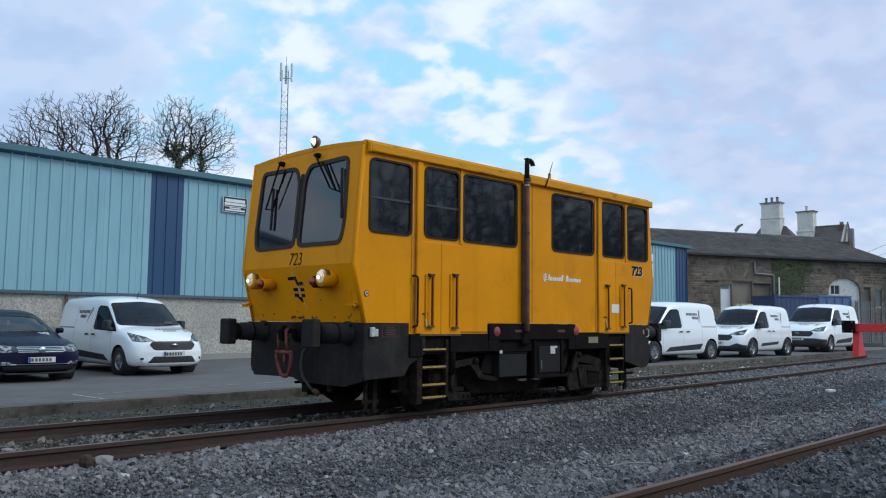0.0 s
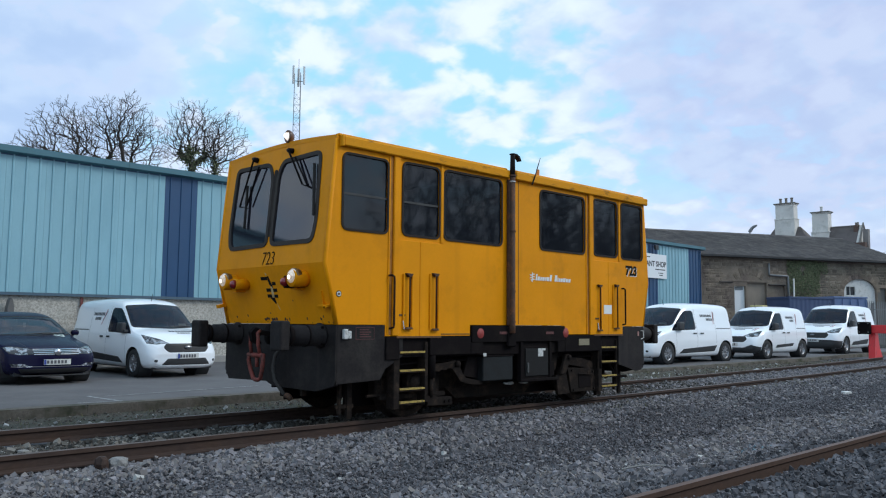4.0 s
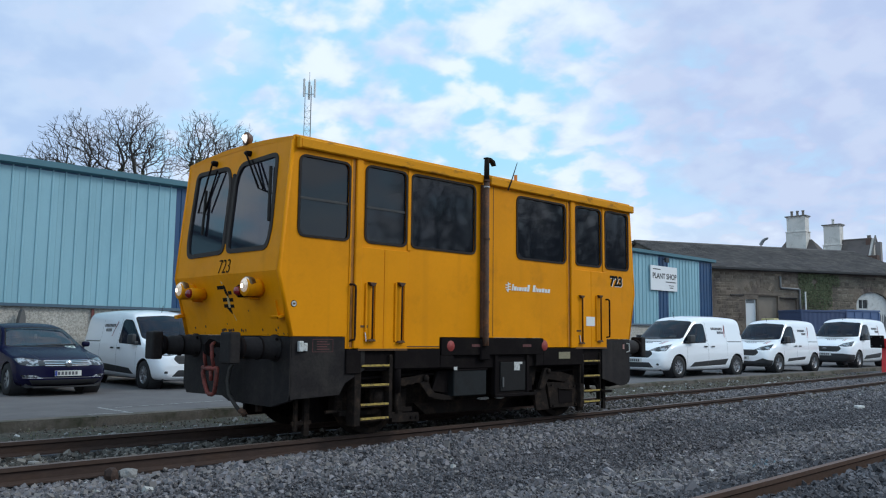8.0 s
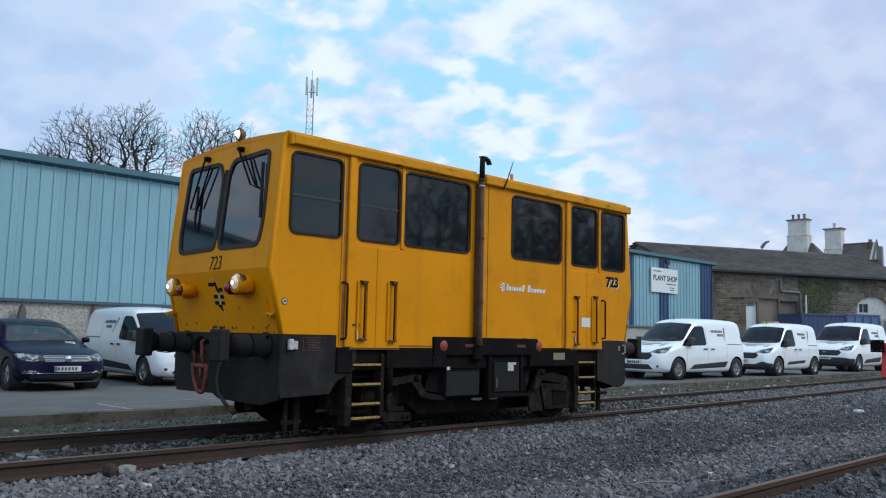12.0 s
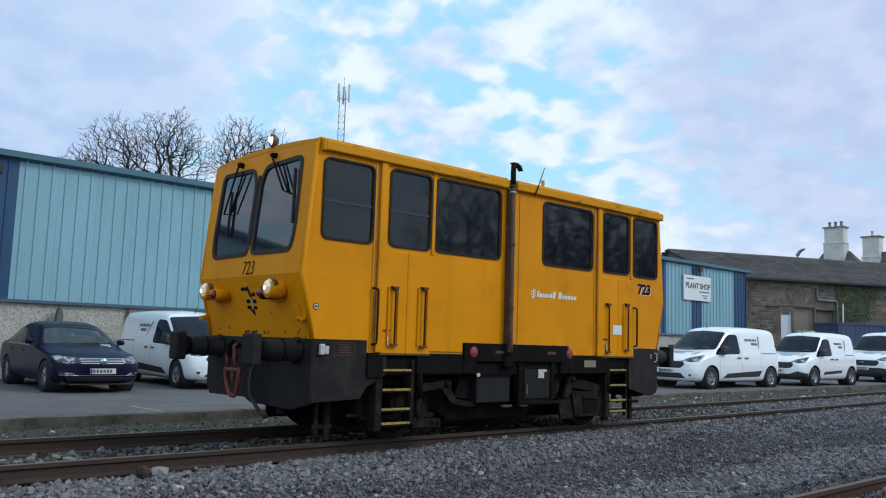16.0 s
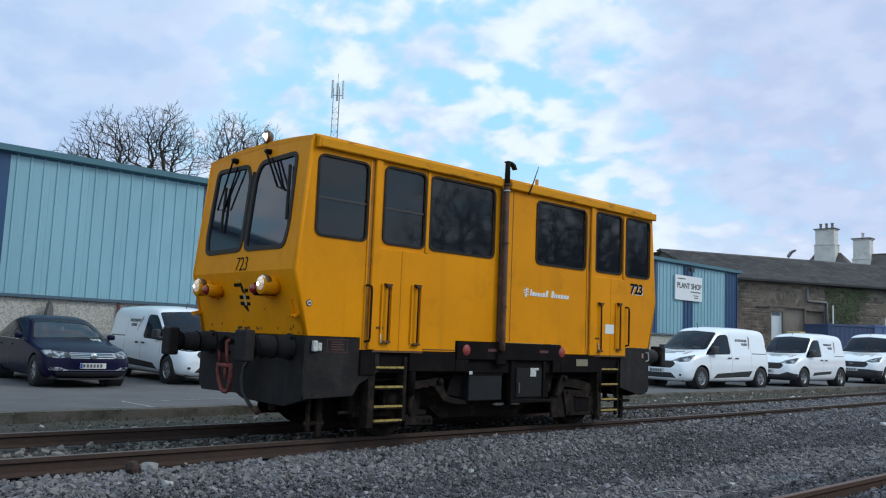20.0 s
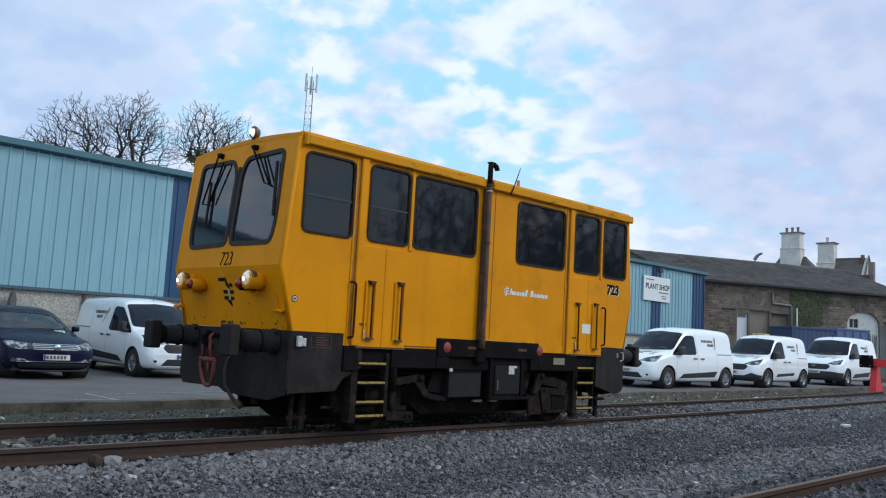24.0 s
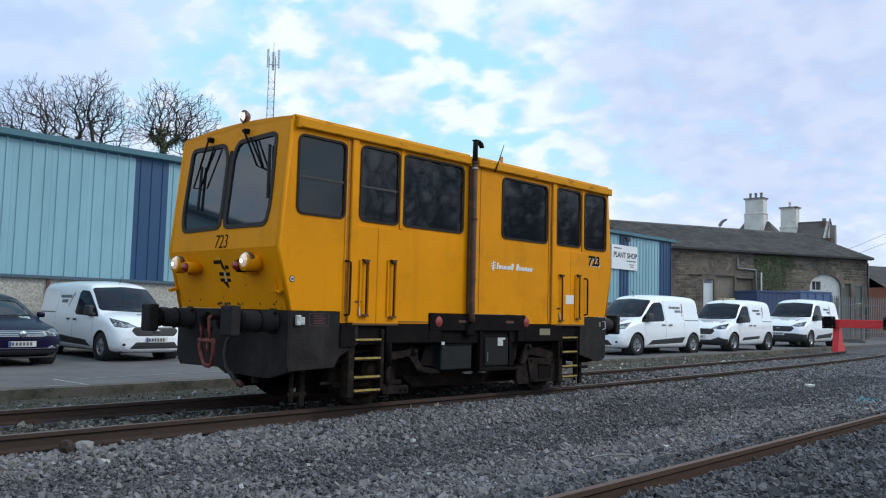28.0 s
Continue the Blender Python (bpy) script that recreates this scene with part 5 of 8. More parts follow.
        for dy in (-0.075, 0.075):
            part("coupling_link", tube([(xe + sg * 0.24, dy * 0.5 + 0.02, 1.02), (xe + sg * 0.29, dy + 0.02, 0.99), (xe + sg * 0.28, dy * 1.1 + 0.03, 0.86), (xe + sg * 0.25, dy * 1.2 + 0.035, 0.735)], 0.021, 8), COUPLING_RED, hook, "faded red coupling link", True)
        part("coupling_screw", rod((xe + sg * 0.25, -0.125, 0.735), (xe + sg * 0.25, 0.195, 0.735), 0.027), COUPLING_RED, hook, smooth=True)
        bow = [(xe + sg * a, 0.035 + y, z) for a, y, z in ((0.25, -0.14, 0.755), (0.25, -0.155, 0.68), (0.24, -0.12, 0.56), (0.23, -0.075, 0.47), (0.23, -0.03, 0.452), (0.23, 0.03, 0.452), (0.23, 0.075, 0.47), (0.24, 0.12, 0.56), (0.25, 0.155, 0.68), (0.25, 0.14, 0.755))]
        part("coupling_shackle", tube(bow, 0.025, 8), COUPLING_RED, hook, "faded red coupling shackle", True)
        part("link_pin", rod((xe + sg * 0.24, 0.03, 0.72), (xe + sg * 0.235, 0.03, 0.60), 0.022), COUPLING_RED, hook, smooth=True)
        hose = [(xe + sg * 0.02, -0.32, 0.86), (xe + sg * 0.10, -0.28, 0.86), (xe + sg * 0.14, -0.20, 0.74), (xe + sg * 0.15, -0.17, 0.60), (xe + sg * 0.14, -0.20, 0.46), (xe + sg * 0.10, -0.27, 0.35), (xe + sg * 0.07, -0.33, 0.28)]
        hs_ = part("brake_hose", tube(hose, 0.022, 8), HOSE, railcar, "black rubber brake hose", True)
        part("hose_coupling", tube([(xe + sg * 0.07, -0.33, 0.29), (xe + sg * 0.06, -0.37, 0.285), (xe + sg * 0.05, -0.40, 0.245)], 0.032, 8), RUSTED, hs_, "rusty red hose coupling", True)
        part("hose_tap", box(xe + sg * 0.01 - 0.02, xe + sg * 0.01 + 0.02, -0.50, -0.34, 0.86, 0.875), RED_PAINT, railcar)
        part("pipe_hanger", box(xe - sg * 0.10 - 0.03, xe - sg * 0.10 + 0.03, -0.45, -0.40, 0.28, 0.40), GRIME, railcar)


build_underframe()


def build_wheels():
    sets = []
    for x in (-1.72, 1.72):
        b = rod((0, -0.95, 0), (0, 0.95, 0), 0.07, n=16)
        axle = part("wheelset", b, GRIME, railcar, "steel wheelset with worn treads", True)
        axle.location = (x, 0, 0.42)
        for s in (-1, 1):
            prof = [(0.0, s * 0.90), (0.09, s * 0.90), (0.10, s * 0.86), (0.33, s * 0.84), (0.35, s * 0.885), (0.416, s * 0.885), (0.42, s * 0.80), (0.448, s * 0.775), (0.448, s * 0.75), (0.35, s * 0.75), (0.33, s * 0.79), (0.0, s * 0.79)]
            part("wheel", lathe(prof, 40, "y"), GRIME, axle, smooth=False)
        sets.append(axle)
    return sets


wheelsets = build_wheels()


# ---- stone goods store beyond the shed ----
RENDER = shader("cream_render", (0.68, 0.645, 0.60), 0.9, spots=(0.50, 0.475, 0.43), spot_scale=1.5, grain=0.12, bump=0.05, blotch=0.1)
WHITE_OLD = shader("flaking_white_paint", (0.62, 0.62, 0.60), 0.7, spots=(0.42, 0.41, 0.38), spot_scale=5, grain=0.08)
GREY_DOOR = shader("weathered_grey_boards", (0.15, 0.145, 0.13), 0.9, grain=0.25, stretch=(6, 6, 0.6), bump=0.1)
GALV = shader("galvanised_steel", (0.20, 0.205, 0.21), 0.6, metal=0.3, grain=0.15, blotch=0.15)
IVY = shader("ivy_leaves", (0.135, 0.150, 0.085), 0.8, spec=0.15, islands=0.4)
CONT_BLUE = shader("navy_container_paint", (0.048, 0.072, 0.150), 0.5, spots=(0.06, 0.085, 0.17), spot_scale=2, grain=0.1)
CONT_PALE = shader("faded_blue_paint", (0.115, 0.17, 0.31), 0.5, spots=(0.10, 0.15, 0.30), spot_scale=2, grain=0.1)
BRICK = shader("red_brick", (0.38, 0.15, 0.095), 0.9, grain=0.25, vary=0.15, blotch=0.15)
STOP_RED = shader("bright_red_paint", (0.70, 0.024, 0.030), 0.42, spots=(0.45, 0.03, 0.03), spot_scale=6, grain=0.05)
BARK = shader("grey_brown_bark", (0.045, 0.036, 0.030), 0.95, grain=0.3)

WALL_AT = Vector((44.6, 15.2, 0))
WALL_TURN = atan2(-7.15, 14.3)
WALL_M = Matrix.Translation(WALL_AT) @ Matrix.Rotation(WALL_TURN, 4, "Z")     # x along the wall, y into the building


def build_store():
    store = thing("goods_store", "old grey rubble-stone goods store with a long slate roof", "building", at=WALL_M)
    L, E, D, RH = 15.40, 5.30, 10.4, 7.32
    arch = [(10.5, -0.2), (10.5, 3.30)] + [(11.8 - 1.3 * cos(pi * k / 12), 3.30 + 0.85 * sin(pi * k / 12)) for k in range(1, 12)] + [(13.1, 3.30), (13.1, -0.2)]
    outline = [(-1.9, -0.3), (10.5, -0.3)] + arch[1:-1] + [(13.1, -0.3), (L, -0.3), (L, E), (-1.9, E)]
    holes = [rect(2.28, 3.08, 0.0, 3.50), rect(3.2, 4.62, 1.2, 3.72), rect(4.75, 5.98, 1.4, 3.6), rect(14.3, 15.1, 2.3, 3.55), rect(13.2, 13.95, -0.19, 3.6)]
    part("front_wall", plate(outline, holes, 0.5, SIDE), MORTAR, store)
    part("end_wall", prism([(0.02, -0.3), (D, -0.3), (D, E), (D / 2, RH - 0.12), (0.02, E)], "x", L - 0.5, L - 0.002), MORTAR, store)
    part("end_wall", prism([(0.02, -0.3), (D, -0.3), (D, E), (D / 2, RH - 0.12), (0.02, E)], "x", -1.9, -1.4), MORTAR, store)
    part("back_wall", box(-1.9, L, D - 0.5, D, -0.3, E), MORTAR, store)
    # roof slopes with lapped courses
    n = 26
    for sgn in (0, 1):
        b = bmesh.new()
        for k in range(n):
            t0, t1 = k / n, (k + 1.25) / n
            y0, y1 = -0.35 + (D / 2 + 0.35) * t0, -0.35 + (D / 2 + 0.35) * min(1, t1)
            z0, z1 = E + 0.02 + (RH - E) * t0 + 0.03, E + 0.02 + (RH - E) * min(1, t1) + 0.004
            if sgn:
                y0, y1 = D - y0, D - y1
            x = -2.1 - 0.12 * (k % 2)
            while x < L + 0.15:
                w = 0.26 + 0.02 * noise.noise((x, k, sgn))
                lift = 0.008 * noise.noise((x * 3, k * 2, 5))
                xe = min(x + w, L + 0.2)
                vs = [b.verts.new(c) for c in ((x + 0.006, y0, z0 + lift), (xe - 0.006, y0, z0 + lift), (xe - 0.006, y1, z1), (x + 0.006, y1, z1))]
                b.faces.new(vs)
                lo = [b.verts.new(vs[i].co + Vector((0, 0, -0.015))) for i in (0, 1)]
                b.faces.new((vs[0], lo[0], lo[1], vs[1]))
                x += w
        sl = part("slate_covering", b, SLATE, store, "lapped grey roof slates")
        sl["kind"] = "stuff"
        under = [(-0.33, E + 0.0), (D / 2, RH - 0.02), (D / 2, RH - 0.12), (-0.2, E - 0.12)]
        if sgn:
            under = [(D - y, z) for y, z in under]
        part("roof_deck", prism(under, "x", -2.05, L + 0.12), SLEEPER, store)
    part("ridge", prism([(D / 2 - 0.16, RH - 0.02), (D / 2, RH + 0.10), (D / 2 + 0.16, RH - 0.02)], "x", -2.1, L + 0.2), SLATE, store)
    part("gutter", box(-1.9, L + 0.1, -0.44, -0.33, E - 0.10, E - 0.0, 0.01), BLACK_BOARD, store)
    part("verge_board", prism([(-0.35, E - 0.08), (-0.35, E + 0.05), (D / 2, RH + 0.03), (D / 2, RH - 0.12)], "x", L + 0.13, L + 0.18), BLACK_BOARD, store)
    # doors and blocked openings
    d = part("door", box(2.30, 3.06, 0.12, 0.18, 0.0, 3.55, 0.01), WHITE, store, "narrow white plank door")
    part("fanlight", box(2.40, 2.96, 0.10, 0.14, 3.26, 3.46), GALV, d)
    part("door_frame", plate(grown(rect(2.28, 3.08, 0.0, 3.50), -0.01), [rect(2.34, 3.02, 0.02, 3.44)], 0.08, Matrix.Translation((0, 0.10, 0)) @ SIDE), WHITE_OLD, d)
    part("infill_panel", box(3.2, 4.62, 0.15, 0.22, 1.2, 3.72), shader("brown_render_infill", (0.265, 0.220, 0.178), 0.9, grain=0.15, blotch=0.2), store)
    part("infill_panel", box(4.75, 5.98, 0.12, 0.18, 1.4, 3.6), MORTAR, store)
    part("lintel", box(2.12, 4.76, -0.022, 0.05, 3.76, 3.86, 0.01), MORTAR, store)
    part("drip_mould", box(1.20, 2.15, -0.07, 0.02, 3.68, 3.76, 0.01), SLATE, store)
    part("drip_mould", box(4.73, 6.0, -0.07, 0.02, 3.60, 3.66, 0.01), SLATE, store)
    # relieving arch over the door
    for k in range(10):
        a0, a1 = radians(50 + 80 * k / 10), radians(50 + 80 * (k + 0.80) / 10)
        top = 1.80 + 0.06 * (k % 3)
        pts = [(3.35 - r * cos(a), 2.78 + r * sin(a)) for r, a in ((1.42, a0), (top, a0), (top, a1), (1.42, a1))]
        part("voussoir", plate(pts, [], 0.05, Matrix.Translation((0, -0.016, 0)) @ SIDE), STONE, store)
    # white boarded arch with a window
    inner = [(10.5, 0.0)] + arch[1:-1] + [(13.1, 0.0)]
    a = part("arch_infill", plate(inner, [rect(10.8, 11.5, 3.12, 3.66)], 0.10, Matrix.Translation((0, 0.12, 0)) @ SIDE), WHITE_OLD, store, "white boarded arch with a small window")
    part("arch_window", box(10.8, 11.5, 0.20, 0.24, 3.12, 3.66), GLASS_DARK, a)
    part("glazing_bar", box(11.13, 11.17, 0.17, 0.20, 3.12, 3.66), WHITE_OLD, a)
    for k in range(17):
        t0, t1 = pi * k / 17, pi * (k + 0.88) / 17
        pts = [(11.8 - r * cos(t) * 1.0, 3.30 + (r - 0.45) * sin(t)) for r, t in ((1.33, t0), (1.62, t0), (1.62, t1), (1.33, t1))]
        part("voussoir", plate(pts, [], 0.05, Matrix.Translation((0, -0.012, 0)) @ SIDE), STONE, store)
    part("door", box(13.22, 13.93, 0.15, 0.2, -0.15, 3.58), GREY_DOOR, store, "tall weathered board door")
    w = part("window", box(14.32, 15.13, 0.10, 0.14, 2.32, 3.53), shader("grey_green_glass", (0.10, 0.125, 0.12), 0.25, blotch=0.2), store, "small grey-green window in a white frame")
    part("window_frame", plate(rect(14.25, 15.20, 2.25, 3.62), [rect(14.36, 15.08, 2.36, 3.49)], 0.05, Matrix.Translation((0, 0.06, 0)) @ SIDE), WHITE_OLD, w)
    # pipes
    part("downpipe", tube([(4.74, -0.10, 4.92), (4.74, -0.10, 4.26), (4.77, -0.10, 4.21), (6.08, -0.10, 4.18), (6.13, -0.10, 4.14), (6.15, -0.10, 1.0)], 0.062, 8), GALV, store, "grey cast downpipe", True)
    part("downpipe", tube([(6.55, -0.10, 4.04), (6.55, -0.10, 0.5)], 0.05, 8), WHITE_OLD, store, "white waste pipe", True)
    part("downpipe", tube([(15.3, -0.10, 5.0), (15.3, -0.10, 0.0)], 0.055, 8), BLACK_BOARD, store, "black downpipe", True)
    # rubble stones set in the wall
    rnd = random.Random(4)
    opens = [(2.2, 3.15, 0, 3.74), (3.1, 4.7, 1.1, 3.9), (4.65, 6.05, 1.3, 3.75), (10.35, 13.2, -1, 4.25), (14.2, 15.2, 2.2, 3.65), (13.1, 14.05, -1, 3.7)]
    cells = []
    z = 1.15
    while z < 5.05:
        h = rnd.uniform(0.11, 0.24)
        x = -1.8 + rnd.uniform(0, 0.3)
        while x < L - 0.1:
            w = rnd.uniform(0.15, 0.55)
            x1 = min(x + w, L - 0.05)
            cx, cz = (x + x1) / 2, z + h / 2
            if not any(a - 0.02 < x1 and x < c + 0.02 and zz < z + h and z < e + 0.02 for a, c, zz, e in opens) and not (1.6 < cx < 4.9 and 3.74 < cz < 4.75) and x1 - x > 0.1:
                cells.append((x, x1, z, min(z + h, 5.08)))
            x = x1
        z += h
    cells.sort(key=lambda c: c[0])
    visible = [c for c in cells if c[0] > 0]

    def stone(bm, c):
        x0, x1, z0, z1 = c
        g = 0.006
        j = [rnd.uniform(0, 0.05) for _ in range(8)]
        pr = rnd.uniform(0.003, 0.018)
        front = [(x0 + g + j[0], -pr, z0 + g + j[1]), (x1 - g - j[2], -pr, z0 + g + j[3]), (x1 - g - j[4], -pr - 0.01, z1 - g - j[5]), (x0 + g + j[6], -pr, z1 - g - j[7])]
        back_ = [(x0 + g * 0.4, 0.01, z0 + g * 0.4), (x1 - g * 0.4, 0.01, z0 + g * 0.4), (x1 - g * 0.4, 0.01, z1 - g * 0.4), (x0 + g * 0.4, 0.01, z1 - g * 0.4)]
        f = [bm.verts.new(p) for p in front]
        k = [bm.verts.new(p) for p in back_]
        bm.faces.new(f)
        for i in range(4):
            bm.faces.new((k[i], k[(i + 1) % 4], f[(i + 1) % 4], f[i]))
    for c in visible[:300]:
        b = bmesh.new()
        stone(b, c)
        part("stone", b, STONE, store)
    b = bmesh.new()
    for c in visible[300:]:
        stone(b, c)
    rest = part("rubble_walling", b, shader("grey_rubble_stone_far", (0.195, 0.166, 0.130), 0.95, islands=0.35, spec=0.2, spots=(0.105, 0.092, 0.074), spot_scale=0.6, spot_at=(0.42, 0.62), world_space=True, grain=0.3, grain_scale=9, bump=0.3, bump_scale=12), store)
    rest["kind"] = "stuff"
    return store


GLASS_DARK = shader("dim_window_glass", (0.02, 0.024, 0.03), 0.06)
store = build_store()


def build_ivy():
    rnd = random.Random(8)
    b = bmesh.new()
    for _ in range(6500):
        u = rnd.gauss(7.5, 0.95)
        z = 5.15 - abs(rnd.gauss(0, 1.0)) * 1.3
        if not 6.1 < u < 9.2 or z < 1.6 or (u > 8.6 and z < 4.4) or noise.noise((u * 1.3, z * 1.1, 2)) + 0.35 * noise.noise((u * 5, z * 5, 4)) < -0.50:
            continue
        s = rnd.uniform(0.025, 0.055)
        m = WALL_M @ Matrix.Translation((u, -0.03 - rnd.random() * 0.07, z)) @ Euler((rnd.uniform(0.6, 1.9), rnd.uniform(-0.6, 0.6), rnd.uniform(-0.8, 0.8))).to_matrix().to_4x4()
        vs = [b.verts.new(m @ Vector(p)) for p in ((0, -s, 0), (s * 0.8, -s * 0.1, s * 0.2), (s * 0.3, s, 0), (-s * 0.3, s, 0), (-s * 0.8, -s * 0.1, s * 0.2))]
        b.faces.new(vs)
    tagged(obj("ivy", b, IVY), "dark ivy hanging down the stone wall", "ivy", kind="stuff")


build_ivy()


def build_yard_clutter():
    # steel container and skip before the store
    def at(u, v):
        p = WALL_M @ Vector((u, v, 0))
        return Matrix.Translation((p.x, p.y, 0.03)) @ Matrix.Rotation(WALL_TURN, 4, "Z")
    cont = thing("container", "navy blue corrugated steel storage container", "container", at=at(5.25, -2.05))
    Lc, Wc, Hc = 3.1, 1.9, 2.78
    b = bmesh.new()
    n = 20
    prof = []
    for k in range(n):
        x0 = -Lc / 2 + Lc * k / n
        d = 0.0 if k % 2 else 0.012
        prof += [(x0 + 0.02, -Wc / 2 + d), (x0 + Lc / n - 0.02, -Wc / 2 + d)]
    prof += [(Lc / 2, Wc / 2), (-Lc / 2, Wc / 2)]
    part("corrugated_wall", prism(prof, "z", 0.12, Hc - 0.10), CONT_BLUE, cont)
    for z0, z1 in ((0.0, 0.14), (Hc - 0.12, Hc)):
        part("frame_rail", box(-Lc / 2 - 0.03, Lc / 2 + 0.03, -Wc / 2 - 0.03, Wc / 2 + 0.03, z0, z1, 0.01), CONT_BLUE, cont)
    for x in (-Lc / 2, Lc / 2):
        part("corner_post", box(x - 0.05, x + 0.05, -Wc / 2 - 0.035, -Wc / 2 + 0.1, 0, Hc + 0.01), CONT_BLUE, cont)
    skip = thing("container", "faded pale blue steel tank container", "container", at=at(8.08, -2.05))
    part("tank_wall", box(-1.2, 1.2, -0.9, 0.9, 0.0, 2.78, 0.03), CONT_PALE, skip)
    for k in range(5):
        part("stiffener", box(-1.2 + 0.58 * k, -1.13 + 0.58 * k, -0.95, -0.9, 0.1, 2.70), CONT_PALE, skip)
    part("top_rim", box(-1.24, 1.24, -0.94, 0.94, 2.75, 2.85, 0.01), CONT_PALE, skip)
    # palisade fence
    fence = thing("palisade_fence", "grey galvanised palisade fence with pointed pales", "fence", at=at(9.35, -2.9))
    for k in range(46):
        x = 0.02 + 0.145 * k
        if 10 < k < 19 and k % 3 == 0:
            continue
        part("pale", prism([(x, 0.02), (x + 0.065, 0.02), (x + 0.065, 2.48), (x + 0.045, 2.62), (x + 0.0325, 2.52), (x + 0.02, 2.62), (x, 2.48)], "y", -0.012, 0.0), GALV, fence)
    for z in (0.45, 2.1):
        part("fence_rail", box(0, 6.7, 0.004, 0.04, z, z + 0.05), GALV, fence)
    for k in range(4):
        part("fence_post", box(0.4 + 2.0 * k, 0.5 + 2.0 * k, 0.045, 0.12, 0, 2.5), GALV, fence)
    # brick house at the end of the yard
    house = thing("brick_house", "low red brick building with a slate roof", "building", at=at(22.0, 4.5))
    part("brick_wall", box(0, 9, 0, 6, -0.2, 3.7), BRICK, house)
    part("roof", prism([(-0.3, 3.65), (3.0, 5.5), (6.3, 3.65), (3.0, 5.35)], "x", -0.3, 9.3), SLATE, house)
    part("window", box(2.0, 3.2, -0.02, 0.05, 1.3, 2.7), GLASS_DARK, house)
    # station house behind with two chimney stacks
    sh = thing("station_house", "slate-roofed house with cream chimney stacks behind the goods store", "house")

    CAP = shader("stained_chimney_cap", (0.20, 0.185, 0.17), 0.9, grain=0.2)

    def stack(x, y, z0, z1, w, d, pots, band):
        """A rendered stack that widens below its band, with a thin dark oversailing cap and clay pots."""
        c = part("chimney", box(x - d / 2, x + d / 2, y - w / 2, y + w / 2, band, z1 - 0.16, 0.01), RENDER, sh, "cream rendered chimney stack")
        part("chimney_base", box(x - d / 2 - 0.06, x + d / 2 + 0.06, y - w / 2 - 0.06, y + w / 2 + 0.06, z0, band - 0.04, 0.01), RENDER, c)
        part("chimney_band", box(x - d / 2 - 0.09, x + d / 2 + 0.09, y - w / 2 - 0.09, y + w / 2 + 0.09, band - 0.04, band + 0.05, 0.01), RENDER, c)
        part("chimney_neck", box(x - d / 2 - 0.05, x + d / 2 + 0.05, y - w / 2 - 0.05, y + w / 2 + 0.05, z1 - 0.16, z1 - 0.085, 0.01), RENDER, c)
        part("chimney_cap", box(x - d / 2 - 0.12, x + d / 2 + 0.12, y - w / 2 - 0.12, y + w / 2 + 0.12, z1 - 0.085, z1, 0.015), CAP, c)
        for k in range(pots):
            yy = y + (k - (pots - 1) / 2) * 0.46
            part("chimney_pot", lathe([(0.12, z1), (0.10, z1 + 0.12), (0.095, z1 + 0.34), (0.125, z1 + 0.37), (0.125, z1 + 0.44), (0.08, z1 + 0.45)], 12, "z", (x, yy, 0)), BRICK_POT if pots > 1 else RENDER, c, smooth=True)
    stack(67.0, 19.32, 5.0, 11.23, 1.50, 0.8, 3, 9.88)
    stack(67.0, 16.53, 6.0, 10.27, 1.24, 0.75, 1, 8.6)
    part("house_wall", box(66.0, 68.4, 13.76, 21, -0.2, 7.0), RENDER, sh)

    def hipped(x0, x1, y0, y1, z0, z1, ya, yb):
        b = bmesh.new()
        lo = [b.verts.new(c) for c in ((x0, y0, z0), (x1, y0, z0), (x1, y1, z0), (x0, y1, z0))]
        r0, r1 = b.verts.new(((x0 + x1) / 2, ya, z1)), b.verts.new(((x0 + x1) / 2, yb, z1))
        for f in ((lo[0], lo[1], r0), (lo[1], lo[2], r1, r0), (lo[2], lo[3], r1), (lo[3], lo[0], r0, r1), tuple(lo[::-1])):
            b.faces.new(f)
        bmesh.ops.recalc_face_normals(b, faces=b.faces)
        return b
    part("roof", hipped(65.5, 68.9, 16.6, 21.4, 7.0, 9.25, 18.30, 20.4), FAR_SLATE, sh)
    part("roof", hipped(65.75, 68.55, 13.75, 17.3, 6.9, 8.97, 13.77, 17.2), FAR_SLATE, sh)
    part("ridge_tile", box(67.08, 67.22, 13.75, 17.2, 8.95, 9.03, 0.01), CAP, sh)
    part("hip_flashing", tube([(67.1, 17.25, 8.95), (66.2, 16.95, 7.95), (65.6, 16.75, 7.2)], 0.07, 6), RENDER, sh)
    part("gable_wall", prism([(65.8, 6.9), (68.5, 6.9), (67.15, 9.0)], "y", 13.55, 13.74), RENDER, sh, "white gable")
    for x0, x1 in ((65.65, 67.15), (68.65, 67.15)):
        part("barge_board", prism([(x0, 6.85), (x1, 9.20), (x1, 9.02), (x0, 6.65)], "y", 13.44, 13.54), CAP, sh)
    part("chimney", box(66.8, 67.3, 13.80, 14.08, 8.3, 8.98), shader("sooty_brick", (0.12, 0.075, 0.06), 0.9, grain=0.25), sh, "small brick chimney")
    for y in (13.83, 13.98):
        part("chimney_pot", rod((67.05, y, 8.98), (67.05, y, 9.22), 0.075), BRICK_POT, sh)
    part("chimney", box(66.6, 67.0, 12.98, 13.36, 6.9, 8.6), shader("grey_vent_stack", (0.22, 0.20, 0.19), 0.9, grain=0.2), sh, "narrow grey stack")
    part("chimney", box(66.0, 66.5, 13.05, 13.85, 6.4, 7.55), shader("dark_brick", (0.10, 0.062, 0.050), 0.9, grain=0.25), sh, "low dark brick stack")
    # street lamp before the house
    sl = thing("street_lamp", "grey street lamp with a curved head", "street lamp")
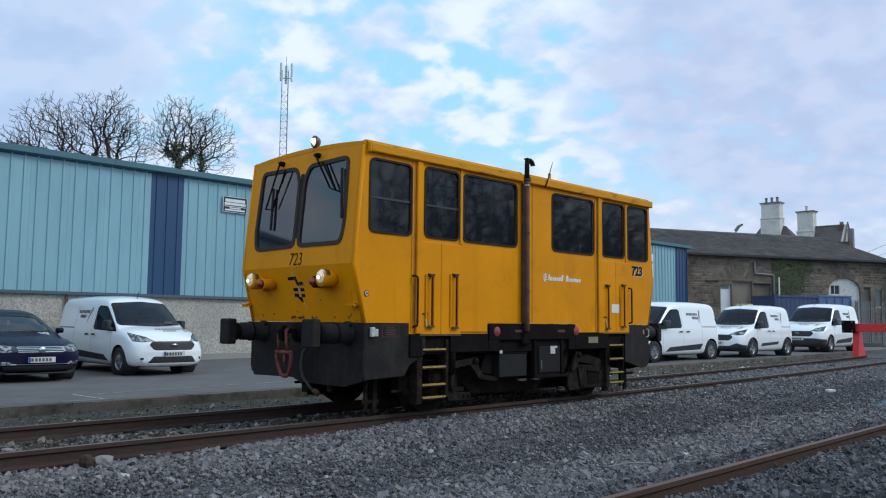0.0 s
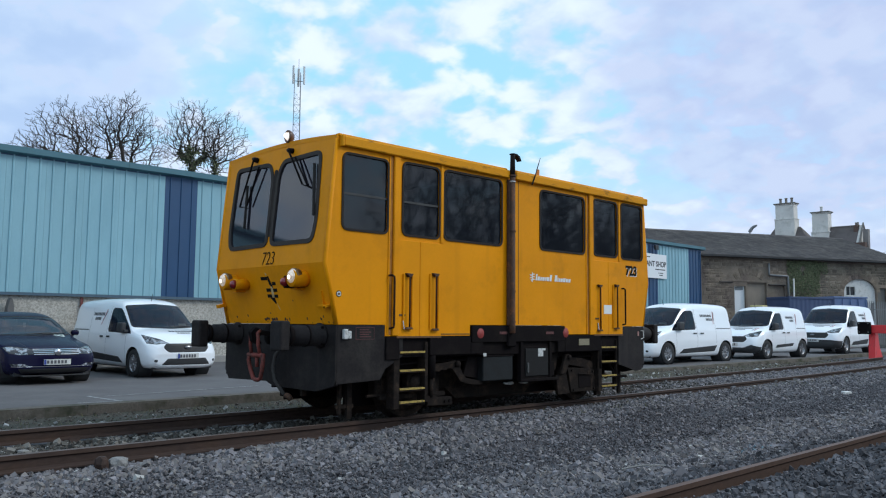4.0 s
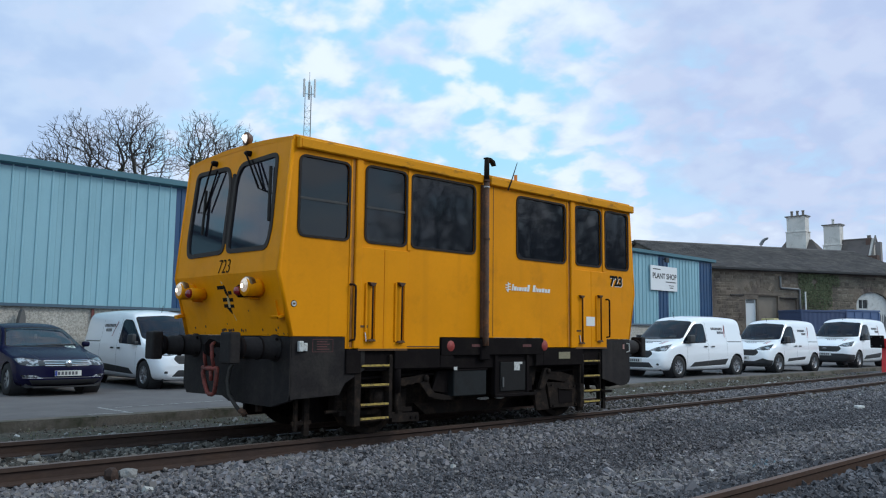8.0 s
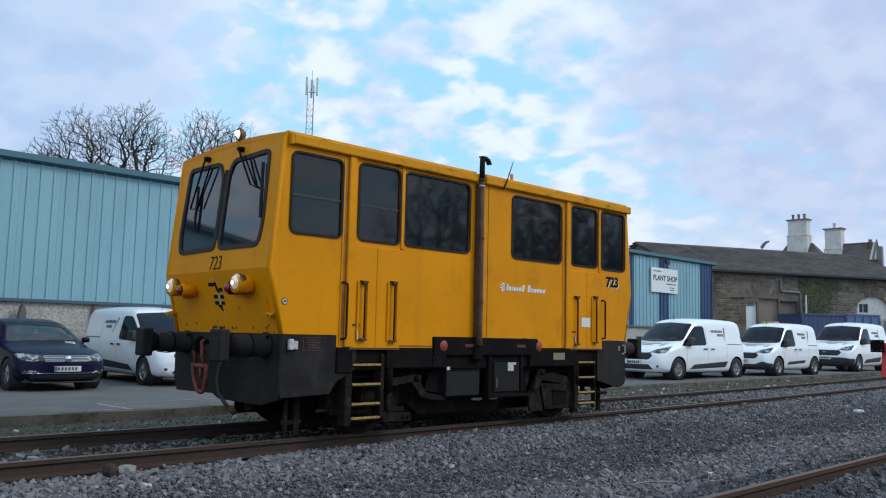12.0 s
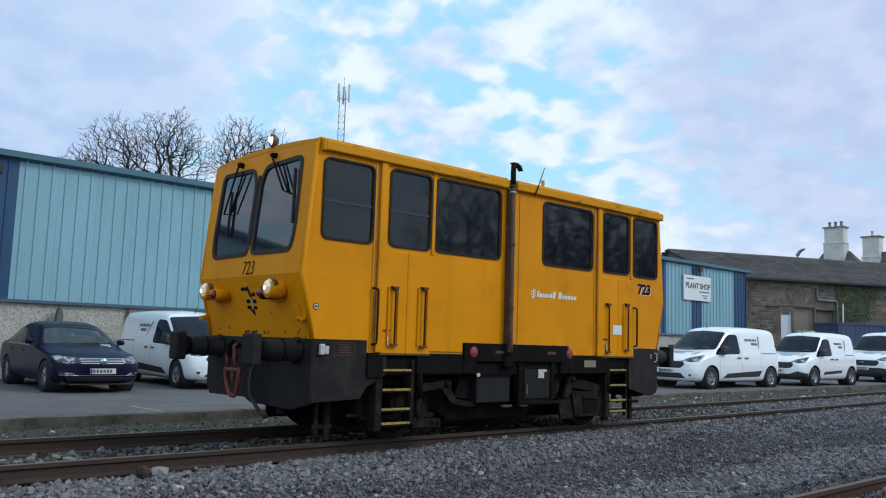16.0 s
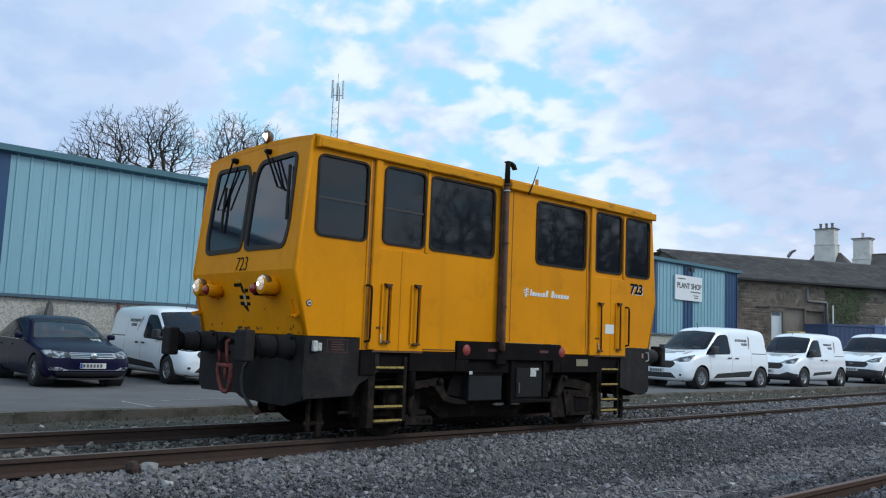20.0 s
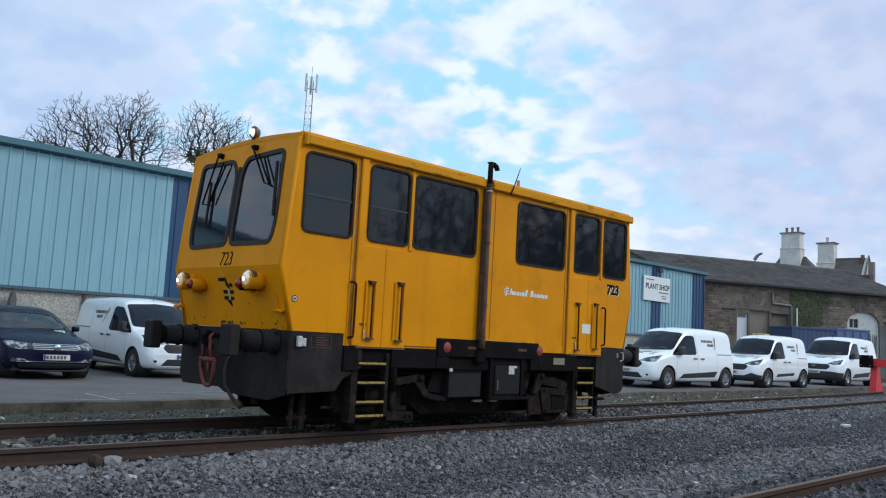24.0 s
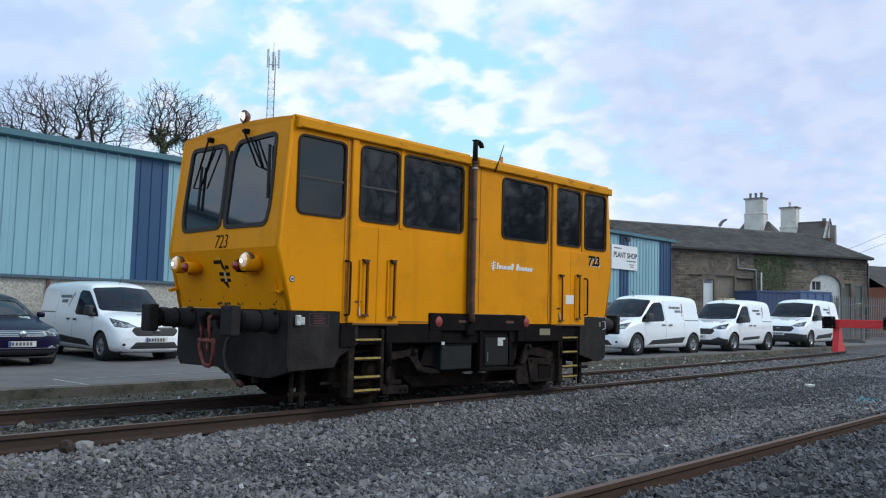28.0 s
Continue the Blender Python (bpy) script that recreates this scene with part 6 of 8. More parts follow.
    part("pole", tube([(64.0, 21.09, -0.1), (64.0, 21.09, 8.85)], 0.055, 8), TRIM_GREY, sl, smooth=True)
    part("lamp_head", prism([(21.18, 8.72), (21.16, 8.84), (20.96, 9.10), (20.76, 9.22), (20.50, 9.28), (20.58, 9.15), (20.80, 9.04), (20.94, 8.85), (21.00, 8.72)], "x", 63.86, 64.14, bevel=0.01), TRIM_GREY, sl)
    # mobile phone mast
    mast = thing("phone_mast", "tall grey lattice phone mast with panel aerials", "mast")
    mx, my, H = 55.0, 72.75, 32.3
    for k in range(3):
        a = 2 * pi * k / 3 + 0.4
        part("mast_leg", rod((mx + 0.66 * cos(a), my + 0.66 * sin(a), -0.2), (mx + 0.48 * cos(a), my + 0.48 * sin(a), H - 1.2), 0.045, n=6), GALV, mast)
    b = bmesh.new()
    for j in range(36):
        z0, z1 = j * 0.8, (j + 1) * 0.8
        for k in range(3):
            a0, a1 = 2 * pi * k / 3 + 0.4, 2 * pi * (k + 1) / 3 + 0.4
            r0, r1 = 0.66 - 0.18 * z0 / H, 0.66 - 0.18 * z1 / H
            rod((mx + r0 * cos(a0), my + r0 * sin(a0), z0), (mx + r1 * cos(a1), my + r1 * sin(a1), z1), 0.014, n=4, bm=b, caps=False)
            rod((mx + r0 * cos(a0), my + r0 * sin(a0), z0), (mx + r0 * cos(a1), my + r0 * sin(a1), z0), 0.014, n=4, bm=b, caps=False)
    part("lattice", b, GALV, mast)
    for k in range(3):
        a = 2 * pi * k / 3 + 1.0
        pan = part("panel_aerial", box(-0.08, 0.08, -0.14, 0.14, -1.12, 1.12, 0.03), WHITE_OLD, mast, "pale panel aerial")
        pan.location, pan.rotation_euler = (mx + 0.74 * cos(a), my + 0.74 * sin(a), H - 1.5), (0, 0, a)
        part("aerial_arm", rod((mx, my, H - 2.2), (mx + 0.74 * cos(a), my + 0.74 * sin(a), H - 2.2), 0.04, n=6), GALV, mast)
    part("lightning_rod", rod((mx, my, H - 2), (mx, my, H + 0.6), 0.03, n=6), GALV, mast)


TRIM_GREY = shader("dull_grey_lamp_paint", (0.24, 0.245, 0.255), 0.7, grain=0.1)
FAR_SLATE = shader("brown_grey_slate", (0.125, 0.105, 0.100), 0.9, grain=0.25, spots=(0.09, 0.078, 0.07), spot_scale=1.2)
BRICK_POT = shader("clay_pot", (0.24, 0.205, 0.175), 0.9, grain=0.15)
build_yard_clutter()


def build_buffer_stop():
    st = thing("buffer_stop", "bright red steel buffer stop with black buffer plates", "buffer stop")
    X = 32.9
    for y in (2.22, 0.09):
        part("leg", prism([(X - 0.20, -0.13), (X + 0.55, -0.13), (X + 0.22, 0.95), (X - 0.04, 0.95)], "y", y - 0.11, y + 0.11), STOP_RED, st)
        part("brace", prism([(X + 0.1, 0.70), (X + 0.2, 0.80), (X + 0.9, -0.08), (X + 0.75, -0.08)], "y", y - 0.06, y + 0.06), STOP_RED, st)
        pl = part("buffer_plate", box(X - 0.30, X - 0.12, y + 0.21 - 0.22, y + 0.21 + 0.22, 0.85, 1.31, 0.02), BLACK, st, "black square buffer plate")
        for dy in (0.05, 0.37):
            for dz in (0.93, 1.25):
                part("bolt", rod((X - 0.32, y + dy, dz), (X - 0.30, y + dy, dz), 0.02, n=6), GALV, pl)
    part("cross_beam", box(X - 0.12, X + 0.14, -0.22, 2.3, 0.89, 1.20, 0.01), STOP_RED, st)


build_buffer_stop()

# ---- kerb and white lines ----


def build_kerb():
    kerb = thing("kerb", "mossy weathered concrete edge of the yard", "kerb")
    kerb["kind"] = "structure"
    rnd = random.Random(3)
    x = -6.0
    while x < 40:
        w = rnd.uniform(1.5, 2.1) if x > 3 else 1.9
        if not (6.55 < x < 6.7):
            ya, yb = kerb_y(x), kerb_y(x + w)
            za, zb = yard_z(x) + 0.004, yard_z(x + w) + 0.004
            j = rnd.uniform(-0.005, 0.005)
            b = bmesh.new()
            pts = [(x + 0.002, ya - 0.10 + j), (x + w - 0.002, yb - 0.10 + j), (x + w - 0.002, yb + 0.22 + j), (x + 0.002, ya + 0.22 + j)]
            top = [b.verts.new((px, py, (za, zb, zb, za)[i])) for i, (px, py) in enumerate(pts)]
            lo = [b.verts.new((px, py, -0.55)) for px, py in pts]
            b.faces.new(top)
            for i in range(4):
                b.faces.new((lo[i], lo[(i + 1) % 4], top[(i + 1) % 4], top[i]))
            bmesh.ops.bevel(b, geom=[e for e in b.edges if all(v.co.z > -0.5 for v in e.verts)], offset=0.022, segments=2, affect="EDGES")
            bmesh.ops.subdivide_edges(b, edges=[e for e in b.edges if e.calc_length() > 0.6], cuts=3)
            for v in b.verts:
                v.co += 0.012 * Vector((0, noise.noise(v.co * 3.1), noise.noise(v.co * 2.7 + Vector((9, 0, 0)))))
            part("kerb_stone", b, KERB, kerb)
        x += w
    PAINT = shader("worn_white_line", (0.36, 0.36, 0.36), 0.85, spots=(0.15, 0.155, 0.16), spot_scale=9, spot_at=(0.45, 0.58))
    lines = thing("road_marking", "faded white painted line on the asphalt", "road marking")
    lines["kind"] = "structure"
    for (xa, ya), (xb, yb), wd in (((5.70, 4.95), (5.62, 6.15), 0.08), ((5.85, 5.98), (9.1, 6.28), 0.05), ((9.3, 6.2), (14.0, 6.3), 0.05), ((5.05, 5.08), (5.7, 4.98), 0.05)):
        d = (Vector((xb, yb)) - Vector((xa, ya))).normalized()
        n = Vector((-d.y, d.x)) * wd / 2
        b = bmesh.new()
        pts = [(xa + n.x, ya + n.y), (xa - n.x, ya - n.y), (xb - n.x, yb - n.y), (xb + n.x, yb + n.y)]
        f = b.faces.new([b.verts.new((px, py, yard_z(px) + 0.004)) for px, py in pts])
        f.normal_update()
        if f.normal.z < 0:
            f.normal_flip()
        part("line", b, PAINT, lines)


build_kerb()


# ---- parked vehicles ----
from mathutils.bvhtree import BVHTree
VAN_WHITE = shader("white_van_paint", (0.90, 0.92, 0.95), 0.28, coat=0.8, blotch=0.02)
CAR_NAVY = shader("dark_blue_car_paint", (0.0075, 0.0070, 0.030), 0.25, spec=0.10, coat=0.05)
DULL_CHROME = shader("dull_chrome", (0.24, 0.24, 0.25), 0.3, metal=0.9)
SALOON_GLASS = shader("saloon_glass", (0.012, 0.020, 0.034), 0.03, alpha=0.86, spec=0.6)
CAR_GLASS = shader("car_glass", (0.007, 0.013, 0.026), 0.03, alpha=0.85, spec=0.25)
TRIM = shader("grey_black_plastic", (0.030, 0.031, 0.034), 0.6, grain=0.1)
TYRE = shader("tyre_rubber", (0.018, 0.018, 0.019), 0.85, grain=0.15)
ALLOY = shader("silver_wheel", (0.30, 0.30, 0.31), 0.35, metal=0.7)
HEADLAMP = shader("headlamp_glass", (0.40, 0.42, 0.45), 0.10, metal=0.5, spots=(0.035, 0.036, 0.04), spot_scale=7, spot_at=(0.44, 0.52), coat=0.6)
PLATE = shader("number_plate", (0.62, 0.62, 0.60), 0.5)
PLATE_BLUE = shader("plate_band", (0.03, 0.06, 0.30), 0.5)
INK_GREY = shader("dark_grey_vinyl", (0.09, 0.09, 0.10), 0.5)
INK_RED = shader("red_vinyl", (0.38, 0.03, 0.04), 0.5)
CLOTH = shader("dark_seat_cloth", (0.035, 0.037, 0.045), 0.9, grain=0.1)
SEAM_GREY = shader("shadowed_seam", (0.16, 0.165, 0.17), 0.7)
PAPER = shader("paper_disc", (0.62, 0.68, 0.62), 0.7)


def decal(poly, way, tree, offset, parent, material, name, label="", step=0.07, thick=0.0):
    """A patch laid on the bodywork: poly in (y, z) for a patch seen along x, in (x, z) for one seen along y."""
    b = bmesh.new()
    vs = [b.verts.new((p[0], p[1], 0)) for p in poly]
    es = [b.edges.new((vs[i - 1], vs[i])) for i in range(len(vs))]
    bmesh.ops.triangle_fill(b, use_beauty=True, edges=es)
    for _ in range(4):
        long = [e for e in b.edges if e.calc_length() > step]
        if not long:
            break
        bmesh.ops.subdivide_edges(b, edges=long, cuts=1)
        bmesh.ops.triangulate(b, faces=[f for f in b.faces if len(f.verts) > 3])
    last = None
    for v in b.verts:
        u, w = v.co.x, v.co.y
        if abs(way.x) > 0.5:
            o = Vector((-way.x * 9, u, w))
        else:
            o = Vector((u, -way.y * 9, w))
        hit, nrm, _, dist = tree.ray_cast(o, way)
        if hit is None or dist > 10.5:
            hit, nrm, _, _ = tree.find_nearest(o + way * 8.2)
        v.co = hit + nrm * offset if nrm.dot(way) < 0 else hit - way * offset
    bmesh.ops.recalc_face_normals(b, faces=b.faces)
    if b.faces and sum((f.normal.dot(way)) for f in b.faces) > 0:
        bmesh.ops.reverse_faces(b, faces=b.faces)
    return part(name, b, material, parent, label, smooth=True)


def make_wheel(name, r, w, x, y, parent, alloy, spokes):
    s = -1 if y < 0 else 1
    prof = [(r * 0.62, -w / 2), (r * 0.95, -w / 2), (r, -w / 2 + 0.03), (r, w / 2 - 0.03), (r * 0.95, w / 2), (r * 0.62, w / 2)]
    wh = part(name, lathe(prof, 32, "y", caps=False), TYRE, parent, "black tyre on a silver wheel", True)
    rim = part("rim", lathe([(0.0, s * (w / 2 - 0.05)), (r * 0.22, s * (w / 2 - 0.045)), (r * 0.24, s * (w / 2 - 0.09)), (r * 0.54, s * (w / 2 - 0.09)), (r * 0.60, s * (w / 2 - 0.01)), (r * 0.66, s * (w / 2 - 0.004)), (r * 0.66, s * (w / 2 - 0.1))], 32, "y", caps=False), ALLOY if not alloy else TRIM, wh, smooth=True)
    for k in range(spokes):
        a = 2 * pi * k / spokes
        b = box(r * 0.12, r * 0.60, min(s * (w / 2 - 0.09), s * (w / 2 - 0.022)), max(s * (w / 2 - 0.09), s * (w / 2 - 0.022)), -r * 0.075, r * 0.075, 0.008)
        b.transform(Matrix.Rotation(a, 4, "Y"))
        part("spoke", b, ALLOY, wh)
    wh.location = (x, y, r)
    return wh


def plate_bars(parent, tree, y0, y1, z0, z1, way=Vector((1, 0, 0))):
    p = decal(rect(y0, y1, z0, z1), way, tree, 0.02, parent, PLATE, "number_plate", "white number plate with plain dark bars", 0.2)
    sgn = 1 if way.x > 0 else -1
    n = 6
    for k in range(n):
        a = y0 + (y1 - y0) * (0.16 + 0.13 * k)
        decal(rect(a, a + (y1 - y0) * 0.085, z0 + 0.022, z1 - 0.022), way, tree, 0.026, p, INK_GREY, "plate_bar")
    decal(rect(y1 - 0.045, y1 - 0.005, z0 + 0.006, z1 - 0.006), way, tree, 0.025, p, PLATE_BLUE, "plate_band")


def table(rows, xs):
    """Smooth curves through rows of (x, value, value, ...), free of overshoot."""
    rows = np.array(rows, float)
    x, y = rows[:, 0], rows[:, 1:]
    hstep = np.diff(x)[:, None]
    d = np.diff(y, axis=0) / hstep
    m = np.zeros_like(y)
    m[0], m[-1] = d[0], d[-1]
    a, c = d[:-1], d[1:]
    m[1:-1] = np.where(a * c > 0, 2 * a * c / np.where(a + c == 0, 1, a + c), 0)
    i = np.clip(np.searchsorted(x, xs, side="right") - 1, 0, len(x) - 2)
    t = ((xs - x[i]) / (x[i + 1] - x[i]))[:, None]
    hh = hstep[i]
    return (2 * t ** 3 - 3 * t ** 2 + 1) * y[i] + (t ** 3 - 2 * t ** 2 + t) * hh * m[i] + (-2 * t ** 3 + 3 * t ** 2) * y[i + 1] + (t ** 3 - t ** 2) * hh * m[i + 1]


def shell(rows, nose, nose_plan, tail, tail_plan, width):
    """A closed car body. Rows: x, floor, half width there, widest, belt height and half width, edge height and half width, crown height.
    Nose and tail: (height, set-back) pairs; the plans say how far the corners lie back."""
    L = rows[-1][0]
    xs = np.unique(np.round(np.concatenate([np.linspace(0, 0.3, 9), np.linspace(0.3, L - 0.3, 52), np.linspace(L - 0.3, L, 8)]), 4))
    val = table(rows, xs)
    b = bmesh.new()
    rings = []
    for x, (zl, wl_, wm, zb, wb, zs, we, zc) in zip(xs, val):
        side, edge, top = Vector((wb, zb)), Vector((we, zs)), Vector((we * 0.55, zs + 0.80 * (zc - zs)))
        r = 0.085
        e0 = edge + (side - edge).normalized() * min(r, 0.45 * (side - edge).length)
        e1 = edge + (top - edge).normalized() * min(r, 0.45 * (top - edge).length)
        poly = [Vector((0, zl)), Vector((wl_ * 0.8, zl)), Vector((wl_, zl + 0.05)), Vector((wm, zl + 0.5 * (zb - zl))), Vector((wb + 0.012, zb - 0.06)), side + (edge - side) * 0.06, side + (edge - side) * 0.55, e0, e1, top, Vector((0, zc))]
        for _ in range(2):
            out = [poly[0]]
            for p, q in zip(poly, poly[1:]):
                out += [p * 0.75 + q * 0.25, p * 0.25 + q * 0.75]
            poly = out + [poly[-1]]
        ring = [(x, -p.x, p.y) for p in poly] + [(x, p.x, p.y) for p in poly[-2:0:-1]]
        rings.append(ring)

    def cap(ring):
        zm = sum(p[2] for p in ring) / len(ring)
        return [[(p[0], p[1] * s, zm + (p[2] - zm) * s) for p in ring] for s in (0.2, 0.5, 0.8)]
    rings = cap(rings[0]) + rings + cap(rings[-1])[::-1]
    nz, tz = np.array(nose).T, np.array(tail).T

    def settle(p):
        x, y, z = p
        u = min(1.0, abs(y) / (width / 2))
        k = max(0.0, 1 - x / 0.75)
        k = k * k * (3 - 2 * k)
        q = max(0.0, 1 - (L - x) / 0.5)
        q = q * q * (3 - 2 * q)
        return (x + k * (nose_plan * u ** 2.4 + np.interp(z, *nz)) - q * (tail_plan * u ** 3 + np.interp(z, *tz)), y, z)
    vr = [[b.verts.new(settle(p)) for p in ring] for ring in rings]
    n = len(vr[0])
    for u, v in zip(vr, vr[1:]):
        for k in range(n):
            b.faces.new((u[k], v[k], v[(k + 1) % n], u[(k + 1) % n]))
    b.faces.new(vr[0]), b.faces.new(vr[-1][::-1])
    bmesh.ops.remove_doubles(b, verts=b.verts, dist=1e-5)
    bmesh.ops.recalc_face_normals(b, faces=b.faces)
    if sum(f.normal.dot(f.calc_center_median() - Vector((L / 2, 0, 0.7))) for f in b.faces) < 0:
        bmesh.ops.reverse_faces(b, faces=b.faces)
    return b


def inside(p, poly):
    hit = False
    for i in range(len(poly)):
        (xa, ya), (xb, yb) = poly[i - 1], poly[i]
        if (ya > p[1]) != (yb > p[1]) and p[0] < (xb - xa) * (p[1] - ya) / (yb - ya) + xa:
            hit = not hit
    return hit


def score(b, poly, way, slot, where=None, drop=False):
    """Cuts the outline poly, seen along way, into the skin and gives the faces within a slot of their own (or drops them).
    The outline is given in the sheet across way: sideways and up."""
    way = way.normalized()
    u = Vector((0, 1, 0)) if abs(way.x) > 0.9 else (Vector((1, 0, 0)) - way * way.x).normalized()
    w = way.cross(u)
    if w.z < 0:
        w = -w
    xs, zs = [p[0] for p in poly], [p[1] for p in poly]

    def near(f):
        if f.normal.dot(way) > -0.04 or (where and not where(f.calc_center_median())):
            return False
        a = [v.co.dot(u) for v in f.verts]
        c = [v.co.dot(w) for v in f.verts]
        return max(a) > min(xs) - 0.01 and min(a) < max(xs) + 0.01 and max(c) > min(zs) - 0.01 and min(c) < max(zs) + 0.01
    faces = [f for f in b.faces if near(f)]
    for i in range(len(poly)):
        a, c = poly[i - 1], poly[i]
        d = Vector((c[0] - a[0], c[1] - a[1]))
        if d.length < 1e-6:
            continue
        geom = list({e for f in faces for e in (*f.verts, *f.edges)}) + faces
        res = bmesh.ops.bisect_plane(b, geom=geom, dist=1e-5, plane_co=u * a[0] + w * a[1], plane_no=u * -d.y + w * d.x)
        faces = [g for g in res["geom"] if isinstance(g, bmesh.types.BMFace)]
    got = [f for f in faces if inside((f.calc_center_median().dot(u), f.calc_center_median().dot(w)), poly)]
    if drop:
        bmesh.ops.delete(b, geom=got, context="FACES")
    else:
        for f in got:
            f.material_index = slot


def flake(b, slot, name, material, parent, label=""):
    """Takes the faces of one slot off as parts, one for each connected piece."""
    left = {f for f in b.faces if f.material_index == slot}
    made = []
    while left:
        todo = [left.pop()]
        isle = []
        while todo:
            f = todo.pop()
            isle.append(f)
            for e in f.edges:
                for g in e.link_faces:
                    if g in left:
                        left.discard(g)
                        todo.append(g)
        index, vs, fs = {}, [], []
        for f in isle:
            row = []
            for v in f.verts:
                if v.index not in index:
                    index[v.index] = len(vs)
                    vs.append(tuple(v.co))
                row.append(index[v.index])
            fs.append(row)
        me = bpy.data.meshes.new(name)
        me.from_pydata(vs, [], fs)
        me.polygons.foreach_set("use_smooth", [True] * len(fs))
        me.materials.append(material)
        ob = new(name, me)
        ob.parent = parent
        if label:
            ob["label"] = label
        made.append(ob)
    return made


def strip_parts(b, parent, rows):
    """rows: slot, name, material, label. Slot 0, the paint, comes first; returns a tree of the whole skin."""
    b.verts.index_update()
    b.faces.ensure_lookup_table()
    tree = BVHTree.FromBMesh(b)
    for slot, name, material, label in rows:
        for ob in flake(b, slot, name, material, parent, label):
            if name == "window":
                ob.visible_shadow = False
            if name == "body":
                ob.data.set_sharp_from_angle(angle=radians(50))
    b.free()
    return tree


def ring_poly(x, z, r, n=30):
    return [(x + r * cos(2 * pi * k / n), z + r * sin(2 * pi * k / n)) for k in range(n)]


def lamp_outline(points, s, way):
    """Points on the body as an outline in the sheet across way."""
    way = way.normalized()
    u = (Vector((1, 0, 0)) - way * way.x).normalized()
    w = way.cross(u)
    w = -w if w.z < 0 else w
    return [(Vector((x, s * y, z)).dot(u), Vector((x, s * y, z)).dot(w)) for x, y, z in points]


def interior(parent, seats, dash_x, dash_z, h, back):
    part("dashboard", prism([(dash_x - 0.25, dash_z - 0.10), (dash_x + 0.12, dash_z - 0.02), (dash_x + 0.30, dash_z - 0.10), (dash_x + 0.32, dash_z - 0.45), (dash_x - 0.25, dash_z - 0.45)], "y", -h * 0.80, h * 0.80, bevel=0.02), TRIM, parent)
    wheel = [(dash_x + 0.42 - 0.06 * cos(a), 0.37 + 0.18 * sin(a), dash_z - 0.06 + 0.17 * cos(a)) for a in [2 * pi * k / 18 for k in range(19)]]
    part("steering_wheel", tube(wheel, 0.016, 6), TRIM, parent)
    for x, y, z in seats:
        b = box(x - 0.26, x + 0.24, y - 0.25, y + 0.25, z, z + 0.16, 0.04, seg=2)
        prism([(x + 0.16, z + 0.12), (x + 0.32, z + 0.12), (x + 0.44, z + 0.66), (x + 0.34, z + 0.66)], "y", y - 0.23, y + 0.23, bm=b, bevel=0.03)
        box(x + 0.36, x + 0.46, y - 0.12, y + 0.12, z + 0.69, z + 0.86, 0.03, bm=b, seg=2)
        part("seat", b, CLOTH, parent)
    part("inner_lining", box(dash_x - 0.2, back, -h * 0.84, h * 0.84, 0.36, 0.42), TRIM, parent)


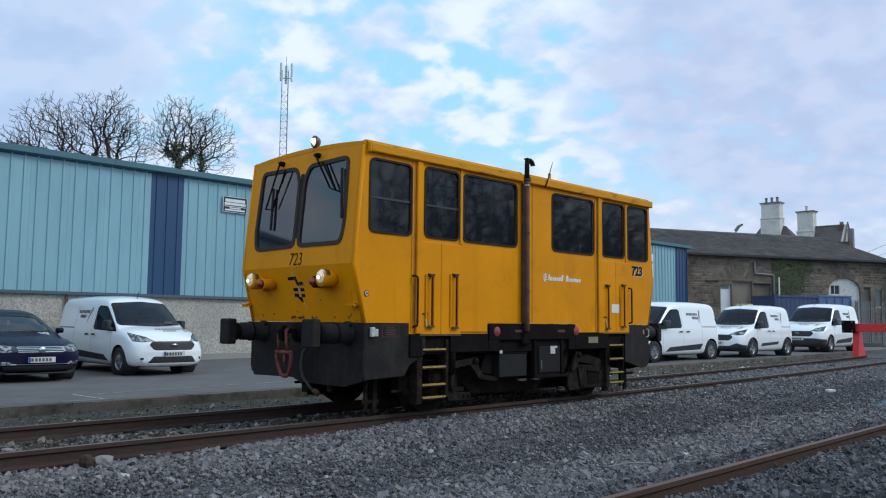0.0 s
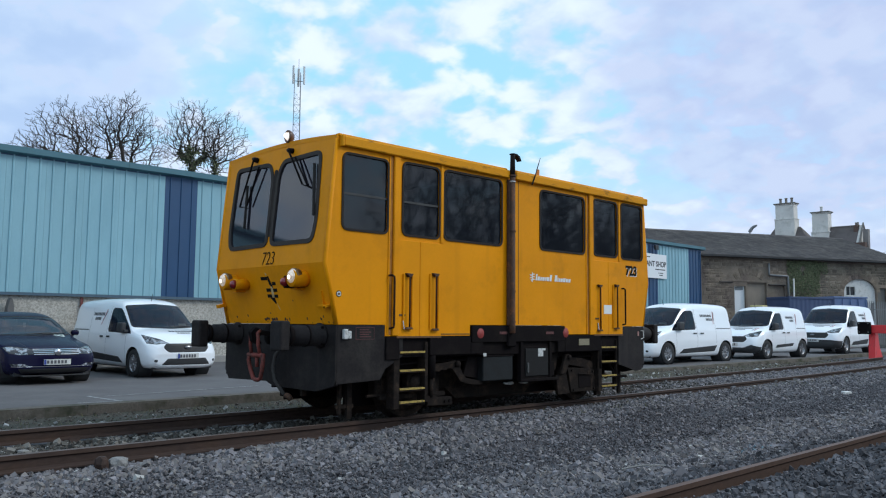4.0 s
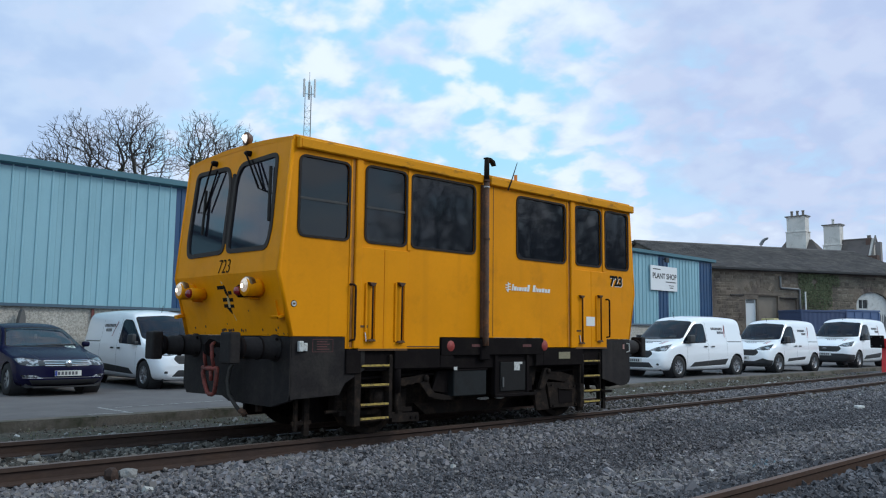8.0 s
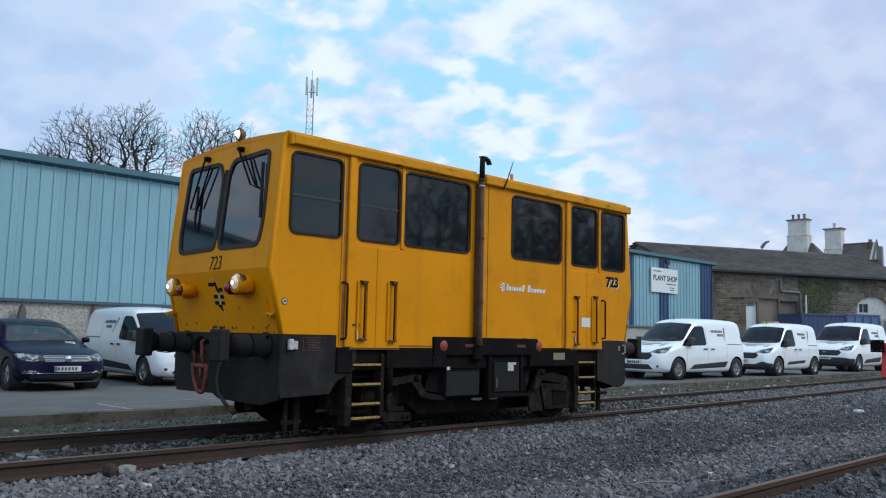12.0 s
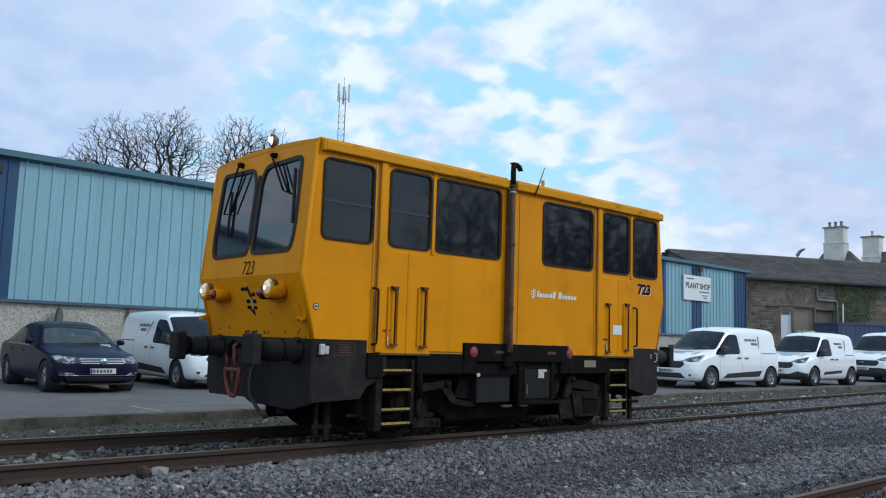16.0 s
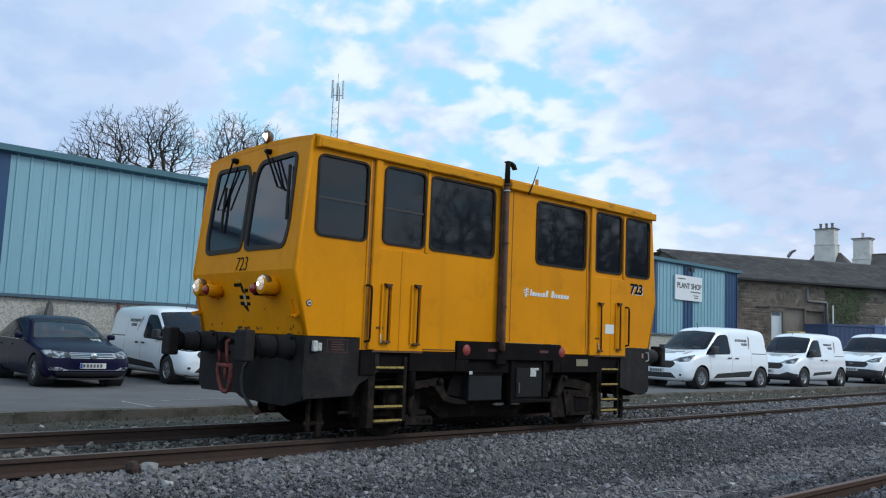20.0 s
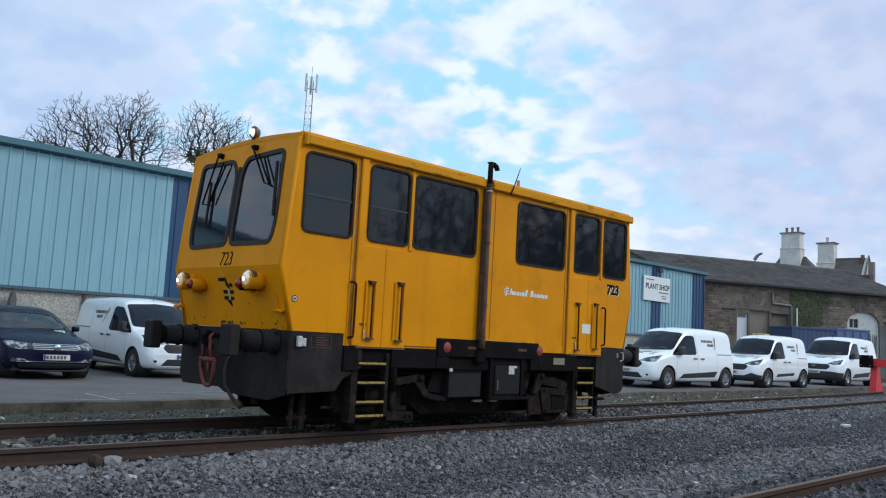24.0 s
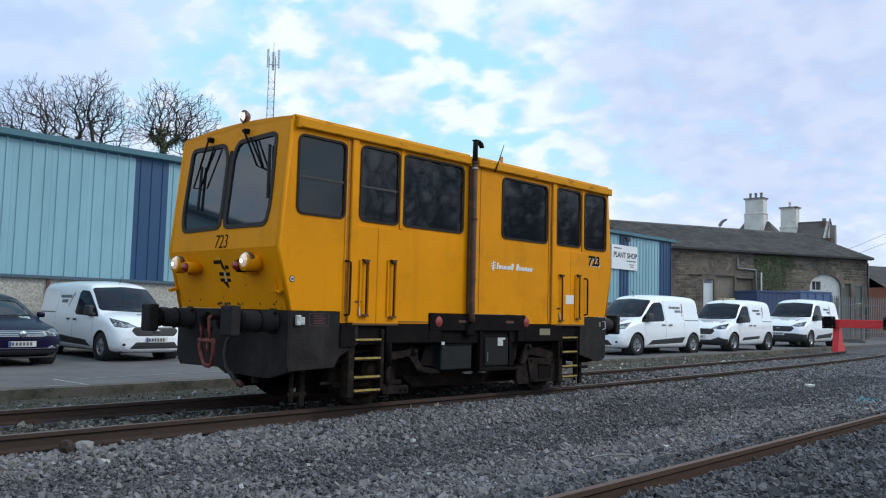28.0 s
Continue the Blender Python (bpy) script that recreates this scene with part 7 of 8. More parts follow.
def make_van(label, W, H, wb, fo, tail_len, r, place, kind):
    """A panel van; x runs from its nose to its tail."""
    van = thing("van", label, "van", "parked vans", at=place)
    h = W / 2
    k, q = H / 1.84, W / 1.835
    L = fo + wb + tail_len

    def X(x):
        return float(np.interp(x, (0, 0.93, 3.99, 4.62), (0, fo, fo + wb, L)))

    def side(pts):
        return [(X(x), z * k) for x, z in pts]
    rows = [  # x, floor, sill, widest, belt, its width, edge, its width, crown
        (0.00, 0.27, 0.70, 0.76, 0.60, 0.72, 0.74, 0.62, 0.79),
        (0.06, 0.22, 0.78, 0.84, 0.66, 0.80, 0.81, 0.69, 0.86),
        (0.22, 0.20, 0.83, 0.885, 0.76, 0.85, 0.88, 0.74, 0.95),
        (0.52, 0.20, 0.86, 0.91, 0.86, 0.875, 0.97, 0.77, 1.045),
        (0.85, 0.20, 0.87, 0.917, 0.93, 0.885, 1.045, 0.785, 1.11),
        (1.08, 0.20, 0.87, 0.917, 0.97, 0.885, 1.09, 0.785, 1.155),
        (1.40, 0.20, 0.87, 0.917, 1.00, 0.885, 1.33, 0.765, 1.42),
        (1.80, 0.20, 0.87, 0.917, 1.02, 0.885, 1.63, 0.73, 1.71),
        (2.05, 0.20, 0.87, 0.917, 1.03, 0.885, 1.745, 0.725, 1.815),
        (2.50, 0.20, 0.87, 0.917, 1.03, 0.885, 1.795, 0.725, 1.86),
        (3.30, 0.20, 0.87, 0.917, 1.03, 0.885, 1.805, 0.73, 1.87),
        (4.00, 0.21, 0.87, 0.912, 1.03, 0.88, 1.79, 0.725, 1.855),
        (4.40, 0.23, 0.86, 0.90, 1.02, 0.87, 1.775, 0.715, 1.835),
        (4.58, 0.26, 0.83, 0.87, 1.00, 0.84, 1.75, 0.69, 1.81),
        (4.62, 0.30, 0.79, 0.83, 0.97, 0.80, 1.71, 0.65, 1.77),
    ]
    rows = [(X(x), zl, wl_ * q, wm * q, zb * k, wb_ * q, zs * k, we * q, zc * k) for x, zl, wl_, wm, zb, wb_, zs, we, zc in rows]
    b = shell(rows, [(0.2, 0.06), (0.35 * k, 0.0), (0.55 * k, 0.0), (0.8 * k, 0.05), (0.95 * k, 0.10)], 0.24 * q, [(0.3, 0.0), (0.6, 0.0), (1.0 * k, 0.02), (1.7 * k, 0.10)], 0.12, W)
    ahead, back = Vector((1, 0, 0)), Vector((-1, 0, 0))
    for s in (-1, 1):
        way = Vector((0, -s, 0))
        for x in (fo, fo + wb):
            score(b, ring_poly(x, r, r * 1.16), way, 0, lambda c, s=s: c.y * s > h * 0.5, True)
        cab = side([(1.17, 1.01), (1.44, 1.22), (1.86, 1.535), (1.96, 1.585), (2.28, 1.60), (2.35, 1.55), (2.37, 1.10), (2.31, 1.045)])
        score(b, grown(cab, 0.016), way, 2)
        score(b, rounded(cab, 0.035, 3), way, 1)
        strip = [(1.50, 0.31), (3.36, 0.36), (3.50, 0.545), (1.70, 0.45)] if kind != "courier" else [(1.62, 0.38), (3.10, 0.44), (3.18, 0.545), (1.72, 0.49)]
        score(b, side(strip), way, 3)
        seams = [rect(2.43, 2.438, 0.35, 1.66), rect(1.335, 1.343, 0.36, 0.99), rect(3.46, 3.468, 0.62, 1.60)]
        for sm in seams:
            score(b, side(sm), way, 4)
        score(b, side(rect(3.50, 4.34, 1.055, 1.085)), way, 4)
        # head lamps sweep from the grille round to the wings
        lway = Vector((0.72, -s * 0.68, -0.12))
        pts = [(X(x), y * q, z * k) for x, y, z in ((0.10, 0.47, 0.80), (0.24, 0.66, 0.775), (0.40, 0.82, 0.80), (0.66, 0.86, 0.985), (0.50, 0.83, 0.955), (0.26, 0.62, 0.885))]
        out = lamp_outline(pts, s, lway)
        score(b, grown(out, 0.014), lway, 2)
        score(b, rounded(out, 0.03, 3), lway, 5)
        score(b, rounded(rect(*sorted((s * 0.68 * q, s * 0.75 * q)), 0.365 * k, 0.425 * k), 0.03, 3), ahead, 6 if kind == "connect" else 3)
        score(b, rounded(rect(*sorted((s * 0.66 * q, s * 0.80 * q)), 0.80 * k, 1.35 * k), 0.03, 3), back, 7)
    screen = [(-0.775 * q, 1.165 * k), (0.775 * q, 1.165 * k), (0.675 * q, 1.655 * k), (-0.675 * q, 1.655 * k)]
    screen = [screen[0], (0, 1.135 * k), screen[1], screen[2], (0, 1.70 * k), screen[3]]
    score(b, grown(rounded(screen, 0.05, 3), 0.02), ahead, 2, lambda c: c.x > fo * 0.9)
    score(b, rounded(screen, 0.05, 3), ahead, 1, lambda c: c.x > fo * 0.9)
    score(b, rounded([(-0.50 * q, 0.79 * k), (-0.57 * q, 0.70 * k), (-0.46 * q, 0.585 * k), (0.46 * q, 0.585 * k), (0.57 * q, 0.70 * k), (0.50 * q, 0.79 * k)], 0.05, 3), ahead, 8)
    if kind == "connect":
        score(b, rounded([(-0.60 * q, 0.30), (0.60 * q, 0.30), (0.47 * q, 0.45 * k), (-0.47 * q, 0.45 * k)], 0.03, 3), ahead, 3)
    elif kind == "courier":
        score(b, rounded([(-0.95 * q, 0.40 * k), (-0.95 * q, 0.20), (0.95 * q, 0.20), (0.95 * q, 0.40 * k), (0.70 * q, 0.50 * k), (0.45 * q, 0.40 * k), (-0.45 * q, 0.40 * k), (-0.70 * q, 0.50 * k)], 0.03, 3), ahead, 3, lambda c: c.x < fo - r * 1.2)
    else:
        score(b, rounded([(-0.97 * q, 0.47 * k), (-0.97 * q, 0.20), (0.97 * q, 0.20), (0.97 * q, 0.47 * k), (0.60 * q, 0.52 * k), (-0.60 * q, 0.52 * k)], 0.03, 3), ahead, 3, lambda c: c.x < fo - r * 1.2)
    for y in (-0.52, 0.52):
        score(b, [(y * q - 0.006, 0.88 * k), (y * q + 0.006, 0.88 * k), (y * 1.18 * q + 0.006, 1.06 * k), (y * 1.18 * q - 0.006, 1.06 * k)], ahead, 9, lambda c: c.x < fo)
    tree = strip_parts(b, van, ((0, "body", VAN_WHITE, "glossy white van body"), (1, "window", CAR_GLASS, "tinted window"), (2, "window_seal", RUBBER, ""), (3, "plastic_trim", TRIM, "unpainted dark plastic"), (4, "door_seam", SEAM_GREY, ""), (5, "headlamp", HEADLAMP, "clear headlamp"), (6, "fog_lamp", TRIM, ""), (7, "tail_lamp", RED_LENS, ""), (8, "grille", BLACK_BOARD, "black grille"), (9, "bonnet_crease", VAN_WHITE, "")))
    part("floor_pan", box(0.25, L - 0.25, -h * 0.80, h * 0.80, 0.20, 0.34), TRIM, van)
    interior(van, [(X(1.95), -0.40, 0.62 * k), (X(1.95), 0.40, 0.62 * k)], X(1.22), 1.10 * k, h, X(2.5))
    part("bulkhead", box(X(2.46), X(2.46) + 0.03, -h * 0.82, h * 0.82, 0.36, 1.60 * k), TRIM, van)
    badge = lathe([(0.0, -0.012), (0.06, -0.010), (0.068, 0.0)], 20, "x", (0, 0, 0))
    badge.transform(Matrix.Translation((0.012, 0, 0.70 * k)) @ Matrix.Diagonal((1, 1.35, 0.6, 1)))
    part("badge", badge, DULL_CHROME, van, smooth=True)
    for z in (0.635, 0.68, 0.73):
        decal(rect(-0.47 * q, 0.47 * q, z * k, z * k + 0.012), ahead, tree, 0.006, van, TRIM, "grille_bar", "", 0.1)
    plate_bars(van, tree, -0.26, 0.26, 0.445 * k, 0.445 * k + 0.115)
    for s in (-1, 1):
        way = Vector((0, -s, 0))
        for x in (2.18, 2.56):
            decal(rounded(rect(X(x), X(x) + 0.19, 0.895 * k, 0.935 * k), 0.015, 2), way, tree, 0.024, van, TRIM, "door_handle", "", 0.1)
        # company lettering on the side as bars, with a red and grey slash
        x0 = X(2.66)
        for z, a0, wd, nb in ((1.425, 0.06 if s < 0 else 0.10, 0.62, 8), (1.31, 0.36 if s < 0 else 0.26, 0.34, 5)):
            for j in range(nb):
                a = x0 + (a0 + wd * j / nb) * (L / 4.62)
                decal(rect(a, a + wd / nb * 0.70 * (L / 4.62), z * k, (z + 0.075) * k), way, tree, 0.006, van, INK_GREY, "lettering_bar")
        for dx, ink in ((0.0, INK_RED), (0.035, INK_GREY)):
            sl = [(x0 + 0.70 + dx, (1.20 + 3 * dx) * k), (x0 + 0.725 + dx, (1.20 + 3 * dx) * k), (x0 + 0.79 + dx, (1.60 - dx) * k), (x0 + 0.765 + dx, (1.60 - dx) * k)] if s < 0 else [(x0 + 0.15 - dx, (1.20 + 3 * dx) * k), (x0 + 0.175 - dx, (1.20 + 3 * dx) * k), (x0 - 0.01 - dx, (1.58 - dx) * k), (x0 - 0.035 - dx, (1.58 - dx) * k)]
            decal(sl, way, tree, 0.007, van, ink, "slash_mark")
        for x in (fo, fo + wb):
            make_wheel("wheel", r, 0.21, x, s * (h - 0.135), van, False, 10 if kind == "connect" else 5)
            liner = rod((x, s * (h - 0.03), r), (x, s * (h - 0.36), r), r * 1.15, n=24)
            for f in [f for f in liner.faces if len(f.verts) > 4 and abs(f.calc_center_median().y) > h - 0.1]:
                liner.faces.remove(f)
            part("wheel_arch", liner, TRIM, van)
        # the mirrors are folded in
        m = part("wing_mirror", box(X(1.36), X(1.36) + 0.27, *sorted((s * (h - 0.03), s * (h + 0.085))), 1.02 * k, 1.26 * k, 0.04, seg=3), TRIM, van, smooth=True)
        part("mirror_foot", box(X(1.30), X(1.40), *sorted((s * (h - 0.06), s * (h + 0.04))), 1.02 * k, 1.09 * k, 0.015), TRIM, m)
        part("wiper", tube([(X(1.10), s * 0.1, 1.155 * k), (X(1.16), s * 0.1 - 0.55, 1.19 * k)], 0.011, 6), TRIM, van)
    for z, y0, wd, nb in ((1.045, -0.46, 0.68, 9), (1.005, -0.28, 0.36, 5)):
        for j in range(nb):
            a = y0 + wd * j / nb
            decal(rect(a, a + wd / nb * 0.72, z * k, (z + 0.022) * k), ahead, tree, 0.006, van, INK_GREY, "lettering_bar")
    for dy, ink in ((-0.54, INK_GREY), (-0.60, INK_RED)):
        decal([(dy, 0.985 * k), (dy + 0.025, 0.985 * k), (dy + 0.005, 1.065 * k), (dy - 0.02, 1.065 * k)], ahead, tree, 0.006, van, ink, "slash_mark")
    decal(rect(-0.58 * q, -0.36 * q, 1.185 * k, 1.255 * k), ahead, tree, -0.015, van, PAPER, "windscreen_paper", "paper discs behind the windscreen")
    part("aerial", tube([(X(1.98), 0, 1.76 * k), (X(1.90), 0, 1.76 * k + 0.20)], 0.008, 6), TRIM, van)
    return van


def vehicle_pose(x, y, turn):
    """Nose at (x, y), the tail lying in the direction turn (degrees from +x)."""
    return Matrix.Translation((x, y, yard_z(x))) @ Matrix.Rotation(radians(turn), 4, "Z")


def from_wheel(wx, wy, turn, fo, side_y):
    """The pose of a vehicle whose front wheel on its side_y flank stands at (wx, wy)."""
    m = Matrix.Rotation(radians(turn), 4, "Z")
    p = Vector((wx, wy, 0)) - m @ Vector((fo, side_y, 0))
    at = vehicle_pose(p.x, p.y, turn)
    at.translation.z = yard_z(wx)
    return at


make_van("white long panel van with company lettering by the shed wall", 1.835, 1.84, 3.06, 0.93, 0.78, 0.325, from_wheel(8.22, 10.30, 91.0, 0.93, 0.90), "connect")
make_van("white long panel van with hubcaps parked along the kerb", 1.835, 1.84, 3.06, 0.93, 0.60, 0.325, from_wheel(21.79, 4.31, -5.25, 0.93, -0.90), "connect")
make_van("small white van with dark lower bumper and alloy wheels", 1.764, 1.77, 2.49, 0.85, 0.55, 0.315, from_wheel(26.99, 3.62, -4.0, 0.85, -0.86), "courier")
make_van("large white van with unpainted dark bumper", 1.99, 1.99, 2.93, 1.0, 0.75, 0.34, from_wheel(34.92, 3.85, -0.75, 1.0, -0.97), "custom")


def make_car(place):
    W, wb, fo, r = 1.83, 2.79, 0.88, 0.325
    h = W / 2
    car = thing("car", "dark blue saloon car with chrome grille bars", "car", at=place)
    rows = [  # x, floor, sill, widest, belt, its width, edge, its width, crown
        (0.00, 0.28, 0.70, 0.76, 0.54, 0.73, 0.61, 0.64, 0.64),
        (0.06, 0.22, 0.78, 0.84, 0.60, 0.81, 0.68, 0.70, 0.715),
        (0.20, 0.19, 0.83, 0.885, 0.68, 0.855, 0.735, 0.735, 0.785),
        (0.60, 0.18, 0.86, 0.91, 0.76, 0.88, 0.805, 0.755, 0.865),
        (1.00, 0.18, 0.865, 0.915, 0.82, 0.888, 0.87, 0.755, 0.93),
        (1.36, 0.18, 0.865, 0.915, 0.87, 0.888, 0.945, 0.79, 0.985),
        (1.75, 0.18, 0.865, 0.915, 0.90, 0.888, 1.155, 0.73, 1.20),
        (2.10, 0.18, 0.865, 0.915, 0.91, 0.888, 1.335, 0.67, 1.375),
        (2.40, 0.18, 0.865, 0.915, 0.915, 0.888, 1.41, 0.645, 1.45),
        (2.80, 0.18, 0.865, 0.915, 0.925, 0.888, 1.445, 0.635, 1.485),
        (3.20, 0.18, 0.865, 0.915, 0.935, 0.888, 1.43, 0.63, 1.47),
        (3.55, 0.18, 0.865, 0.913, 0.95, 0.885, 1.37, 0.625, 1.41),
        (3.95, 0.20, 0.86, 0.905, 0.96, 0.878, 1.20, 0.63, 1.24),
        (4.20, 0.22, 0.85, 0.895, 0.955, 0.865, 1.08, 0.65, 1.125),
        (4.50, 0.24, 0.82, 0.865, 0.94, 0.835, 1.02, 0.64, 1.085),
        (4.70, 0.28, 0.77, 0.81, 0.90, 0.78, 0.98, 0.61, 1.045),
        (4.77, 0.34, 0.68, 0.72, 0.84, 0.70, 0.90, 0.54, 0.96),
    ]
    b = shell(rows, [(0.2, 0.07), (0.35, 0.0), (0.55, 0.01), (0.70, 0.05), (0.82, 0.11)], 0.26, [(0.3, 0.0), (0.7, 0.0), (1.05, 0.08)], 0.20, W)
    ahead, back = Vector((1, 0, 0)), Vector((-1, 0, 0))
    for s in (-1, 1):
        way = Vector((0, -s, 0))
        for x in (fo, fo + wb):
            score(b, ring_poly(x, r, r * 1.12), way, 0, lambda c, s=s: c.y * s > h * 0.5, True)
        for pane in ([(1.66, 0.955), (1.86, 1.10), (2.12, 1.255), (2.38, 1.345), (2.66, 1.375), (2.68, 0.955)], [(2.76, 0.955), (2.74, 1.38), (3.12, 1.375), (3.42, 1.315), (3.66, 1.19), (3.80, 1.06), (3.74, 0.985)]):
            score(b, grown(pane, 0.020), way, 2)
            score(b, rounded(pane, 0.02, 2), way, 1)
        score(b, [(1.60, 0.925), (3.80, 0.955), (3.80, 0.970), (1.60, 0.938)], way, 3)
        for sm in (rect(1.58, 1.586, 0.32, 0.92), rect(2.715, 2.721, 0.28, 0.94), [(3.42, 0.62), (3.426, 0.62), (3.606, 0.95), (3.60, 0.95)]):
            score(b, sm, way, 4)
        lway = Vector((0.80, -s * 0.58, -0.10))
        out = lamp_outline([(0.06, 0.44, 0.625), (0.16, 0.64, 0.605), (0.34, 0.80, 0.63), (0.62, 0.865, 0.745), (0.40, 0.82, 0.775), (0.16, 0.56, 0.735), (0.10, 0.44, 0.715)], s, lway)
        score(b, grown(out, 0.008), lway, 2)
        score(b, rounded(out, 0.02, 2), lway, 5)
        score(b, rounded([(s * 0.52, 0.385), (s * 0.80, 0.385), (s * 0.83, 0.43), (s * 0.60, 0.425)], 0.012, 2), ahead, 5)
        score(b, rounded(rect(*sorted((s * 0.40, s * 0.78)), 0.78, 0.90), 0.03, 2), back, 7)
    screen = rounded([(-0.755, 0.995), (0, 0.985), (0.755, 0.995), (0.60, 1.345), (0, 1.375), (-0.60, 1.345)], 0.035, 3)
    score(b, grown(screen, 0.018), ahead, 2, lambda c: c.x > 1.2)
    score(b, screen, ahead, 1, lambda c: c.x > 1.2)
    rear = rounded([(-0.60, 1.14), (0.60, 1.14), (0.53, 1.35), (-0.53, 1.35)], 0.04, 3)
    score(b, rear, back, 1, lambda c: c.x < 4.3)
    score(b, rounded([(-0.42, 0.72), (-0.44, 0.60), (0.44, 0.60), (0.42, 0.72)], 0.015, 2), ahead, 8)
    score(b, [(-0.80, 0.365), (0.80, 0.365), (0.80, 0.378), (-0.80, 0.378)], ahead, 3)
    score(b, rounded([(-0.62, 0.235), (0.62, 0.235), (0.70, 0.335), (-0.70, 0.335)], 0.02, 2), ahead, 8)
    for y in (-0.50, 0.50):
        score(b, [(y - 0.005, 0.75), (y + 0.005, 0.75), (y * 1.22 + 0.005, 0.92), (y * 1.22 - 0.005, 0.92)], ahead, 4, lambda c: c.x < 1.3)
    tree = strip_parts(b, car, ((0, "body", CAR_NAVY, "glossy dark blue car body"), (1, "window", SALOON_GLASS, "tinted window"), (2, "window_seal", RUBBER, ""), (3, "chrome_trim", CHROME, "thin chrome strip"), (4, "panel_gap", BLACK_BOARD, ""), (5, "headlamp", HEADLAMP, "clear headlamp"), (7, "tail_lamp", RED_LENS, ""), (8, "grille", BLACK_BOARD, "black grille")))
    part("floor_pan", box(0.25, 4.5, -h * 0.80, h * 0.80, 0.18, 0.32), TRIM, car)
    interior(car, [(2.15, -0.38, 0.48), (2.15, 0.38, 0.48), (3.05, -0.42, 0.50), (3.05, 0.42, 0.50)], 1.55, 0.95, h, 3.6)
    for j in range(4):
        z = 0.610 + 0.030 * j
        decal(rect(-0.435, 0.435, z, z + 0.011), ahead, tree, 0.014, car, CHROME, "grille_bar", "chrome grille bar", 0.1)
    badge = lathe([(0.0, -0.03), (0.066, -0.026), (0.073, 0.0)], 24, "x", (0.018, 0, 0.66))
    part("badge", badge, CHROME, car, "round chrome badge", True)
    plate_bars(car, tree, -0.26, 0.26, 0.405, 0.515)
    part("sill_skirt", box(0.10, 0.30, -0.62, 0.62, 0.17, 0.20, 0.01), TRIM, car)
    for s in (-1, 1):
        way = Vector((0, -s, 0))
        for x in (2.42, 3.30):
            decal(rounded(rect(x, x + 0.2, 0.80, 0.83), 0.01, 2), way, tree, 0.02, car, CAR_NAVY, "door_handle", "", 0.1)
        for x in (fo, fo + wb):
            make_wheel("wheel", r, 0.22, x, s * (h - 0.125), car, True, 10)
            liner = rod((x, s * (h - 0.03), r), (x, s * (h - 0.36), r), r * 1.11, n=24)
            for f in [f for f in liner.faces if len(f.verts) > 4 and abs(f.calc_center_median().y) > h - 0.1]:
                liner.faces.remove(f)
            part("wheel_arch", liner, TRIM, car)
        m = part("wing_mirror", box(1.70, 1.83, *sorted((s * (h - 0.01), s * (h + 0.15))), 0.965, 1.085, 0.05, seg=3), CAR_NAVY, car, smooth=True)
        part("mirror_arm", box(1.74, 1.80, *sorted((s * (h - 0.10), s * (h + 0.04))), 0.935, 0.97, 0.01), BLACK_BOARD, m)
        part("wiper", tube([(1.40, s * 0.15, 1.00), (1.45, s * 0.15 - 0.5, 1.03)], 0.010, 6), TRIM, car)
    decal(rect(-0.62, -0.38, 1.015, 1.06), ahead, tree, -0.012, car, PAPER, "windscreen_paper", "paper discs behind the windscreen")
    part("hanging_card", box(2.06, 2.065, -0.03, 0.03, 1.14, 1.24), WHITE_DIRTY, car, "pale card hanging behind the windscreen")
    return car


make_car(from_wheel(5.22, 9.95, 90.5, 0.88, 0.90))

# pale post by the wall behind the car
post = thing("bollard", "short pale concrete post against the plinth wall", "bollard")
part("post", prism([(6.72, -0.19), (6.90, -0.19), (6.89, 1.45), (6.85, 1.62), (6.81, 1.68), (6.77, 1.60), (6.73, 1.40)], "y", SHED_Y - 0.35, SHED_Y - 0.1, bevel=0.01), shader("weathered_dark_concrete", (0.13, 0.125, 0.12), 0.95, grain=0.2, bump=0.1), post)


# ---- bare winter trees ----


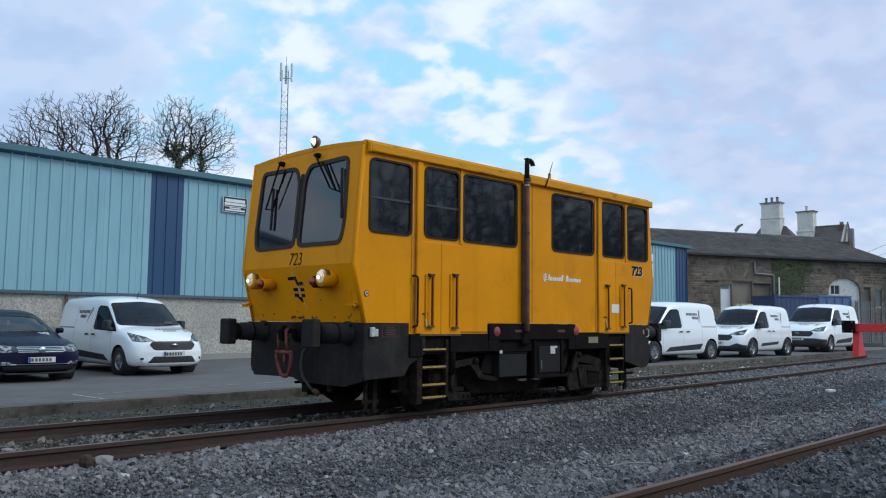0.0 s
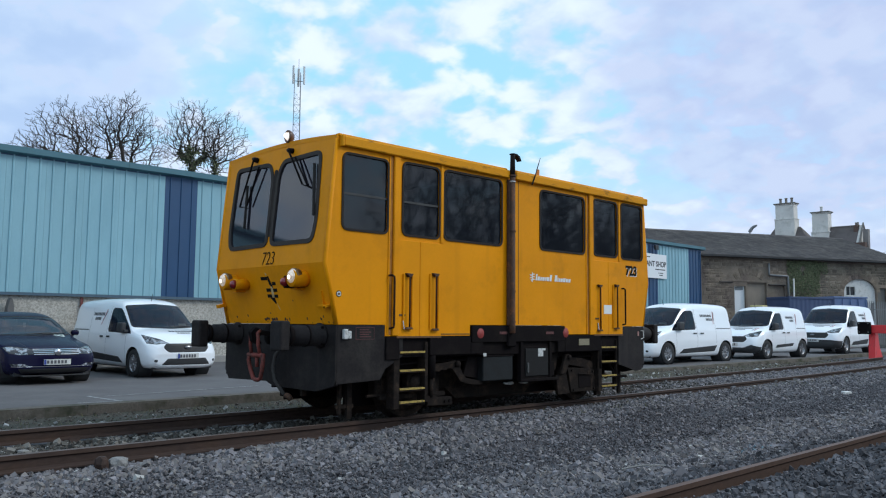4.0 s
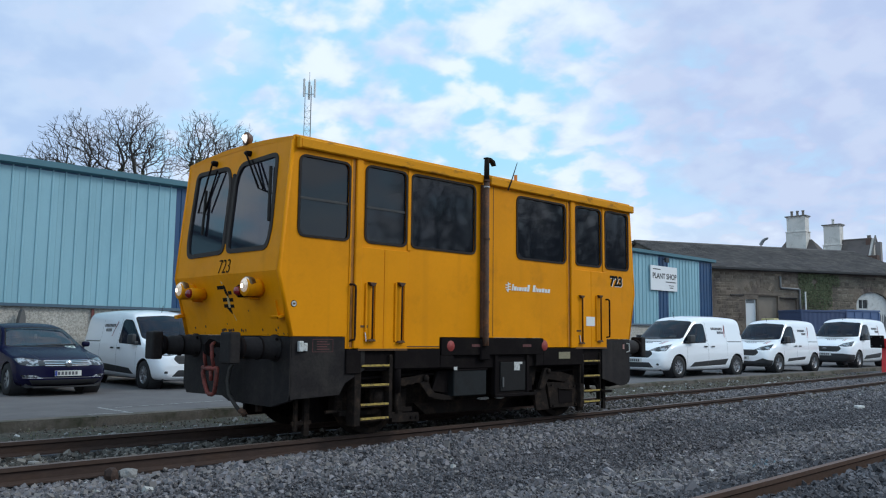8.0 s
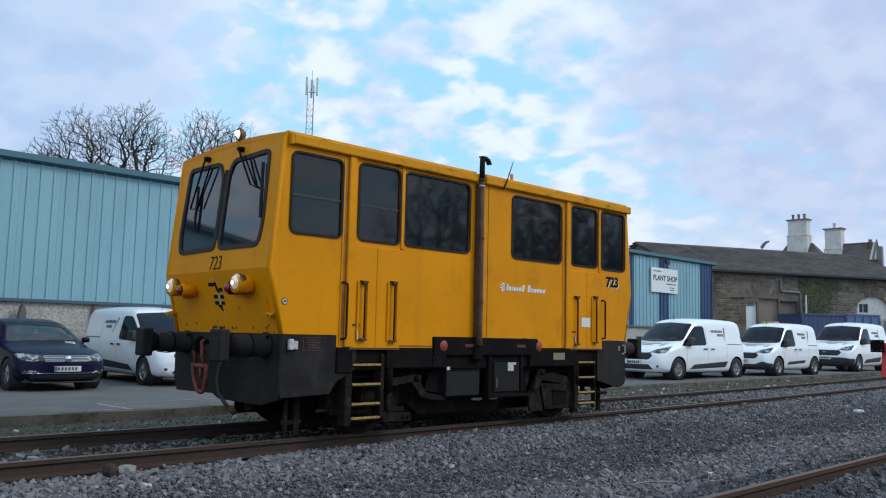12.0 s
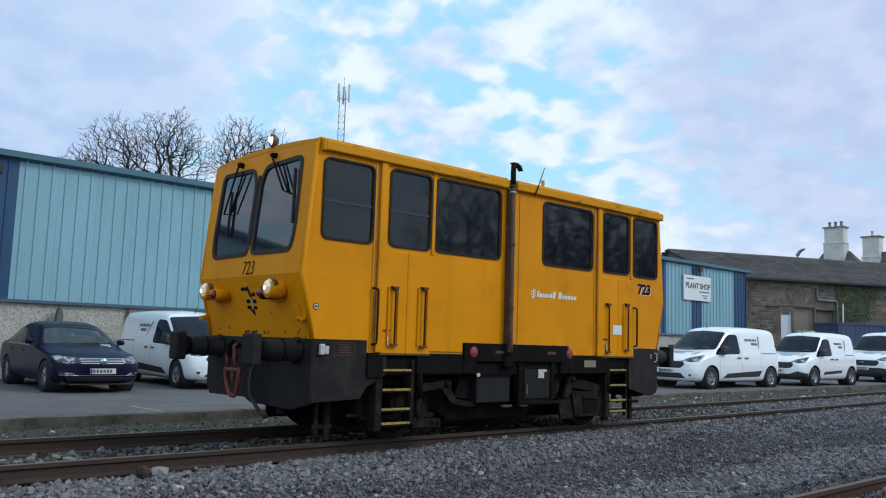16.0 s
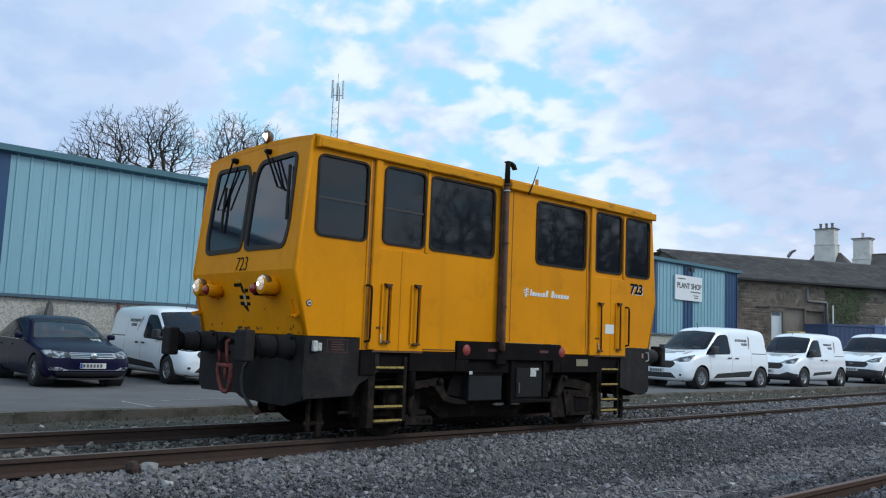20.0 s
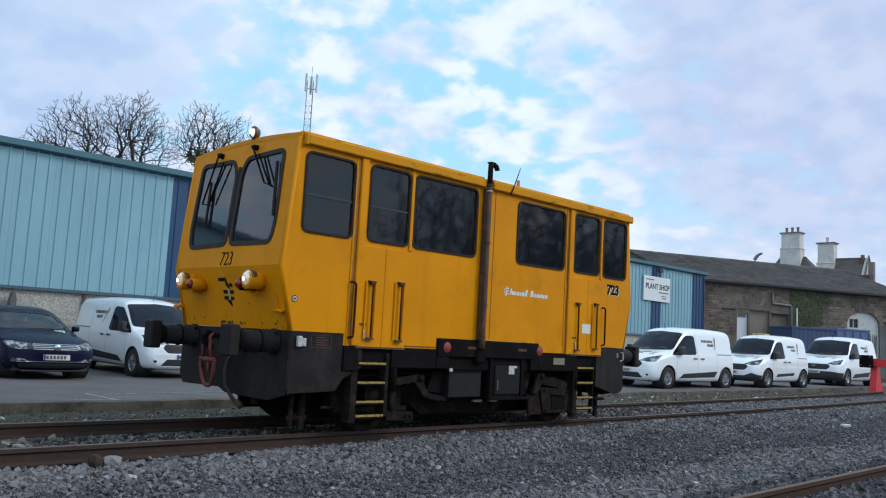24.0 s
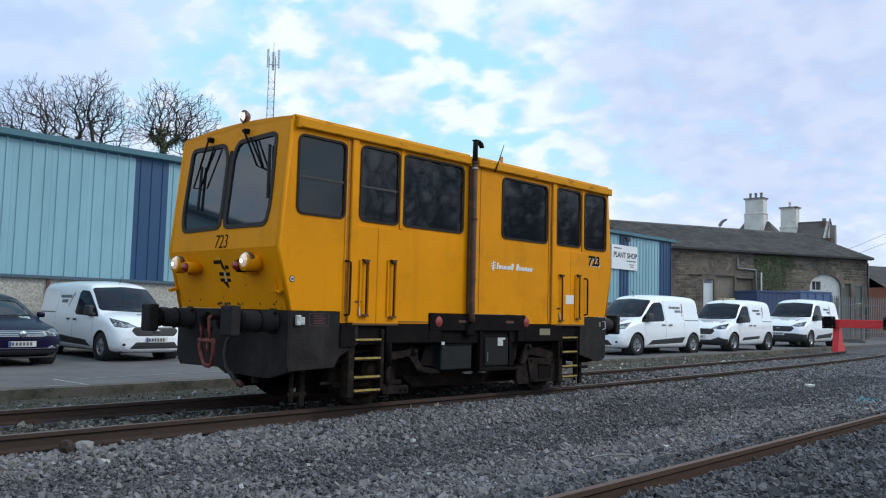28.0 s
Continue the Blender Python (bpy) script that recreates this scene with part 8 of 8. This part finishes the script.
def make_tree(name, x, y, z, fork, reach, top, seed, tips, lean=(0.0, 0.0), low=0.15, ivy=0.0, r_base=0.2, twig=0.0078, label="bare winter tree with dense fine twigs"):
    """Trunk up to the fork, then limbs that branch towards tips spread through a domed crown."""
    rng = np.random.default_rng(seed)
    pts, up, run = [], [], []

    def node(p, parent):
        pts.append(np.array(p, float))
        up.append(parent)
        run.append(0.0 if parent < 0 else run[parent] + float(np.linalg.norm(pts[-1] - pts[parent])))
        return len(pts) - 1

    last = node((0, 0, -0.3), -1)
    for k in range(1, 13):
        f = k / 12
        last = node((0.05 * sin(3 * f + seed) * f + 0.3 * lean[0] * f * f, 0.05 * cos(4 * f + seed) * f, fork * f), last)
    base = pts[last]
    # tips: more of them towards the outside of a flattened dome
    d = rng.normal(size=(tips * 3, 3))
    d /= np.linalg.norm(d, axis=1, keepdims=True)
    d = d[d[:, 2] > -0.25][:tips]
    rad = rng.uniform(0.10, 1.0, len(d)) ** 0.42 * (0.92 + 0.08 * np.sin(5 * np.arctan2(d[:, 1], d[:, 0]) + seed))
    tall = top - fork
    spot = np.stack([base[0] + lean[0] + d[:, 0] * rad * reach, base[1] + lean[1] + d[:, 1] * rad * reach, fork + low * tall + np.where(d[:, 2] > 0, d[:, 2] * (1 - low), d[:, 2]) * rad * tall], -1)
    spot = spot[np.argsort(np.linalg.norm((spot - base) / (reach, reach, tall), axis=1))]
    store = np.zeros((len(spot) * 14 + 40, 3))
    paths = np.zeros(len(store))
    store[:len(pts)] = pts
    paths[:len(pts)] = run
    start = len(pts) - 3
    for s in spot:
        n = len(pts)
        gap = np.linalg.norm(store[start:n] - s, axis=1)
        cost = gap + 0.34 * paths[start:n] + 0.5 * np.maximum(0, store[start:n, 2] - s[2])
        j = start + int(np.argmin(cost))
        a = pts[j]
        w = s - a
        length = float(np.linalg.norm(w))
        if length < 0.12:
            continue
        steps = max(2, min(12, int(length / 0.24)))
        before = a - pts[up[j]] if up[j] >= 0 else np.array((0, 0, 1.0))
        before = before / (np.linalg.norm(before) + 1e-6)
        mid = a + w * 0.42 + before * length * 0.18 + np.array((0, 0, 0.02)) * length
        prev = j
        for k in range(1, steps + 1):
            f = k / steps
            p = a * (1 - f) ** 2 + mid * 2 * f * (1 - f) + s * f * f + rng.normal(0, 0.013, 3) * (f < 1)
            prev = node(p, prev)
            store[prev], paths[prev] = p, run[prev]
    # fine twigs at the ends
    ends = set(range(len(pts))) - set(up)
    for j in sorted(ends):
        out = pts[j] - pts[up[j]]
        out = out / (np.linalg.norm(out) + 1e-6)
        for _ in range(3):
            way = out + rng.normal(0, 0.42, 3) + (0, 0, 0.45)
            way /= np.linalg.norm(way)
            k = node(pts[j] + way * rng.uniform(0.10, 0.24), j)
            node(pts[k] + (way + rng.normal(0, 0.3, 3)) * rng.uniform(0.07, 0.18), k)
    n = len(pts)
    flow = np.zeros(n)
    for j in range(n - 1, 0, -1):
        flow[j] = max(flow[j], 1.0)
        flow[up[j]] += flow[j]
    thick = np.maximum(twig, twig * flow ** 0.435)
    thick *= 1 + (np.maximum(0, r_base / thick.max() - 1)) * (thick / thick.max()) ** 1.3
    kept = {"trunk": ([], []), "crown": ([], [])}
    for j in range(1, n):
        a, c = Vector(pts[up[j]]), Vector(pts[j])
        r1 = thick[j]
        r0 = min(thick[up[j]], r1 * 1.25)
        vs, fs = kept["trunk" if r1 > 0.06 else "crown"]
        m = 8 if r1 > 0.06 else (5 if r1 > 0.022 else 3)
        q = (c - a).to_track_quat("Z", "Y").to_matrix()
        i0 = len(vs)
        for p, r in ((a, r0), (c, r1)):
            vs.extend(tuple(p + q @ Vector((r * cos(2 * pi * k / m), r * sin(2 * pi * k / m), 0))) for k in range(m))
        fs.extend((i0 + k, i0 + (k + 1) % m, i0 + m + (k + 1) % m, i0 + m + k) for k in range(m))
    tree = thing(name, label, "tree", at=Matrix.Translation((x, y, z)))
    for part_name, (vs, fs) in kept.items():
        me = bpy.data.meshes.new(part_name)
        me.from_pydata(vs, [], fs)
        me.materials.append(BARK)
        new(part_name, me).parent = tree
    if ivy:
        rnd = random.Random(seed)
        b = bmesh.new()
        for j in range(1, n):
            if thick[j] < 0.075 or pts[j][2] > ivy or pts[j][2] < 3:
                continue
            for _ in range(60):
                o = Vector((rnd.gauss(0, 1), rnd.gauss(0, 1), rnd.gauss(0, 1))) * (thick[j] * 0.7 + 0.08)
                s = rnd.uniform(0.04, 0.08)
                m = Matrix.Translation(Vector(pts[j]) + o) @ Euler((rnd.uniform(0, 6), rnd.uniform(0, 6), 0)).to_matrix().to_4x4()
                b.faces.new([b.verts.new(m @ Vector(c)) for c in ((-s, 0, 0), (0, -s, 0), (s, 0, 0), (0, s * 1.2, 0))])
        part("ivy", b, IVY, tree, "ivy clinging to the trunks")["kind"] = "stuff"
    return tree


make_tree("tree", 20.15, 47.0, -0.2, 11.2, 2.6, 16.15, 11, 700, (-0.75, 0.3), 0.26, ivy=12.3, r_base=0.15)
make_tree("tree", 22.05, 47.3, -0.2, 11.0, 1.9, 17.0, 23, 480, (-0.35, 0.0), 0.36, ivy=12.6, r_base=0.15, label="bare winter tree with an ivy-clad trunk")
make_tree("tree", 22.95, 46.4, -0.2, 12.0, 1.6, 17.35, 5, 350, (0.1, -0.1), 0.40, r_base=0.10)
make_tree("tree", 23.95, 47.0, -0.2, 11.4, 2.0, 16.3, 9, 430, (0.5, 0.0), 0.28, ivy=12.4, r_base=0.13)
make_tree("tree", 17.6, 47.6, -0.2, 9.6, 2.0, 13.75, 14, 380, (-0.1, 0.2), 0.25, r_base=0.11)
make_tree("tree", 28.35, 47.0, -0.2, 11.8, 2.5, 17.9, 31, 900, (0.05, 0.2), 0.36, ivy=14.1, r_base=0.19, label="bare winter tree with an ivy-clad trunk")
make_tree("tree", 29.65, 46.6, -0.2, 11.6, 2.0, 17.45, 37, 560, (0.75, -0.1), 0.30, ivy=13.4, r_base=0.13, label="bare winter tree with an ivy-clad trunk")
# trees across the yard behind the viewer, which show in the railcar's windows
# never in view; twigs thickened to darken the reflections in the glass
for tx, ty, th, ts, tw in ((24.0, -36.0, 8.5, 41, 0.018), (36.0, -33.0, 14.0, 47, 0.020), (42.0, -34.0, 15.0, 61, 0.024), (48.5, -33.0, 15.0, 43, 0.030), (53.5, -34.0, 15.0, 59, 0.026), (59.0, -33.0, 15.0, 53, 0.027), (65.0, -34.0, 14.0, 67, 0.026)):
    make_tree("tree", tx, ty, -0.2, 3.0, 4.6, th, ts, 800, (0.2, 0.0), 0.08, r_base=0.30, twig=tw)


# ---- loose ballast ----


def scatter(name, label, n, region, size, seed, material, keep=None, sink=0.35):
    """Many broken stones as one mesh, lying on the ballast bed."""
    rng = np.random.default_rng(seed)
    base = np.array([(-1, -1, -1), (1, -1, -1), (1, 1, -1), (-1, 1, -1), (-1, -1, 1), (1, -1, 1), (1, 1, 1), (-1, 1, 1)], float) * 0.72
    tris = np.array([(0, 2, 1), (0, 3, 2), (4, 5, 6), (4, 6, 7), (0, 1, 5), (0, 5, 4), (1, 2, 6), (1, 6, 5), (2, 3, 7), (2, 7, 6), (3, 0, 4), (3, 4, 7)])
    x = rng.uniform(region[0], region[1], n)
    y = rng.uniform(region[2], region[3], n)
    if keep is not None:
        ok = keep(x, y, rng)
        x, y = x[ok], y[ok]
    n = len(x)
    z = np.array([ground_z(a, c) for a, c in zip(x, y)])
    s = rng.lognormal(0, 0.30, n) * size
    shape = base[None] * rng.uniform(0.60, 1.15, (n, 8, 1)) * (np.array([1.12, 0.92, 0.70]) * rng.uniform(0.75, 1.25, (n, 3)))[:, None, :]
    q = rng.normal(size=(n, 4))
    q[:, 1:3] *= 0.55
    q /= np.linalg.norm(q, axis=1, keepdims=True)
    w, i, j, k = q.T
    R = np.stack([np.stack([1 - 2 * (j * j + k * k), 2 * (i * j - k * w), 2 * (i * k + j * w)], -1), np.stack([2 * (i * j + k * w), 1 - 2 * (i * i + k * k), 2 * (j * k - i * w)], -1), np.stack([2 * (i * k - j * w), 2 * (j * k + i * w), 1 - 2 * (i * i + j * j)], -1)], -2)
    pts = np.einsum("nab,nvb->nva", R, shape) * s[:, None, None]
    pts += np.stack([x, y, z - 0.03 + s * (0.60 - sink) + 0.012 * rng.standard_normal(n)], -1)[:, None, :]
    faces = (tris[None] + 8 * np.arange(n)[:, None, None]).reshape(-1)
    me = bpy.data.meshes.new(name)
    me.vertices.add(8 * n)
    me.vertices.foreach_set("co", pts.reshape(-1))
    m = len(faces) // 3
    me.loops.add(3 * m)
    me.loops.foreach_set("vertex_index", faces)
    me.polygons.add(m)
    me.polygons.foreach_set("loop_start", np.arange(0, 3 * m, 3))
    me.update(calc_edges=True)
    me.materials.append(material)
    me.shade_flat()
    return tagged(new(name, me), label, "ballast", kind="stuff")


def off_rails(x, y, rng):
    """Keeps stones off the rail heads, and thins them over the oily, fine-grained patches."""
    b = 0.0019 * np.maximum(0, x - 8) ** 2
    clear = (np.abs(y - b - 0.835) > 0.085) & (np.abs(y - b + 0.835) > 0.085) & (np.abs(y + 5.24) > 0.055)
    wave = np.array([noise.noise((a * 0.35, c * 0.9, 3.3)) + 0.5 * noise.noise((a * 1.1, c * 2.0, 8)) for a, c in zip(x, y)])
    fine = np.clip(1.35 - np.abs(y - b + 2.75) / 0.80, 0, 1) + 0.85 * wave
    return clear & (rng.random(len(x)) < np.clip(1.0 - 1.25 * np.clip(fine, 0, 1), 0.05, 1))


def everywhere(x, y, rng):
    """Fine gravel lies under and between the stones, but not against the rails."""
    b = 0.0019 * np.maximum(0, x - 8) ** 2
    return (np.abs(y - b - 0.835) > 0.085) & (np.abs(y - b + 0.835) > 0.085) & (np.abs(y + 5.24) > 0.055) & (x > 0.05 * y + 0.2 * (y + 8)) & (x < (y + 8.3) * 4.6 + 2)


def nearby(x, y, rng):
    """The wedge of the siding that lies before the viewer's spot."""
    return off_rails(x, y, rng) & (x > 0.05 * y + 0.2 * (y + 8)) & (x < (y + 8.3) * 4.6 + 2)


scatter("ballast_stones", "broken grey limestone ballast beside the siding", 70000, (1.2, 13.0, -4.55, -0.6), 0.0225, 1, BALLAST, nearby)
scatter("ballast_stones", "broken grey limestone ballast beside the siding", 60000, (9.0, 34.0, -4.75, 1.2), 0.024, 2, BALLAST, nearby)
# dirt colour, with the shade beneath the railcar mixed into it
scatter("ballast_stones", "dark oily ballast between the rails, deepened for the shade under the railcar", 16000, (1.0, 16.0, -0.78, 0.78), 0.022, 3, shader("dirty_shaded_stones", (0.064, 0.059, 0.053), 0.85, spec=0.2, islands=0.5), nearby)
scatter("ballast_stones", "grey ballast and weeds beside the kerb", 9000, (1.5, 33.0, 0.9, 4.6), 0.017, 4, shader("brown_stones", (0.126, 0.109, 0.095), 0.95, spec=0.2, islands=0.5), nearby)
scatter("ballast_stones", "dark grey ballast round the second siding", 36000, (1.6, 22.0, -7.0, -4.45), 0.0235, 5, shader("oil_darkened_ballast", (0.093, 0.090, 0.097), 0.9, spec=0.2, islands=0.5, blotch=0.45, blotch_scale=1.4), off_rails)
scatter("ballast_stones", "paler stones spilt between the rails", 2600, (0.8, 8.5, -0.72, 0.72), 0.024, 12, shader("dusty_stones", (0.150, 0.140, 0.126), 0.95, spec=0.2, islands=0.5), lambda x, y, rng: off_rails(x, y, rng) & (rng.random(len(x)) < np.clip(1.15 - (x - 3.5) / 5, 0.15, 1)), 0.05)
scatter("gravel", "fine dark oily gravel among the ballast", 120000, (1.2, 22.0, -5.6, -0.9), 0.0125, 6, shader("dark_gravel", (0.118, 0.112, 0.119), 0.9, spec=0.2, islands=0.55), everywhere, 0.2)
scatter("pale_stones", "scattered pale limestone chips", 1500, (1.2, 26.0, -5.6, 4.0), 0.023, 7, shader("pale_stone", (0.34, 0.335, 0.32), 0.9, islands=0.4), off_rails, 0.2)

scatter("sprayed_stones", "stones marked with spilt pale blue paint", 260, (14.6, 15.7, -4.15, -3.60), 0.026, 8, shader("blue_sprayed_stone", (0.10, 0.20, 0.24), 0.9, islands=0.4), lambda x, y, rng: (x - 15.15) ** 2 / 0.22 + (y + 3.87) ** 2 / 0.05 < 0.4 + 0.8 * rng.random(len(x)), 0.15)
scatter("sprayed_stones", "stones marked with spilt pale blue paint", 70, (8.35, 9.05, -4.32, -4.05), 0.024, 9, shader("faint_blue_stone", (0.13, 0.20, 0.24), 0.9, islands=0.4), lambda x, y, rng: rng.random(len(x)) < 0.6, 0.15)

scatter("ballast_stones", "grey ballast along the sidings", 26000, (-9.0, 2.6, -7.6, 4.3), 0.030, 10, BALLAST, lambda x, y, rng: off_rails(x, y, rng) & (x < 0.05 * y + 0.2 * (y + 8) + 0.15))


# ---- chairs under the rails, litter and weeds ----


def build_chairs():
    b = box(-0.10, 0.10, -0.19, 0.19, -0.17, -0.135, 0.008)
    for s in (-1, 1):
        prism([(s * 0.05, -0.135), (s * 0.14, -0.135), (s * 0.11, -0.10), (s * 0.045, -0.045)], "x", -0.055, 0.055, bm=b)
    for y in (-0.13, 0.13):
        rod((0.06, y, -0.14), (0.06, y, -0.115), 0.014, n=6, bm=b)
    me = bpy.data.meshes.new("rail_chair")
    b.to_mesh(me)
    b.free()
    me.materials.append(RAIL)
    rnd = random.Random(2)
    for parent, ys, x1, curved in ((track, (-0.835, 0.835), 9, True),):
        x = 1.05
        while x < x1:
            for y in ys:
                ob = new("rail_chair", me)
                ob.parent = parent
                ob.location = (x + rnd.uniform(-0.03, 0.03), y + (bend(x) if curved else 0), rnd.uniform(-0.115, -0.075))
            x += 0.78


build_chairs()


def lump(name, label, category, x, y, z, sx, sy, sz, seed, material):
    """One broken stone or scrap lying on the ballast."""
    rnd = random.Random(seed)
    b = bmesh.new()
    bmesh.ops.create_icosphere(b, subdivisions=2, radius=1)
    for v in b.verts:
        v.co *= 1 + 0.28 * noise.noise(v.co * 1.6 + Vector((seed, 0, 0)))
        v.co = Vector((round(v.co.x * 2.2) / 2.2 * 0.5 + v.co.x * 0.5, v.co.y, max(-0.7, min(0.75, v.co.z))))
        v.co = Vector((v.co.x * sx, v.co.y * sy, v.co.z * sz))
    ob = obj(name, b, material)
    ob.location, ob.rotation_euler = (x, y, z), (0, 0, rnd.uniform(-0.5, 0.5))
    return tagged(ob, label, category)


def build_litter():
    pale = shader("pale_limestone", (0.225, 0.218, 0.210), 0.95, grain=0.2, bump=0.2)
    lump("boulder", "pale limestone lump lying against the rail", "stone", 3.11, -1.03, -0.125, 0.085, 0.08, 0.06, 5, pale)
    lump("stone_slab", "flat grey stone slab in the ballast", "stone", 4.70, -1.02, -0.165, 0.26, 0.11, 0.05, 9, shader("grey_slab", (0.15, 0.145, 0.14), 0.95, grain=0.2))
    lump("rust_lump", "rusty brown broken chair beside the rail", "scrap", 2.97, -1.02, -0.12, 0.06, 0.08, 0.08, 12, RAIL)
    lump("rag", "black rag lying on the ballast", "rag", 17.53, -1.05, -0.13, 0.22, 0.10, 0.04, 15, BLACK_BOARD)
    blk = tagged(obj("concrete_block", box(-0.10, 0.10, -0.05, 0.05, -0.03, 0.025, 0.010), WHITE_OLD), "small white concrete block lying on the ballast", "block")
    blk.location, blk.rotation_euler = (17.2, -2.25, ground_z(17.2, -2.25) + 0.025), (0.06, 0.03, -0.35)
    for k, (x, y) in enumerate(((4.05, 0.22), (2.75, 0.30), (3.3, 2.9), (5.15, 2.6), (2.2, 0.42))):
        lump("stone", "pale chip of limestone between the rails", "stone", x, y, ground_z(x, y) + 0.0, 0.055, 0.04, 0.03, 30 + k, pale)
    pl = thing("timber_plank", "grey timber planks stacked by the buffer stop", "timber")
    for k in range(3):
        part("plank", box(46.0, 46.3, 4.9 + 0.1 * k, 6.3 + 0.05 * k, -0.068 + 0.105 * k, 0.03 + 0.105 * k, 0.01), GREY_DOOR, pl)
    st = thing("stick", "thin bleached stick on the ballast", "stick")
    part("stick", tube([(6.38, -4.08, -0.165), (6.6, -4.14, -0.15), (6.85, -4.25, -0.165)], 0.008, 6), pale, st)
    # made-up box for an unidentified pale shape with a yellow top
    cab = thing("cabinet", "pale box with a yellow top behind the vans, stand-in for an unidentified object", "cabinet")
    m = WALL_M @ Vector((1.55, -3.0, 0))
    part("casing", box(m.x - 0.3, m.x + 0.3, m.y - 0.33, m.y + 0.33, -0.07, 2.16, 0.02), WHITE_OLD, cab)
    part("lid", box(m.x - 0.33, m.x + 0.33, m.y - 0.36, m.y + 0.36, 2.165, 2.27, 0.02), shader("pale_yellow_paint", (0.60, 0.52, 0.22), 0.6), cab)
    wires = thing("overhead_cable", "thin dark overhead cables beyond the goods store", "cable")
    for a, c in (((67.08, 11.75, 6.86), (67.68, 9.64, 7.86)), ((67.21, 11.31, 6.44), (67.67, 9.65, 7.14))):
        a, c = Vector(a), Vector(c)
        d = c - a
        pts = [Vector((67.0, 13.92, 6.2))] + [a + d * t for t in (0, 0.5, 1, 2, 3)]
        part("cable", tube(pts, 0.013, 5), GALV, wires)
    part("pole", rod((68.85, 5.35, -0.3), (68.85, 5.35, 10.2), 0.13, 0.10), SLEEPER, wires, "timber pole")


build_litter()


def build_weeds():
    rnd = random.Random(77)
    b = bmesh.new()
    spots = [(rnd.uniform(9, 26), -1.0 - rnd.random() * 0.5) for _ in range(60)] + [(rnd.uniform(2, 14), rnd.uniform(2.6, 4.5)) for _ in range(90)] + [(rnd.uniform(14, 32), rnd.uniform(1.8, 3.4)) for _ in range(120)]
    for x, y in spots:
        y += bend(x) if y < 0 else 0
        z = ground_z(x, y) - 0.02
        for _ in range(rnd.randint(5, 14)):
            a = rnd.uniform(0, 6.28)
            h = rnd.uniform(0.03, 0.09)
            o = Vector((x + rnd.gauss(0, 0.04), y + rnd.gauss(0, 0.04), z))
            tip = o + Vector((cos(a) * h * 0.6, sin(a) * h * 0.6, h))
            w = Vector((-sin(a), cos(a), 0)) * 0.004
            b.faces.new([b.verts.new(c) for c in (o - w, o + w, tip)])
    tagged(obj("weeds", b, shader("dry_weeds", (0.13, 0.125, 0.06), 0.8, islands=0.4)), "sparse dry weeds in the ballast and along the kerb", "weeds", kind="stuff")


build_weeds()


def motions():
    walk(railcar, [(t, pose(RC0 + s, 0, 0)) for t, s in RUN])
    for axle in wheelsets:
        x = axle.location.x
        walk(axle, [(t, pose(x, 0, 0.42, 0, math.degrees(s / 0.42), 0)) for t, s in RUN])


motions()
